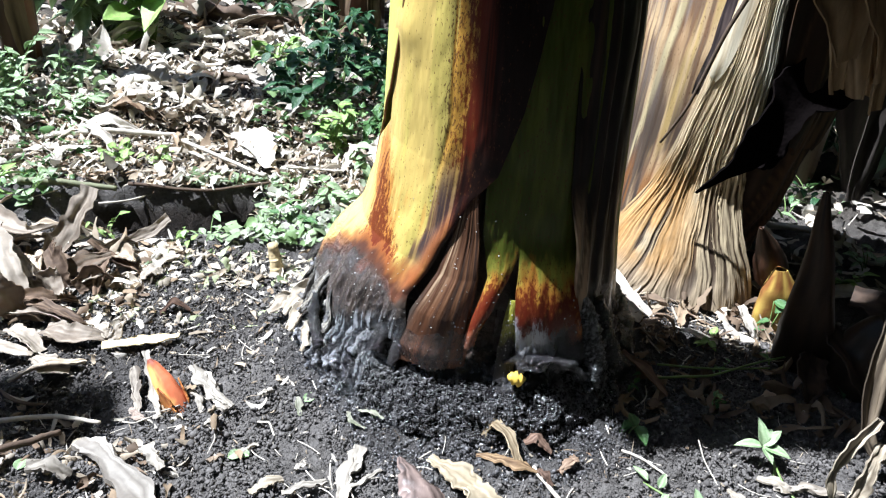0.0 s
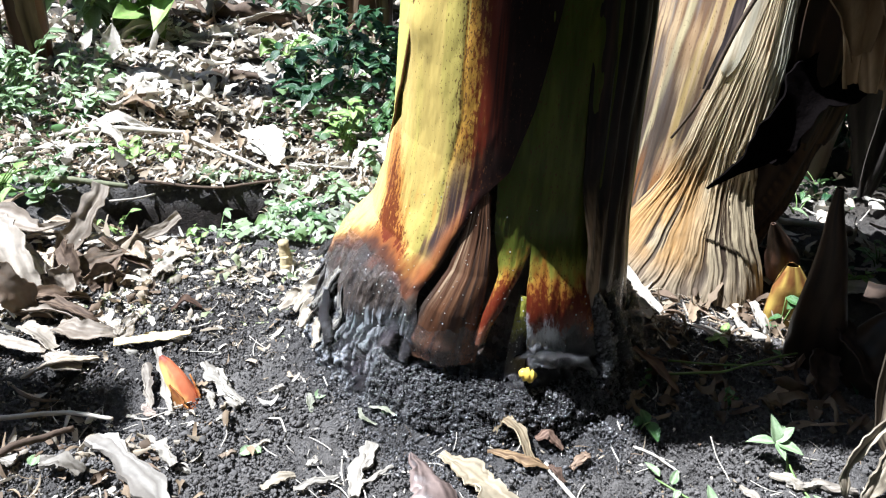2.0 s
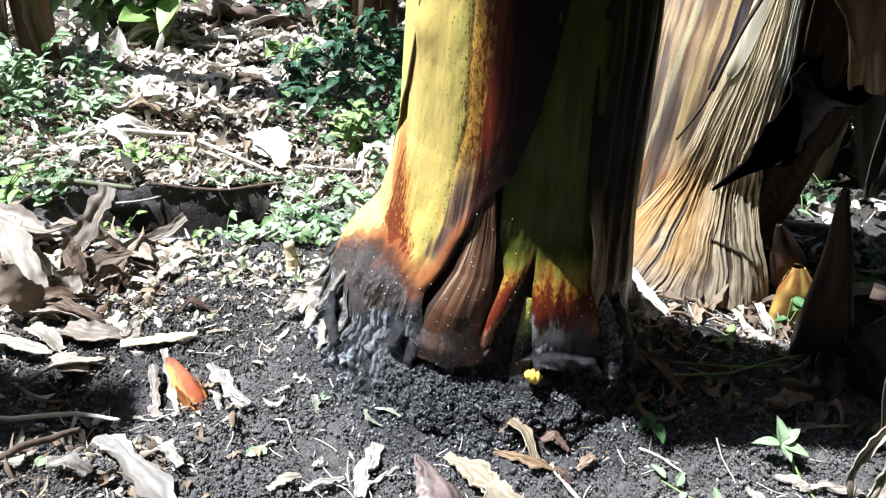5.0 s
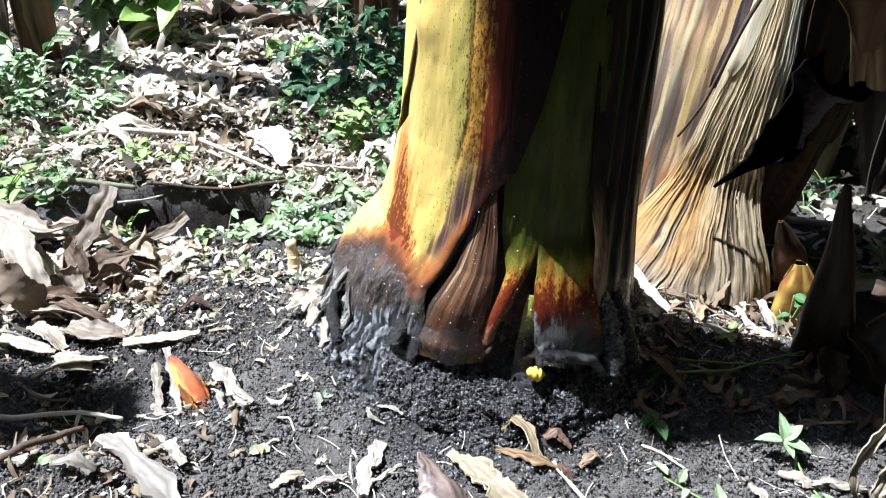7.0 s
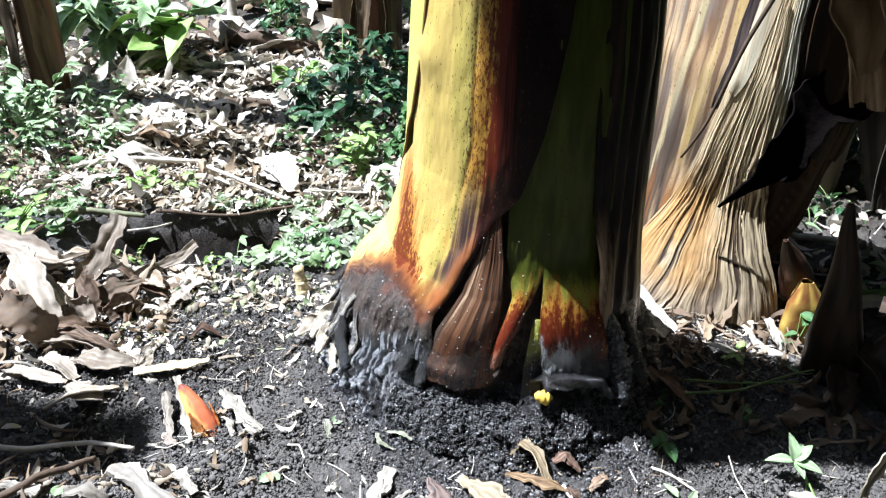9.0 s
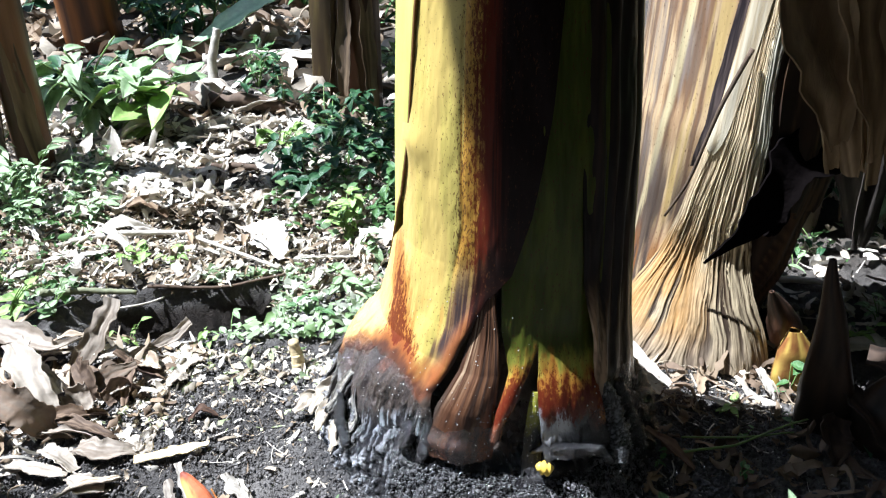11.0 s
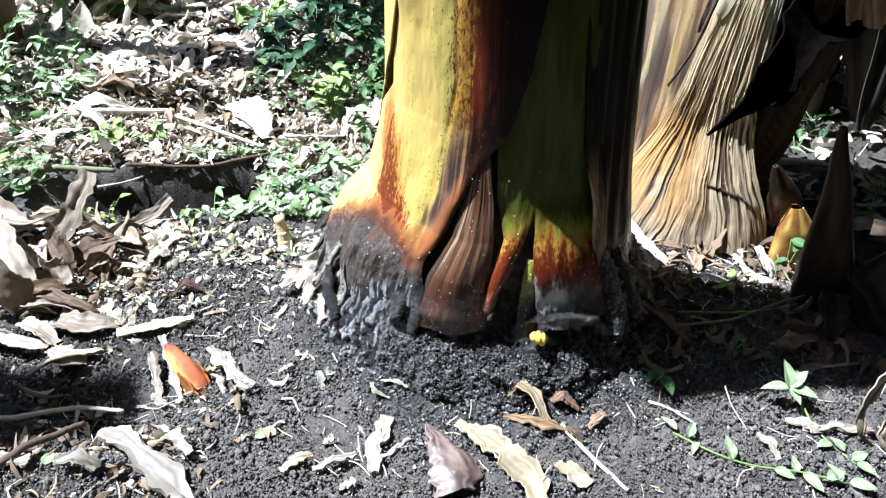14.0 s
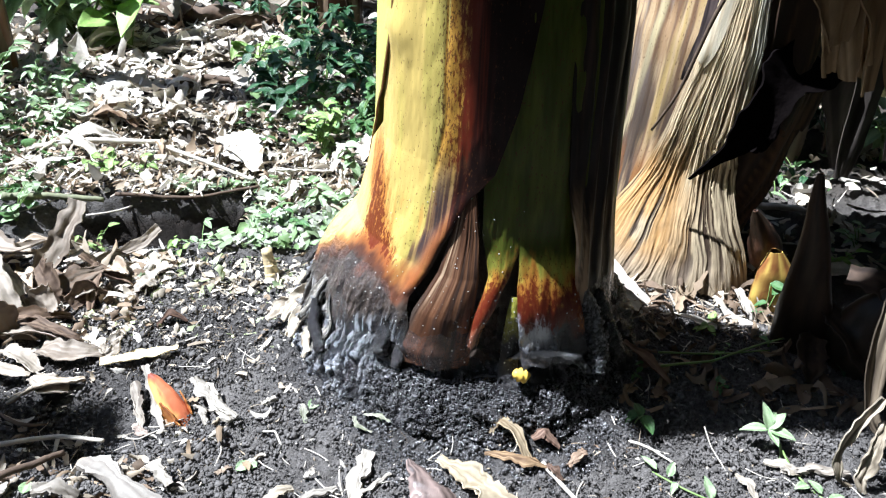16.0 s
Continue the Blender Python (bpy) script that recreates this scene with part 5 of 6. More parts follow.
# ---- weeds and shrubs ----
W = "green broad-leaved weed growing in dry litter"
weed(-1.10, 3.20, 0.33, 0.30, 95, 0.125, G_PALE, 601, "leafy light green shrub beside the path", "shrub", "shrub", stems=9)
weed(-0.93, 3.18, 0.26, 0.15, 11, 0.18, G_LIME, 602, "broad lime green leaves of a young shrub", "shrub", "shrub", stems=4)
weed(-1.30, 3.45, 0.30, 0.2, 34, 0.11, G_DARK, 603, "dark green leafy shrub in the shade", "shrub", "shrub", stems=6)
for k, (x, y, h, s, n, l, kind) in enumerate([
        (-1.20, 2.62, 0.22, 0.10, 22, 0.070, G_PALE), (-1.06, 2.50, 0.16, 0.10, 18, 0.055, G_PALE), (-1.32, 2.75, 0.26, 0.12, 22, 0.085, G_PALE), (-1.12, 2.68, 0.2, 0.1, 16, 0.06, G_PALE), (-1.00, 2.70, 0.12, 0.09, 14, 0.05, G_PALE),
        (-1.28, 2.50, 0.15, 0.10, 16, 0.06, G_DARK), (-0.90, 2.55, 0.10, 0.08, 10, 0.05, G_PALE), (-1.12, 2.36, 0.10, 0.08, 12, 0.04, G_PALE), (-1.02, 2.22, 0.09, 0.07, 12, 0.045, G_LIME),
        (-0.88, 2.06, 0.10, 0.07, 12, 0.055, G_LIME), (-0.80, 2.10, 0.07, 0.06, 10, 0.04, G_PALE), (-0.68, 2.33, 0.06, 0.09, 18, 0.035, G_LIME), (-0.60, 2.34, 0.05, 0.07, 12, 0.03, G_LIME),
        (-0.44, 2.00, 0.035, 0.06, 16, 0.024, G_LIME), (-0.38, 2.05, 0.03, 0.06, 16, 0.026, G_PALE), (-0.29, 2.10, 0.05, 0.06, 14, 0.03, G_PALE), (-0.20, 2.13, 0.05, 0.06, 14, 0.03, G_MID), (-0.58, 1.99, 0.04, 0.05, 12, 0.022, G_LIME),
        (-0.13, 2.24, 0.07, 0.07, 14, 0.04, G_PALE), (-0.07, 2.36, 0.08, 0.07, 12, 0.05, G_PALE), (-0.17, 2.46, 0.12, 0.10, 18, 0.055, G_LIME), (-0.10, 2.58, 0.13, 0.10, 18, 0.05, G_MID),
        (-0.32, 2.72, 0.14, 0.11, 20, 0.07, G_DARK), (-0.22, 2.80, 0.14, 0.12, 22, 0.06, G_DARK), (-0.40, 2.92, 0.14, 0.10, 18, 0.06, G_DARK), (-0.47, 3.06, 0.13, 0.08, 12, 0.07, G_LIME),
        (-0.30, 3.02, 0.16, 0.14, 26, 0.06, G_DARK), (-0.16, 2.98, 0.16, 0.13, 24, 0.06, G_DARK), (-0.08, 2.82, 0.14, 0.12, 22, 0.06, G_DARK), (-0.36, 3.25, 0.18, 0.14, 24, 0.065, G_DARK),
        (-0.12, 3.22, 0.18, 0.14, 24, 0.065, G_DARK), (-0.55, 3.45, 0.2, 0.14, 24, 0.065, G_DARK), (-0.72, 3.75, 0.2, 0.15, 24, 0.07, G_MID), (-0.10, 3.75, 0.26, 0.18, 26, 0.09, G_PALE), (0.06, 3.45, 0.22, 0.16, 24, 0.08, G_PALE),
        (-1.25, 4.20, 0.28, 0.2, 26, 0.09, G_DARK), (-1.05, 4.75, 0.3, 0.2, 26, 0.1, G_DARK), (-0.75, 4.9, 0.3, 0.2, 26, 0.1, G_MID), (-1.9, 3.6, 0.3, 0.2, 26, 0.09, G_DARK),
        (0.97, 2.36, 0.05, 0.08, 7, 0.04, G_PALE), (0.93, 2.44, 0.05, 0.07, 6, 0.04, G_MID), (1.06, 2.46, 0.05, 0.08, 6, 0.04, G_DARK), (1.0, 2.06, 0.05, 0.07, 16, 0.03, G_LIME), (1.08, 2.14, 0.05, 0.07, 14, 0.03, G_PALE),
        (1.20, 2.75, 0.25, 0.12, 18, 0.11, G_DARK), (1.32, 2.55, 0.22, 0.12, 14, 0.13, G_PALE), (1.12, 2.95, 0.3, 0.15, 20, 0.12, G_DARK), (1.34, 2.3, 0.1, 0.09, 14, 0.05, G_LIME)]):
    far = y > 2.4
    weed(x, y, h, s * (1.2 if far else 1), int(n * (2.5 if far else 1)), l * (0.78 if far else 1), kind, 620 + k, W, group="weeds round the stems", stems=6 if far else 4)
for k, (x, y, l, kind) in enumerate([(0.46, 1.57, 0.032, G_MID), (0.475, 1.66, 0.022, G_MID), (0.615, 1.65, 0.03, G_MID), (0.64, 1.82, 0.026, G_LIME), (0.755, 1.77, 0.03, G_MID), (0.66, 1.76, 0.02, G_MID), (0.875, 1.74, 0.035, G_DARK)]):
    weed(x, y, 0.04, 0.03, 5, l, kind, 700 + k, "small green weed on shaded soil", group="weeds in the shade", stems=2)

weed(0.772, 1.862, 0.10, 0.03, 7, 0.036, G_MID, 751, "small green sprig in front of the yellow shoot", group="weeds in the shade", stems=2)
for k in range(22):
    r = np.random.RandomState(760 + k)
    x, y = r.uniform(-2.7, 0.7), r.uniform(4.1, 6.2)
    weed(x, y, r.uniform(0.2, 0.4), 0.22, 34, r.uniform(0.09, 0.14), (G_DARK, G_MID, G_DARK)[k % 3], 760 + k, "dark green undergrowth in the shade", group="undergrowth behind", stems=5)

# seedling in the sun, close by
seed = thing("seedling", (0.685, 1.505, gz(0.685, 1.505)), "young green seedling with pointed leaves in bare soil", "seedling")
zz = gz(0.685, 1.505)
V, F = tube(bend([(0.685, 1.505, zz - 0.01), (0.682, 1.52, zz + 0.03), (0.662, 1.535, zz + 0.045)], 8), np.linspace(0.0025, 0.0015, 8), 6)
solid("stem", V, F, M_STEM, seed)
V, F = tube(bend([(0.684, 1.515, zz + 0.02), (0.69, 1.49, zz + 0.01), (0.705, 1.46, zz + 0.006), (0.73, 1.42, zz + 0.008)], 10), 0.0018, 6)
solid("stem", V, F, M_STEM, seed)
for a, e, s in [(172, 5, 0.052), (95, 62, 0.05), (-25, 10, 0.050), (30, 40, 0.045), (-70, -5, 0.035), (55, 20, 0.05)]:
    piece("leaf", G_PALE[int(abs(a)) % 3], Matrix.Translation((0.662, 1.535, zz + 0.045)) @ Euler((0.1, radians(-e), radians(a))).to_matrix().to_4x4() @ Matrix.Diagonal((s * 0.86, s * 0.75, s * 0.86, 1)), seed)
for a, x, y in [(20, 0.725, 1.425), (120, 0.72, 1.44), (-60, 0.73, 1.42), (200, 0.705, 1.455)]:
    piece("leaf", G_PALE[1], Matrix.Translation((x, y, zz + 0.012)) @ Euler((0.1, -0.4, radians(a))).to_matrix().to_4x4() @ Matrix.Diagonal((0.028, 0.03, 0.028, 1)), seed)

# low creeper in the near soil
creeper = thing("creeping_weed", (0.56, 1.41, gz(0.56, 1.41)), "low pale green creeping weed on sunlit soil", "weed")
zc = gz(0.56, 1.41) + 0.008
V, F = tube(bend([(0.47, 1.47, zc), (0.52, 1.425, zc + 0.008), (0.57, 1.405, zc + 0.006), (0.64, 1.395, zc + 0.01), (0.70, 1.38, zc + 0.004)], 16), 0.0016, 6)
solid("stem", V, F, M_STEM, creeper)
for k, (x, y, a, e, l) in enumerate([(0.475, 1.468, 130, 15, 0.05), (0.49, 1.455, 60, 30, 0.045), (0.50, 1.445, 235, 10, 0.035), (0.545, 1.415, 100, 35, 0.06), (0.60, 1.40, -30, 10, 0.05), (0.63, 1.395, 80, 30, 0.045), (0.64, 1.395, -60, 5, 0.06), (0.67, 1.385, 20, 20, 0.055), (0.69, 1.38, 110, 35, 0.05), (0.70, 1.38, -20, 10, 0.06)]):
    piece("leaf", G_PALE[k % 3], Matrix.Translation((x, y, zc + 0.008)) @ Euler((0.15, radians(-e), radians(a))).to_matrix().to_4x4() @ Matrix.Diagonal((l * 0.62, l * 0.55, l * 0.62, 1)), creeper)

# ---- dead leaf pile ----
TAN0, TAN1 = (0.20, 0.16, 0.12), (0.40, 0.345, 0.28)


def dry_leaf(path, width, label, c0=TAN0, c1=TAN1, name="dry_leaf", category="dry leaf", group="", lift=True, mat=None, thick=0.0018, crumple=0.003, **kw):
    """One dry leaf strip as a thing of its own; heights are above the soil."""
    path = [(x, y, z + gz(x, y) + 0.006) for x, y, z in path] if lift else path
    P = ribbon(path, width, **kw)
    sd = kw.get("seed", 1)
    P = P + crumple * np.stack([fbm(P[..., 1] * 45 + k, (P[..., 0] + P[..., 2]) * 45, sd + k, 3) - 0.5 for k in range(3)], -1) * 2
    V, F = sheet(P, thick)
    ob = solid(name, V, F, mat or M_LITTER, None, label, tint=twice(leaf_tint(P, c0, c1, kw.get("seed", 1))), spot=0.0, wet=0.0)
    return tagged(ob, label, category, group)


PL = "curled tan dry banana leaf in a heap"
HEAP0, HEAP1, BRN0, BRN1 = (0.28, 0.24, 0.19), (0.50, 0.44, 0.36), (0.07, 0.045, 0.03), (0.20, 0.14, 0.095)
for k, (path, w, (c0, c1), kw) in enumerate([
        ([(-0.662, 1.881, 0.01), (-0.63, 1.917, 0.035), (-0.608, 1.936, 0.075), (-0.588, 1.954, 0.11), (-0.58, 1.969, 0.135)], [0.012, 0.024, 0.025, 0.022, 0.02], (TAN0, TAN1), dict(curl=0.35, twist=0.15, side=(0, -1, 0.35))),
        ([(-0.571, 1.922, 0.01), (-0.518, 1.956, 0.02), (-0.478, 1.98, 0.035), (-0.46, 1.997, 0.05), (-0.445, 2.006, 0.06)], [0.006, 0.011, 0.011, 0.012, 0.012], (TAN0, TAN1), dict(curl=0.4, twist=0.3, side=(0.2, -1, 0.5))),
        ([(-0.502, 1.875, 0.004), (-0.457, 1.91, 0.012), (-0.414, 1.946, 0.012)], [0.02, 0.03, 0.02], (HEAP0, HEAP1), dict(curl=0.25)),
        ([(-0.604, 1.914, 0.03), (-0.576, 1.919, 0.035), (-0.554, 1.929, 0.02)], [0.012, 0.02, 0.014], (HEAP0, HEAP1), dict(curl=0.3)),
        ([(-0.863, 1.97, 0.05), (-0.765, 1.926, 0.06), (-0.691, 1.895, 0.06), (-0.66, 1.958, 0.04)], [0.03, 0.034, 0.03, 0.012], (TAN0, TAN1), dict(curl=0.8, twist=0.5, side=(0, -0.5, 1))),
        ([(-0.74, 1.859, 0.1), (-0.686, 1.802, 0.085), (-0.653, 1.769, 0.06), (-0.63, 1.748, 0.02)], [0.02, 0.034, 0.034, 0.022], (HEAP0, HEAP1), dict(curl=0.5, twist=-0.3, side=(0.3, -0.6, 0.8))),
        ([(-0.685, 1.824, 0.07), (-0.654, 1.806, 0.06), (-0.63, 1.783, 0.04)], [0.014, 0.02, 0.012], (HEAP0, HEAP1), dict(curl=0.4, twist=0.6, side=(0.3, -0.6, 0.8))),
        ([(-0.696, 1.72, 0.09), (-0.651, 1.707, 0.08), (-0.629, 1.709, 0.05), (-0.616, 1.711, 0.015)], [0.028, 0.036, 0.034, 0.016], (TAN0, BRN1), dict(curl=0.7, twist=0.1, side=(0.35, -0.8, 0.6))),
        ([(-0.617, 1.78, 0.01), (-0.589, 1.78, 0.04), (-0.569, 1.787, 0.05)], [0.02, 0.03, 0.028], (TAN0, TAN1), dict(curl=0.5, twist=0.3, side=(0.2, -1, 0.4))),
        ([(-0.632, 1.863, 0.05), (-0.594, 1.825, 0.04), (-0.579, 1.813, 0.01)], [0.03, 0.034, 0.02], (BRN0, BRN1), dict(curl=0.5, twist=-0.4, side=(0.2, -1, 0.4))),
        ([(-0.592, 1.835, 0.02), (-0.557, 1.843, 0.045), (-0.53, 1.859, 0.05), (-0.511, 1.87, 0.05)], [0.014, 0.022, 0.016, 0.008], (TAN0, BRN1), dict(curl=0.5, twist=0.5, side=(0.1, -1, 0.6))),
        ([(-0.559, 1.807, 0.01), (-0.527, 1.831, 0.03), (-0.499, 1.837, 0.015)], [0.016, 0.026, 0.014], (BRN0, BRN1), dict(curl=0.6, twist=-0.5, side=(0.1, -1, 0.6))),
        ([(-0.548, 1.823, 0.02), (-0.531, 1.826, 0.03), (-0.519, 1.836, 0.03)], [0.01, 0.016, 0.01], (HEAP0, HEAP1), dict(curl=0.4)),
        ([(-0.633, 1.702, 0.02), (-0.588, 1.699, 0.03), (-0.543, 1.702, 0.03), (-0.503, 1.701, 0.01)], [0.008, 0.012, 0.012, 0.008], (TAN0, TAN1), dict(curl=1.3, twist=0.2)),
        ([(-0.612, 1.742, 0.02), (-0.558, 1.714, 0.035), (-0.498, 1.693, 0.03), (-0.489, 1.697, 0.02)], [0.012, 0.016, 0.014, 0.008], (BRN0, BRN1), dict(curl=0.6, twist=0.4)),
        ([(-0.556, 1.678, 0.012), (-0.51, 1.661, 0.025), (-0.466, 1.662, 0.02), (-0.443, 1.674, 0.01)], [0.016, 0.024, 0.018, 0.008], (TAN0, TAN1), dict(curl=0.6, twist=-0.4)),
        ([(-0.475, 1.689, 0.01), (-0.457, 1.688, 0.022), (-0.442, 1.675, 0.012)], [0.01, 0.014, 0.01], (HEAP0, HEAP1), dict(curl=0.3)),
        ([(-0.442, 1.677, 0.008), (-0.419, 1.674, 0.025), (-0.404, 1.681, 0.05)], [0.004, 0.013, 0.003], (HEAP0, HEAP1), dict(curl=0.5, twist=0.5, side=(0, -1, 0.5))),
        ([(-0.61, 1.668, 0.02), (-0.568, 1.639, 0.03), (-0.534, 1.623, 0.01)], [0.012, 0.02, 0.014], (HEAP0, HEAP1), dict(curl=0.5, twist=0.5)),
        ([(-0.651, 1.625, 0.02), (-0.594, 1.612, 0.025), (-0.543, 1.612, 0.012)], [0.012, 0.016, 0.01], (HEAP0, HEAP1), dict(curl=0.7, twist=0.2)),
        ([(-0.537, 1.608, 0.01), (-0.496, 1.588, 0.02), (-0.473, 1.594, 0.005)], [0.012, 0.022, 0.012], (HEAP0, HEAP1), dict(curl=0.5)),
        ([(-0.453, 1.858, 0.005), (-0.436, 1.868, 0.02), (-0.417, 1.876, 0.01)], [0.008, 0.018, 0.008], (HEAP0, HEAP1), dict(curl=0.6)),
]):
    dry_leaf(path, w, PL if c0 != BRN0 else "dark brown crumpled dry banana leaf in a heap", c0, c1, group="leaves in the heap", seed=800 + k, wobble=0.007, crumple=0.0028, nu=13, **kw)
for k in range(30):
    r = np.random.RandomState(840 + k)
    x, y, a, l = r.uniform(-0.92, -0.5), r.uniform(1.58, 2.0), r.uniform(0, 6.28), r.uniform(0.04, 0.09)
    c, s = math.cos(a), math.sin(a)
    dry_leaf([(x - c * l, y - s * l, 0.005), (x, y, 0.02 + 0.03 * r.rand()), (x + c * l, y + s * l, 0.01 + 0.05 * r.rand())], [0.006, 0.012 + 0.012 * r.rand(), 0.005], PL, group="leaves in the heap",
             c0=BRN0 if k % 2 else (0.20, 0.15, 0.10), c1=BRN1 if k % 2 else (0.50, 0.43, 0.33), seed=840 + k, curl=0.9, twist=r.randn() * 0.6, wobble=0.012)

# ---- larger pieces lying in the litter ----
WHITE0, WHITE1 = (0.40, 0.36, 0.30), (0.60, 0.56, 0.49)
LL = "bleached dry leaf lying in the litter"
dry_leaf([(-0.48, 2.56, 0.03), (-0.41, 2.47, 0.05), (-0.345, 2.38, 0.04), (-0.31, 2.335, 0.02)], [0.010, 0.030, 0.044, 0.040, 0.02], "large bleached leaf sheath lying in the litter", WHITE0, WHITE1, seed=901, curl=0.3, wobble=0.012, ragged=0.45, crumple=0.006)
dry_leaf([(-0.52, 1.905, 0.0), (-0.47, 1.92, 0.008), (-0.42, 1.94, 0.004)], [0.012, 0.03, 0.016], "flat bleached leaf scrap on the soil", WHITE0, WHITE1, seed=902, curl=0.4, wobble=0.006)
dry_leaf([(-0.82, 2.60, 0.02), (-0.76, 2.61, 0.03), (-0.70, 2.58, 0.015)], [0.012, 0.04, 0.012], "brown curled leaf lying in the litter", (0.10, 0.06, 0.035), (0.26, 0.19, 0.12), seed=903, curl=0.9)
dry_leaf([(-0.44, 1.648, 0.012), (-0.38, 1.668, 0.014), (-0.32, 1.694, 0.014)], [0.010, 0.014, 0.006], "flat straw-coloured leaf strip on the soil", (0.45, 0.36, 0.2), (0.6, 0.5, 0.3), seed=904, curl=0.4)
dry_leaf([(-0.38, 1.76, 0.0), (-0.355, 1.775, 0.02), (-0.325, 1.77, 0.006)], [0.006, 0.012, 0.004], "small dark brown curled leaf", (0.04, 0.022, 0.015), (0.09, 0.05, 0.03), seed=905, curl=0.9)
dry_leaf([(-0.075, 2.42, 0.01), (-0.055, 2.45, 0.04), (-0.05, 2.48, 0.05)], [0.02, 0.034, 0.02], LL, WHITE0, WHITE1, seed=906, curl=0.6)
r0 = np.random.RandomState(33)
for k in range(70):
    x, y = r0.uniform(-1.35, -0.05), 2.22 + 1.05 * r0.rand()
    if -0.75 < x < -0.3 and y < 2.26 or abs(x + 1.2) < 0.12 and abs(y - 2.86) < 0.14:
        continue
    a, l, w = r0.uniform(0, 6.28), r0.uniform(0.035, 0.09), r0.uniform(0.008, 0.022)
    c, s = math.cos(a), math.sin(a)
    tan = r0.rand() < 0.3
    dry_leaf([(x - c * l, y - s * l, 0.008), (x, y, 0.015 + 0.03 * r0.rand()), (x + c * l, y + s * l, 0.008 + 0.035 * r0.rand())], [w * 0.4, w, w * 0.9, w * 0.2], "brown dry leaf lying in the litter" if tan else LL,
             *((TAN0, TAN1) if tan else (WHITE0, WHITE1)), group="dry leaves in the litter", seed=910 + k, curl=r0.uniform(0.3, 1.2), twist=r0.randn() * 0.5, wobble=0.015, crumple=0.007, ragged=0.8)
for k, (x, y, a, h) in enumerate([(-1.08, 2.92, 60, 0.09), (-1.0, 2.95, 100, 0.10), (-0.93, 2.93, 40, 0.06), (-1.12, 2.86, 80, 0.07), (-0.98, 2.88, 20, 0.05)]):
    c, s = math.cos(radians(a)), math.sin(radians(a))
    dry_leaf([(x, y, 0.0), (x + 0.03 * c, y + 0.03 * s, h * 0.6), (x + 0.05 * c, y + 0.05 * s, h)], [0.035, 0.035, 0.004], "bleached curled leaf standing up in the litter", WHITE0, WHITE1, group="standing dry leaves", seed=1000 + k, curl=0.7)
for k, (path, w) in enumerate([([(0.44, 1.95, 0.03), (0.50, 1.90, 0.02), (0.55, 1.865, 0.005)], [0.02, 0.024, 0.012]), ([(0.46, 1.87, 0.0), (0.49, 1.85, 0.012), (0.53, 1.83, 0.0)], [0.01, 0.022, 0.008]),
                               ([(0.57, 1.86, 0.0), (0.61, 1.835, 0.02), (0.67, 1.83, 0.006)], [0.006, 0.010, 0.006]), ([(0.68, 1.86, 0.03), (0.71, 1.84, 0.015), (0.75, 1.83, 0.01)], [0.008, 0.012, 0.006]),
                               ([(0.72, 1.90, 0.05), (0.735, 1.87, 0.03), (0.75, 1.855, 0.0)], [0.008, 0.014, 0.008]), ([(0.95, 2.02, 0.01), (1.0, 2.0, 0.03), (1.05, 1.98, 0.01)], [0.02, 0.035, 0.02])]):
    dry_leaf(path, w, "bleached dry sheath scrap at the old stem's foot", WHITE0, WHITE1, group="scraps at the old stem", seed=1010 + k, curl=0.6, wobble=0.008)
dry_leaf([(0.46, 1.71, 0.02), (0.50, 1.685, 0.025), (0.54, 1.66, 0.005)], [0.006, 0.014, 0.006], "brown dry leaf on shaded soil", (0.10, 0.06, 0.04), (0.2, 0.13, 0.09), seed=1020, curl=0.7)

dry_leaf([(-1.12, 4.02, 0.04), (-0.95, 4.10, 0.12), (-0.80, 4.22, 0.20), (-0.62, 4.36, 0.26)], [0.03, 0.10, 0.13, 0.06], "pale green cut banana leaf lying over dead leaves", (0.28, 0.42, 0.26), (0.46, 0.58, 0.40), "banana_leaf", "leaf", seed=1030, curl=0.5, mat=M_LEAF)
for k, (x, y, a, l, w) in enumerate([(-0.75, 4.0, 20, 0.2, 0.03), (-0.55, 3.95, 170, 0.18, 0.03), (-0.9, 3.85, 60, 0.16, 0.025), (-0.65, 4.2, 100, 0.2, 0.035), (-0.5, 4.4, 10, 0.22, 0.04), (-0.85, 3.6, 150, 0.14, 0.02), (-1.2, 4.6, 40, 0.22, 0.04), (-0.3, 4.7, 70, 0.2, 0.035), (-0.6, 3.4, 10, 0.12, 0.02)]):
    c, s = math.cos(radians(a)), math.sin(radians(a))
    dry_leaf([(x - c * l, y - s * l, 0.02), (x, y, 0.06), (x + c * l, y + s * l, 0.04)], [w * 0.4, w, w, w * 0.3], "grey dead banana leaf on the far ground", TAN0, WHITE1, group="dead leaves far off", seed=1040 + k, curl=0.8, twist=0.4, wobble=0.03)

M_HUSK = material("husk_skin", attr=True, rough=0.42, var=0.35, scale=60, stretch=(1, 0.3, 1), bump=0.4, bump_scale=140, spec=0.5)
M_STUB = material("tan_stub", base=(0.54, 0.43, 0.24), rough=0.7, var=0.5, scale=60, stretch=(1, 1, 0.1), bump=0.6)

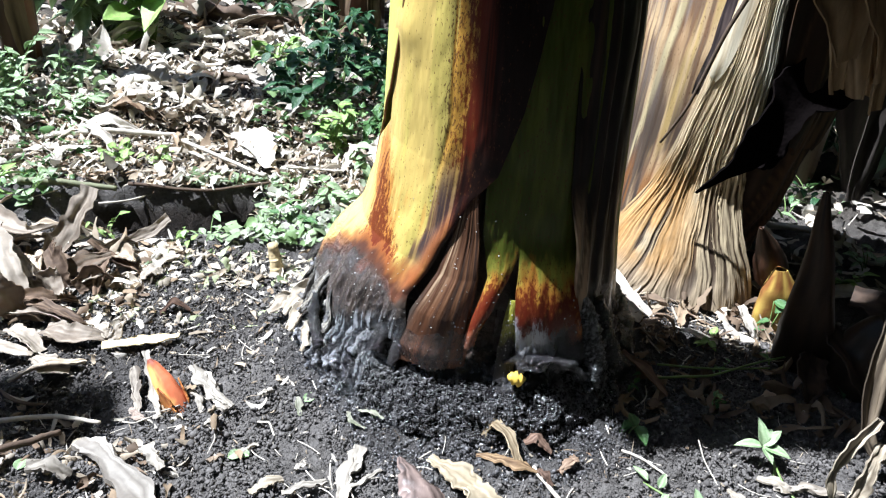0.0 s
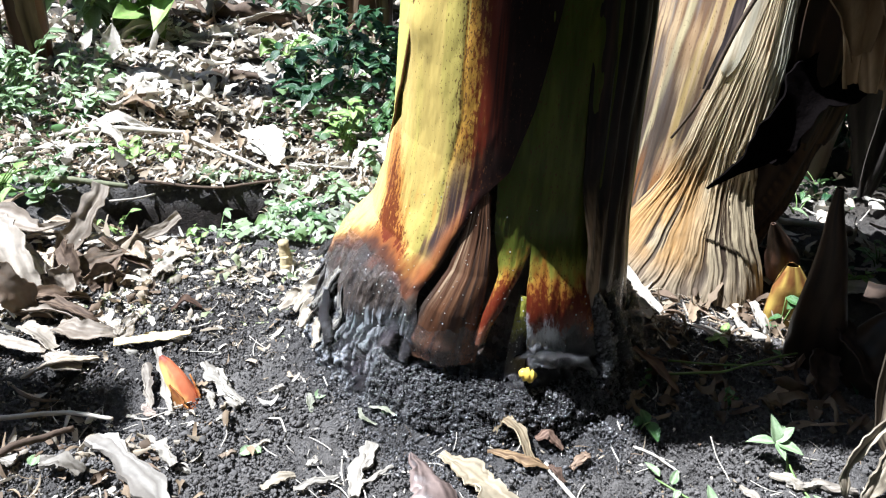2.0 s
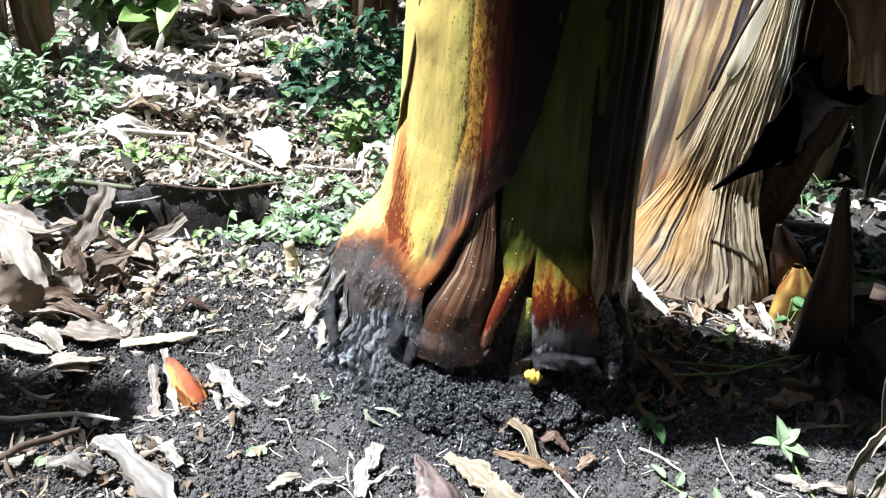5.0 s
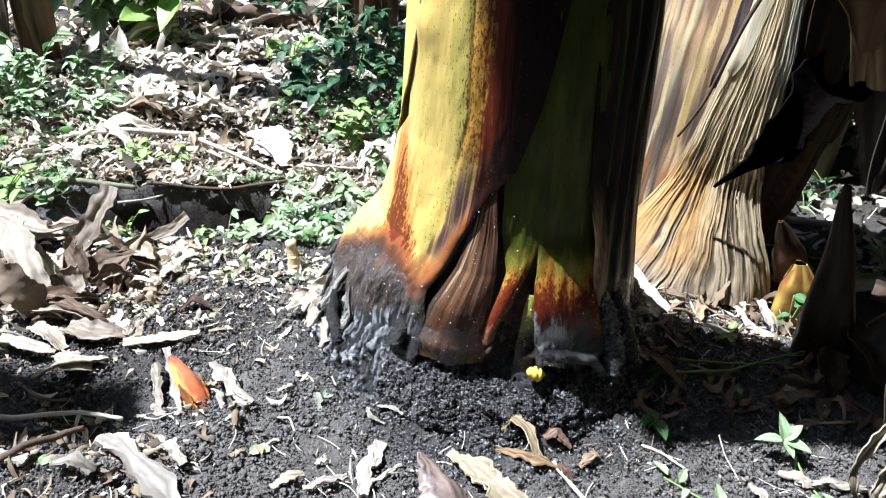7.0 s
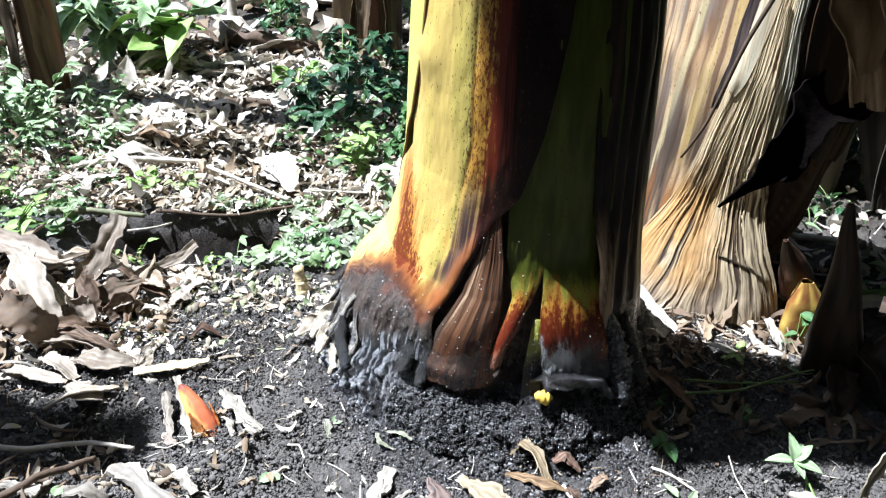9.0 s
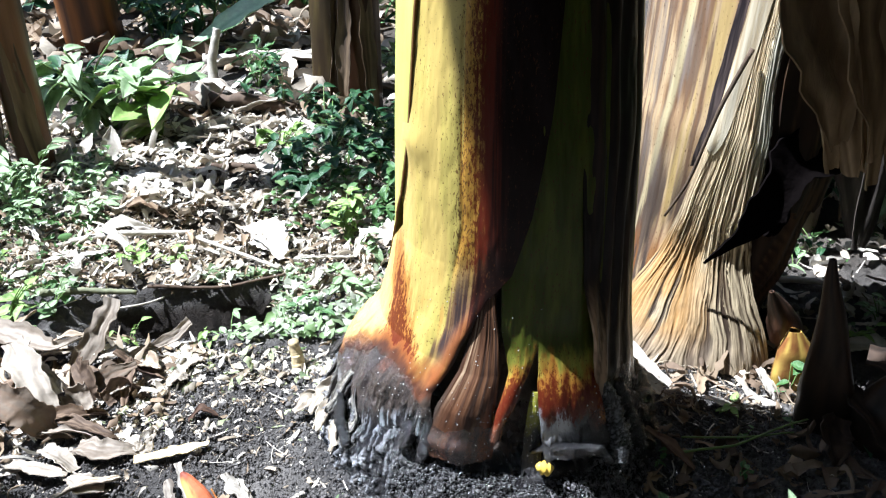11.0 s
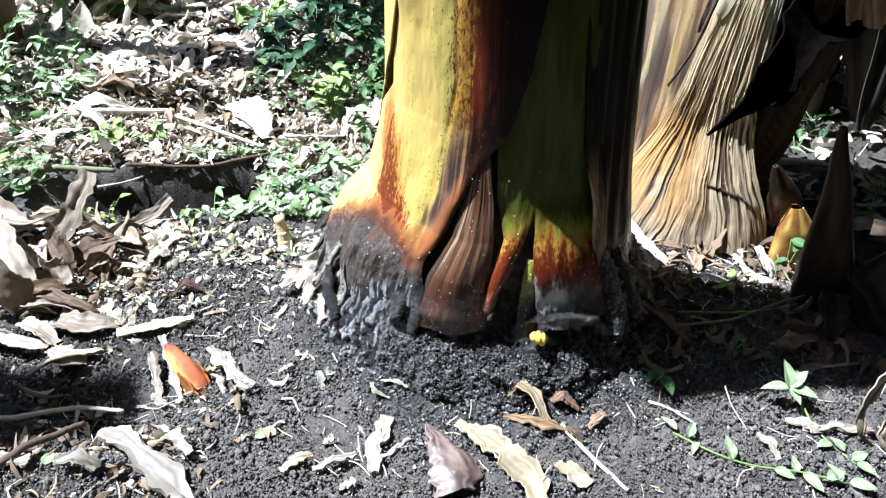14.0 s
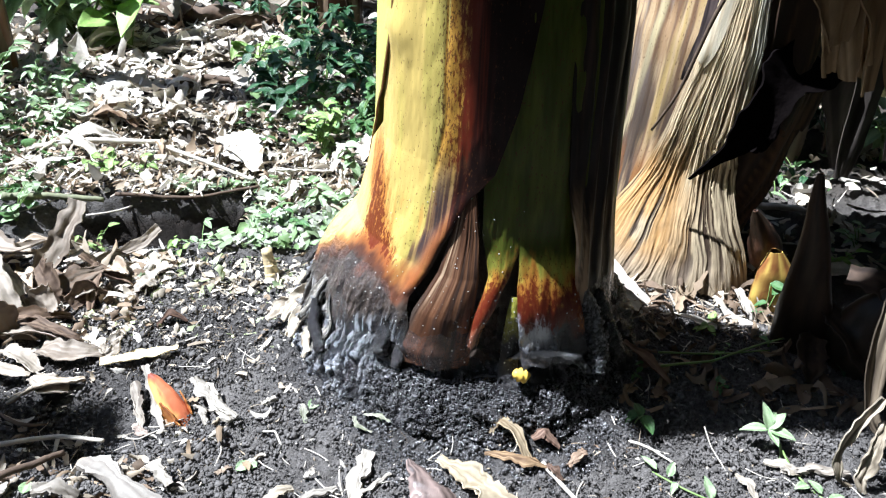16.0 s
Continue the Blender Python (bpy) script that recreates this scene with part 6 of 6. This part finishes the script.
# ---- chips, husks and sticks on the soil, close by ----
def chip(path, width, thick, label, base=None, seed=1, mat=None, category="wood chip", name="wood_chip", curl=0.15, side=None):
    width = [0.72 * w for w in width] if name == "wood_chip" else width
    c0, c1 = base or ((0.40, 0.36, 0.30), (0.64, 0.59, 0.50))
    c0, c1 = tuple(0.55 * v for v in c0), tuple((0.72 if name == "wood_chip" else 0.62) * v for v in c1)
    return dry_leaf(path, width, label, c0, c1, name, category, "chips on the soil", True, mat, thick, seed=seed, curl=curl, wobble=thick, side=side, **(dict(nu=9, n=28, ragged=0.85, crumple=0.0042) if name == "wood_chip" else dict(nu=13, n=34, crumple=0.004, ragged=0.7)))


CH = "bleached split wood chip lying on dark soil"
chip([(-0.272, 1.625, 0.01), (-0.235, 1.585, 0.012), (-0.19, 1.535, 0.004)], [0.009, 0.016, 0.014, 0.012], 0.006, CH, seed=1101)
chip([(-0.245, 1.60, 0.015), (-0.215, 1.56, 0.014), (-0.18, 1.54, 0.006)], [0.004, 0.008, 0.006], 0.004, CH, seed=1102)
chip([(-0.262, 1.575, 0.004), (-0.24, 1.555, 0.006), (-0.23, 1.53, 0.0)], [0.004, 0.009, 0.004], 0.004, CH, seed=1103)
chip([(-0.352, 1.63, 0.03), (-0.325, 1.575, 0.022), (-0.295, 1.52, 0.004)], [0.006, 0.010, 0.008, 0.006], 0.004, CH, seed=1104)
chip([(-0.365, 1.60, 0.02), (-0.345, 1.56, 0.016), (-0.335, 1.53, 0.004)], [0.006, 0.014, 0.008], 0.004, "frayed grey wood chip beside a shoot", ((0.22, 0.18, 0.14), (0.45, 0.40, 0.33)), seed=1105)
chip([(-0.345, 1.535, 0.01), (-0.33, 1.52, 0.01), (-0.315, 1.515, 0.004)], [0.004, 0.010, 0.004], 0.003, CH, ((0.4, 0.3, 0.24), (0.6, 0.5, 0.42)), seed=1106)
chip([(-0.152, 1.572, 0.004), (-0.127, 1.588, 0.006)], [0.006, 0.006], 0.005, CH, seed=1107)
chip([(-0.21, 1.52, 0.002), (-0.214, 1.50, 0.004)], [0.005, 0.005], 0.004, CH, seed=1108)
chip([(0.030, 1.482, 0.006), (0.026, 1.44, 0.008), (0.026, 1.38, 0.003)], [0.012, 0.017, 0.018, 0.012], 0.005, "long bleached wood chip with split ends", seed=1109)
chip([(-0.385, 1.447, 0.02), (-0.34, 1.418, 0.024), (-0.28, 1.372, 0.018), (-0.22, 1.320, 0.004)], [0.018, 0.026, 0.026, 0.020], 0.007, "large weathered grey wood slab on the soil", ((0.36, 0.32, 0.27), (0.60, 0.56, 0.49)), seed=1110)
chip([(-0.43, 1.375, 0.02), (-0.40, 1.385, 0.03), (-0.37, 1.375, 0.012)], [0.012, 0.02, 0.014], 0.005, "grey bark scrap beside a stick", ((0.22, 0.19, 0.15), (0.40, 0.36, 0.30)), seed=1112)
chip([(-0.285, 1.432, 0.02), (-0.265, 1.42, 0.03), (-0.245, 1.40, 0.015)], [0.008, 0.016, 0.008], 0.004, CH, seed=1113)
chip([(-0.53, 1.39, 0.01), (-0.47, 1.38, 0.015)], [0.01, 0.014], 0.004, CH, ((0.3, 0.27, 0.22), (0.5, 0.46, 0.4)), seed=1114)
chip([(-0.16, 1.455, 0.003), (-0.12, 1.47, 0.006)], [0.004, 0.005], 0.003, CH, seed=1115)
chip([(-0.19, 1.43, 0.003), (-0.165, 1.445, 0.006)], [0.004, 0.004], 0.004, "tan wood splinter on the soil", ((0.34, 0.25, 0.17), (0.46, 0.36, 0.26)), seed=1116)
chip([(0.02, 1.40, 0.003), (0.05, 1.425, 0.006), (0.07, 1.445, 0.004)], [0.003, 0.004, 0.002], 0.003, CH, seed=1117)
chip([(-0.11, 1.38, 0.004), (-0.085, 1.40, 0.01), (-0.07, 1.41, 0.004)], [0.008, 0.014, 0.006], 0.003, CH, ((0.5, 0.42, 0.3), (0.66, 0.58, 0.45)), seed=1118)
chip([(-0.065, 1.385, 0.004), (-0.035, 1.395, 0.012), (-0.005, 1.415, 0.004)], [0.004, 0.010, 0.006], 0.003, CH, seed=1119)
chip([(-0.055, 1.43, 0.004), (-0.04, 1.44, 0.01)], [0.005, 0.006], 0.004, CH, seed=1120)
chip([(-0.02, 1.355, 0.004), (0.0, 1.36, 0.012)], [0.006, 0.01], 0.003, CH, seed=1121)
chip([(0.148, 1.541, 0.006), (0.175, 1.556, 0.014), (0.212, 1.565, 0.012)], [0.004, 0.012, 0.011, 0.008], 0.005, "tan dry sheath scrap beside wet soil", ((0.40, 0.32, 0.2), (0.58, 0.5, 0.36)), seed=1122, curl=0.5)
chip([(0.142, 1.535, 0.004), (0.155, 1.548, 0.018), (0.17, 1.552, 0.02)], [0.004, 0.008, 0.003], 0.003, "tan dry sheath scrap beside wet soil", ((0.40, 0.32, 0.2), (0.58, 0.5, 0.36)), seed=1123, curl=0.5)
# husks
HK = dict(category="husk", name="husk")
DL = dict(category="dry leaf", name="dry_leaf")
chip([(0.097, 1.470, 0.010), (0.110, 1.442, 0.022), (0.128, 1.405, 0.027), (0.145, 1.350, 0.020)], [0.003, 0.024, 0.034, 0.036], 0.004, "domed brown husk of a dead sheath with a grey sheen", ((0.10, 0.07, 0.06), (0.40, 0.30, 0.26)), seed=1130, curl=0.75, side=(0, 0, -1), mat=M_HUSK, **HK)
chip([(0.141, 1.476, 0.004), (0.165, 1.458, 0.014), (0.19, 1.440, 0.016), (0.215, 1.425, 0.006)], [0.007, 0.016, 0.022, 0.018], 0.0025, "pale torn husk lying on the soil", ((0.58, 0.47, 0.30), (0.86, 0.74, 0.52)), seed=1131, curl=0.45, **HK)
chip([(0.20, 1.435, 0.008), (0.222, 1.41, 0.016), (0.245, 1.375, 0.012), (0.262, 1.34, 0.004)], [0.012, 0.024, 0.022, 0.014], 0.0025, "pale torn husk lying on the soil", ((0.58, 0.47, 0.30), (0.86, 0.74, 0.52)), seed=1132, curl=0.4, **HK)
chip([(0.222, 1.512, 0.008), (0.236, 1.522, 0.030), (0.256, 1.508, 0.032), (0.279, 1.474, 0.006)], [0.004, 0.011, 0.010, 0.005], 0.002, "curled tan dead leaf standing on the soil", ((0.42, 0.30, 0.17), (0.76, 0.62, 0.40)), seed=1133, curl=0.7, **DL)
chip([(0.214, 1.486, 0.006), (0.245, 1.478, 0.016), (0.277, 1.470, 0.016), (0.306, 1.464, 0.008)], [0.003, 0.011, 0.013, 0.004], 0.002, "brown ribbed dead leaf on the soil", ((0.16, 0.09, 0.045), (0.58, 0.40, 0.22)), seed=1134, curl=0.8, side=(0, 0, -1), **DL)
chip([(0.285, 1.505, 0.016), (0.305, 1.512, 0.028), (0.330, 1.498, 0.010)], [0.005, 0.014, 0.005], 0.002, "brown curled dead leaf on the soil", ((0.17, 0.10, 0.07), (0.38, 0.25, 0.18)), seed=1135, curl=0.8, side=(0, 0, -1), **DL)
chip([(0.305, 1.468, 0.010), (0.318, 1.455, 0.014), (0.328, 1.445, 0.004)], [0.004, 0.009, 0.004], 0.002, "brown curled dead leaf on the soil", ((0.17, 0.10, 0.07), (0.38, 0.25, 0.18)), seed=1141, curl=0.9, **DL)
chip([(0.285, 1.405, 0.006), (0.305, 1.390, 0.012), (0.330, 1.372, 0.004)], [0.006, 0.014, 0.008], 0.002, "pale torn husk lying on the soil", ((0.58, 0.47, 0.30), (0.86, 0.74, 0.52)), seed=1142, curl=0.4, **HK)
chip([(0.342, 1.469, 0.006), (0.355, 1.483, 0.014), (0.368, 1.497, 0.012)], [0.008, 0.010, 0.007], 0.004, "tan bark scrap on the soil", ((0.30, 0.20, 0.13), (0.46, 0.33, 0.23)), seed=1136)
chip([(0.34, 1.595, 0.02), (0.375, 1.60, 0.028), (0.41, 1.605, 0.018)], [0.004, 0.012, 0.005], 0.004, "dark rotten bark strip on wet soil", ((0.06, 0.045, 0.035), (0.15, 0.11, 0.09)), seed=1137)
chip([(0.672, 1.482, 0.006), (0.72, 1.478, 0.01), (0.775, 1.478, 0.004)], [0.006, 0.008, 0.006], 0.006, "pale stick beside a seedling", ((0.40, 0.34, 0.27), (0.56, 0.5, 0.42)), seed=1138)
chip([(0.655, 1.50, 0.004), (0.675, 1.485, 0.012), (0.70, 1.475, 0.004)], [0.005, 0.015, 0.005], 0.003, "pale leaf scrap beside a seedling", ((0.5, 0.43, 0.33), (0.66, 0.6, 0.5)), seed=1139)
chip([(0.60, 1.475, 0.004), (0.615, 1.45, 0.012), (0.62, 1.425, 0.004)], [0.004, 0.012, 0.005], 0.003, "pale leaf scrap on the soil", ((0.5, 0.43, 0.33), (0.66, 0.6, 0.5)), seed=1140)
# curls with a trace of green
for k, (path, w) in enumerate([([(0.02, 1.552, 0.004), (0.045, 1.543, 0.014), (0.065, 1.536, 0.006)], [0.003, 0.006, 0.004]), ([(0.062, 1.538, 0.004), (0.085, 1.545, 0.008), (0.108, 1.555, 0.012), (0.09, 1.562, 0.016), (0.066, 1.556, 0.018)], [0.003, 0.005, 0.005, 0.005, 0.003]),
                               ([(0.005, 1.545, 0.006), (0.012, 1.525, 0.014), (0.035, 1.52, 0.006)], [0.004, 0.005, 0.003]), ([(-0.085, 1.575, 0.008), (-0.08, 1.56, 0.01), (-0.072, 1.54, 0.002)], [0.004, 0.010, 0.003])]):
    chip(path, [0.7 * v for v in w], 0.0012, "thin pale peel curl with a green tinge", ((0.42, 0.46, 0.30), (0.64, 0.62, 0.5)), seed=1150 + k, curl=0.5, category="peel", name="peel_curl")
for k, (x, y, a) in enumerate([(-0.16, 1.44, 40), (-0.13, 1.448, 160), (0.04, 1.545, 10), (-0.07, 1.565, 60), (-0.45, 1.385, 100)]):
    ob = new("fallen_leaf", G_PALE[k % 3])
    ob.matrix_world = Matrix.Translation((x, y, gz(x, y) + 0.012)) @ Euler((0.1, -0.05, radians(a))).to_matrix().to_4x4() @ Matrix.Diagonal((0.03, 0.034, 0.03, 1))
    tagged(ob, "small fallen green leaf on dark soil", "leaf", "green leaves on the soil")


def stick(path, radius, label, mat=None, name="stick"):
    path = [(x, y, z + gz(x, y) + 0.004) for x, y, z in path]
    p = bend(path, 26)
    p[:, 2] += 0.35 * radius * (fbm(np.linspace(0, 9, 26), 0 * p[:, 0], int(radius * 9e4)) - 0.5) * 4
    V, F = tube(p, radius * (1.15 - 0.4 * np.linspace(0, 1, 26) + 0.25 * (fbm(np.linspace(0, 12, 26), 0 * p[:, 0], 7) - 0.5)), 9)
    return tagged(solid(name, V, F, mat or M_STICK), label, "stick", "sticks on the ground")


stick([(-0.62, 1.455, 0.02), (-0.53, 1.468, 0.03), (-0.457, 1.500, 0.045), (-0.378, 1.493, 0.035)], 0.0042, "pale bent stick on dark soil", M_WOOD)
stick([(0.300, 1.472, 0.008), (0.338, 1.424, 0.006), (0.385, 1.366, 0.004)], 0.0034, "pale dry leaf stalk on dark soil", M_WOOD)
stick([(0.445, 1.528, 0.004), (0.47, 1.51, 0.012), (0.51, 1.485, 0.004)], 0.0022, "pale dry root on dark soil", M_WOOD)
stick([(0.565, 1.545, 0.03), (0.573, 1.52, 0.012), (0.59, 1.475, 0.004)], 0.0012, "thin pale root on the soil", M_WOOD)
stick([(-0.54, 1.345, 0.012), (-0.48, 1.405, 0.03), (-0.425, 1.462, 0.04)], 0.006, "thick dark brown stick leaning on the soil")
stick([(-0.36, 1.52, 0.004), (-0.33, 1.505, 0.012), (-0.30, 1.525, 0.006)], 0.0012, "thin pale root on the soil", M_WOOD)
stick([(-0.14, 1.52, 0.004), (-0.115, 1.515, 0.012), (-0.10, 1.49, 0.002)], 0.0018, "thin pale root on the soil", M_WOOD)
stick([(-0.20, 1.50, 0.004), (-0.19, 1.475, 0.01), (-0.195, 1.445, 0.002)], 0.0012, "thin pale root on the soil", M_WOOD)
stick([(-0.59, 2.43, 0.03), (-0.46, 2.36, 0.03), (-0.32, 2.29, 0.02)], 0.005, "thin dry stalk lying across the litter", M_WOOD)
stick([(-0.90, 2.40, 0.02), (-0.75, 2.43, 0.03), (-0.58, 2.46, 0.02)], 0.008, "dry grey stalk lying in the litter", M_WOOD)
stick([(-0.84, 2.14, 0.03), (-0.74, 2.17, 0.03), (-0.64, 2.19, 0.035)], 0.008, "green-grey banana stalk beside the trench", M_STALK)
stick([(-0.62, 2.21, 0.02), (-0.45, 2.23, 0.03), (-0.30, 2.27, 0.02)], 0.0042, "dark stalk at the edge of the trench")
stick([(-0.70, 2.86, 0.02), (-0.60, 2.88, 0.03), (-0.5, 2.86, 0.02)], 0.013, "dark dry stalk lying in the litter")
stick([(-0.12, 2.62, 0.02), (0.02, 2.60, 0.02), (0.12, 2.60, 0.02)], 0.012, "dark grey stalk behind the stem")
stick([(0.90, 2.30, 0.01), (0.98, 2.27, 0.02), (1.10, 2.22, 0.01)], 0.008, "pale dry stalk on the far litter", M_WOOD)
stick([(1.02, 2.20, 0.05), (1.05, 2.24, 0.03), (1.06, 2.30, 0.01)], 0.007, "short brown stub in the litter")
stick([(0.515, 1.68, 0.02), (0.62, 1.70, 0.035), (0.72, 1.755, 0.03), (0.78, 1.78, 0.03)], 0.0022, "thin green vine trailing over shaded soil", M_STEM, "vine")
stick([(0.53, 1.72, 0.02), (0.63, 1.725, 0.03), (0.74, 1.745, 0.025)], 0.0018, "thin green vine trailing over shaded soil", M_STEM, "vine")
stick([(-0.203, 1.93, -0.01), (-0.206, 1.935, 0.03), (-0.212, 1.94, 0.062)], 0.014, "short cut tan stub in the soil", M_STUB, "cut_stub")

stick([(-0.86, 3.62, 0.0), (-0.87, 3.66, 0.12), (-0.84, 3.70, 0.24)], 0.02, "pale upright cut stalk among dead leaves", M_WOOD)
stick([(-0.95, 3.52, 0.03), (-0.75, 3.45, 0.04), (-0.5, 3.40, 0.03)], 0.03, "brown rotting stalk lying on the ground")
stick([(-1.0, 3.95, 0.03), (-0.7, 4.0, 0.06), (-0.45, 4.05, 0.04)], 0.025, "pale dry stalk lying on the ground", M_WOOD)
chip([(0.238, 1.585, 0.012), (0.258, 1.583, 0.02), (0.275, 1.585, 0.012)], [0.006, 0.010, 0.005], 0.006, "bright yellow fresh scrap of sheath in wet soil", ((0.9, 0.62, 0.06), (0.9, 0.66, 0.12)), seed=1160, category="scrap", name="sheath_scrap")

# ---- the orange shoot tip ----
shoot = thing("shoot_tip", (-0.285, 1.565, gz(-0.285, 1.565)), "young orange-red banana shoot coming out of the soil", "banana shoot")


def make_shoot():
    n = 26
    p = bend([(-0.272, 1.548, gz(-0.27, 1.55) - 0.01), (-0.297, 1.565, 0.024), (-0.32, 1.583, 0.046), (-0.33, 1.59, 0.056)], n)
    v = np.linspace(0, 1, n)[:, None]
    A = np.linspace(0, 2 * np.pi, 29)[None, :]
    r = np.interp(v, [0, 0.25, 0.6, 0.9, 1.0], [0.015, 0.0165, 0.0135, 0.007, 0.001]) * (1 + 0.08 * np.sin(2 * A))
    P = np.stack([p[:, 0][:, None] + r * np.cos(A), p[:, 1][:, None] + r * np.sin(A) * 0.85, p[:, 2][:, None] + 0.4 * r * np.cos(A)], -1)
    P[:, -1] = P[:, 0]
    V, F = sheet(P, 0.002)
    nn = fbm(A * 2 + 0 * v, v * 5 + 0 * A, 1201)
    t = mix((0.50, 0.15, 0.07), (0.66, 0.40, 0.13), ss(-0.8 * np.cos(A) - 0.6 * np.sin(A) + 0 * v + 1.6 * (nn - 0.5), 0.0, 0.9))
    t = mix(t, (0.20, 0.06, 0.04), ss(v + 0 * A, 0.86, 0.97))
    t = mix(t, (0.62, 0.55, 0.20), ss(np.abs(v - 0.35) + 0 * A, 0.2, 0.05) * ss(np.cos(A) + 0 * v, -0.3, -0.9))
    solid("bud", V, F[:, ::-1], M_SKIN, shoot, tint=twice(t), spot=twice(0.1 + 0 * t[..., 0]), wet=twice(0.3 + 0 * t[..., 0]))
    for k, a in enumerate((0.6, 2.4, 4.4)):
        c, s = math.cos(a), math.sin(a)
        strip_part("bract", shoot, [(-0.275 + 0.016 * c, 1.55 + 0.014 * s, gz(-0.27, 1.55)), (-0.287 + 0.018 * c, 1.558 + 0.015 * s, 0.022), (-0.297 + 0.02 * c, 1.565 + 0.017 * s, 0.036)], [0.010, 0.010, 0.002],
                   (0.30, 0.08, 0.03), (0.46, 0.2, 0.06), M_SKIN, "red-brown bract", curl=0.5, seed=1210 + k, side=(c, s, 0.2))


make_shoot()

# ---- rotten rim at the foot of the main plant ----
def foot_rags():
    r = np.random.RandomState(91)
    for k in range(12):
        phi = r.uniform(-120, -58)
        z = r.uniform(0.085, 0.125)
        p0 = stem_at(np.array(phi), np.array(z + 0.05), 0.002)
        p1 = stem_at(np.array(phi + 4 * r.randn()), np.array(z), 0.016 + 0.006 * r.rand())
        p2 = stem_at(np.array(phi + 8 * r.randn()), np.array(z - 0.045), 0.036 + 0.016 * r.rand())
        p2[2] = max(p2[2], gz(p2[0], p2[1]) + 0.002)
        c = stem_at(np.array(phi), np.array(z), 1.0) - stem_at(np.array(phi), np.array(z), 0.0)
        pale = phi < -60 and r.rand() < 0.65
        strip_part("rotten_shred", foot_rim, [p0, p1, p2], [0.006 + 0.008 * r.rand(), 0.010 + 0.010 * r.rand(), 0.003], (0.10, 0.095, 0.09) if pale else (0.025, 0.022, 0.020), (0.50, 0.46, 0.38) if pale else (0.09, 0.077, 0.066), M_ROT,
                   "bleached frayed shred" if pale else "black wet rotten shred", curl=0.8, twist=0.4 * r.randn(), seed=1300 + k, wobble=0.012, nu=7, n=16, side=tuple(c), thick=0.003)


foot_rags()
for k, (path, w) in enumerate([([(-0.075, 1.80, 0.10), (-0.12, 1.77, 0.07), (-0.145, 1.75, 0.045)], [0.02, 0.026, 0.008]), ([(-0.085, 1.76, 0.09), (-0.11, 1.72, 0.07), (-0.125, 1.70, 0.05)], [0.014, 0.02, 0.006]),
                               ([(-0.11, 1.79, 0.05), (-0.15, 1.79, 0.05), (-0.18, 1.77, 0.03)], [0.012, 0.02, 0.008]), ([(-0.06, 1.72, 0.08), (-0.085, 1.68, 0.07), (-0.09, 1.655, 0.045)], [0.012, 0.018, 0.006])]):
    strip_part("frayed_sheath", foot_rim, path, w, (0.22, 0.18, 0.13), (0.56, 0.50, 0.40), M_DRY, "bleached frayed sheath scrap", curl=0.8, seed=1400 + k, wobble=0.015, side=(-0.6, -0.6, 0.4))

yc = stem_at(np.array(15.5), np.array(0.120), 0.046)
V, F = tube(bend([yc + (-0.013, 0.0, 0.006), yc, yc + (0.014, 0.004, -0.002)], 9), [0.003, 0.008, 0.007, 0.012, 0.009, 0.013, 0.010, 0.006, 0.003], 10)
solid("cut_core", V, F, M_SKIN, plant, "bright yellow torn flesh of an inner sheath", tint=np.tile((0.78, 0.54, 0.09), (len(V), 1)), spot=0.3, wet=0.6)


def wet_lump(name, stations, radius, seed, label, dark=(0.012, 0.011, 0.011), pale=(0.04, 0.037, 0.036)):
    """A lumpy roll of black rotten sheath along places on the stem (phi, z, off)."""
    p = bend([stem_at(np.array(float(a)), np.array(z), o) for a, z, o in stations], 70)
    r = np.interp(np.linspace(0, 1, 70), np.linspace(0, 1, len(radius)), radius)
    V, F = tube(p, r, 40)
    c = np.repeat(p, 40, axis=0)
    n = fbm(V[:, 0] * 55 + seed, V[:, 2] * 70 + V[:, 1] * 50, seed, 3)
    m = np.abs(fbm(V[:, 0] * 170 + seed, V[:, 2] * 190 + V[:, 1] * 150, seed + 4, 3) - 0.5)
    V = c + (V - c) * (0.5 + 0.65 * n + 0.7 * m)[:, None]
    solid(name, V, F, M_ROT, foot_rim, label, tint=mix(dark, pale, ss(m, 0.05, 0.25)), wet=0.7)


WL = "black wet glossy roll of rotten sheath"
wet_lump("rotten_roll", [(12, 0.135, 0.030), (17, 0.148, 0.040), (25, 0.142, 0.05), (33, 0.13, 0.05), (38, 0.10, 0.05)], [0.004, 0.009, 0.012, 0.011, 0.006], 1501, WL, (0.005, 0.005, 0.005), (0.02, 0.019, 0.019))
# this roll is painted grey to look lit by the sun
wet_lump("rotten_roll", [(41, 0.225, 0.018), (43, 0.18, 0.03), (44, 0.13, 0.04), (42, 0.09, 0.05)], [0.008, 0.018, 0.022, 0.014], 1503, "wet roll of rotten sheath, painted grey to look sunlit", (0.05, 0.05, 0.052), (0.24, 0.24, 0.25))
wet_lump("rotten_roll", [(52, 0.20, 0.015), (53, 0.15, 0.025), (55, 0.09, 0.04)], [0.008, 0.018, 0.016], 1504, WL)
wet_lump("rotten_roll", [(-33, 0.17, -0.005), (-30, 0.14, 0.005), (-30, 0.11, 0.02)], [0.008, 0.017, 0.014], 1506, WL)
wet_lump("rotten_roll", [(-66, 0.13, 0.025), (-60, 0.10, 0.035), (-52, 0.075, 0.04)], [0.006, 0.012, 0.010], 1507, WL)
wet_lump("rotten_roll", [(-24, 0.155, 0.0), (-23, 0.125, 0.01), (-24, 0.10, 0.02)], [0.006, 0.013, 0.010], 1508, WL)
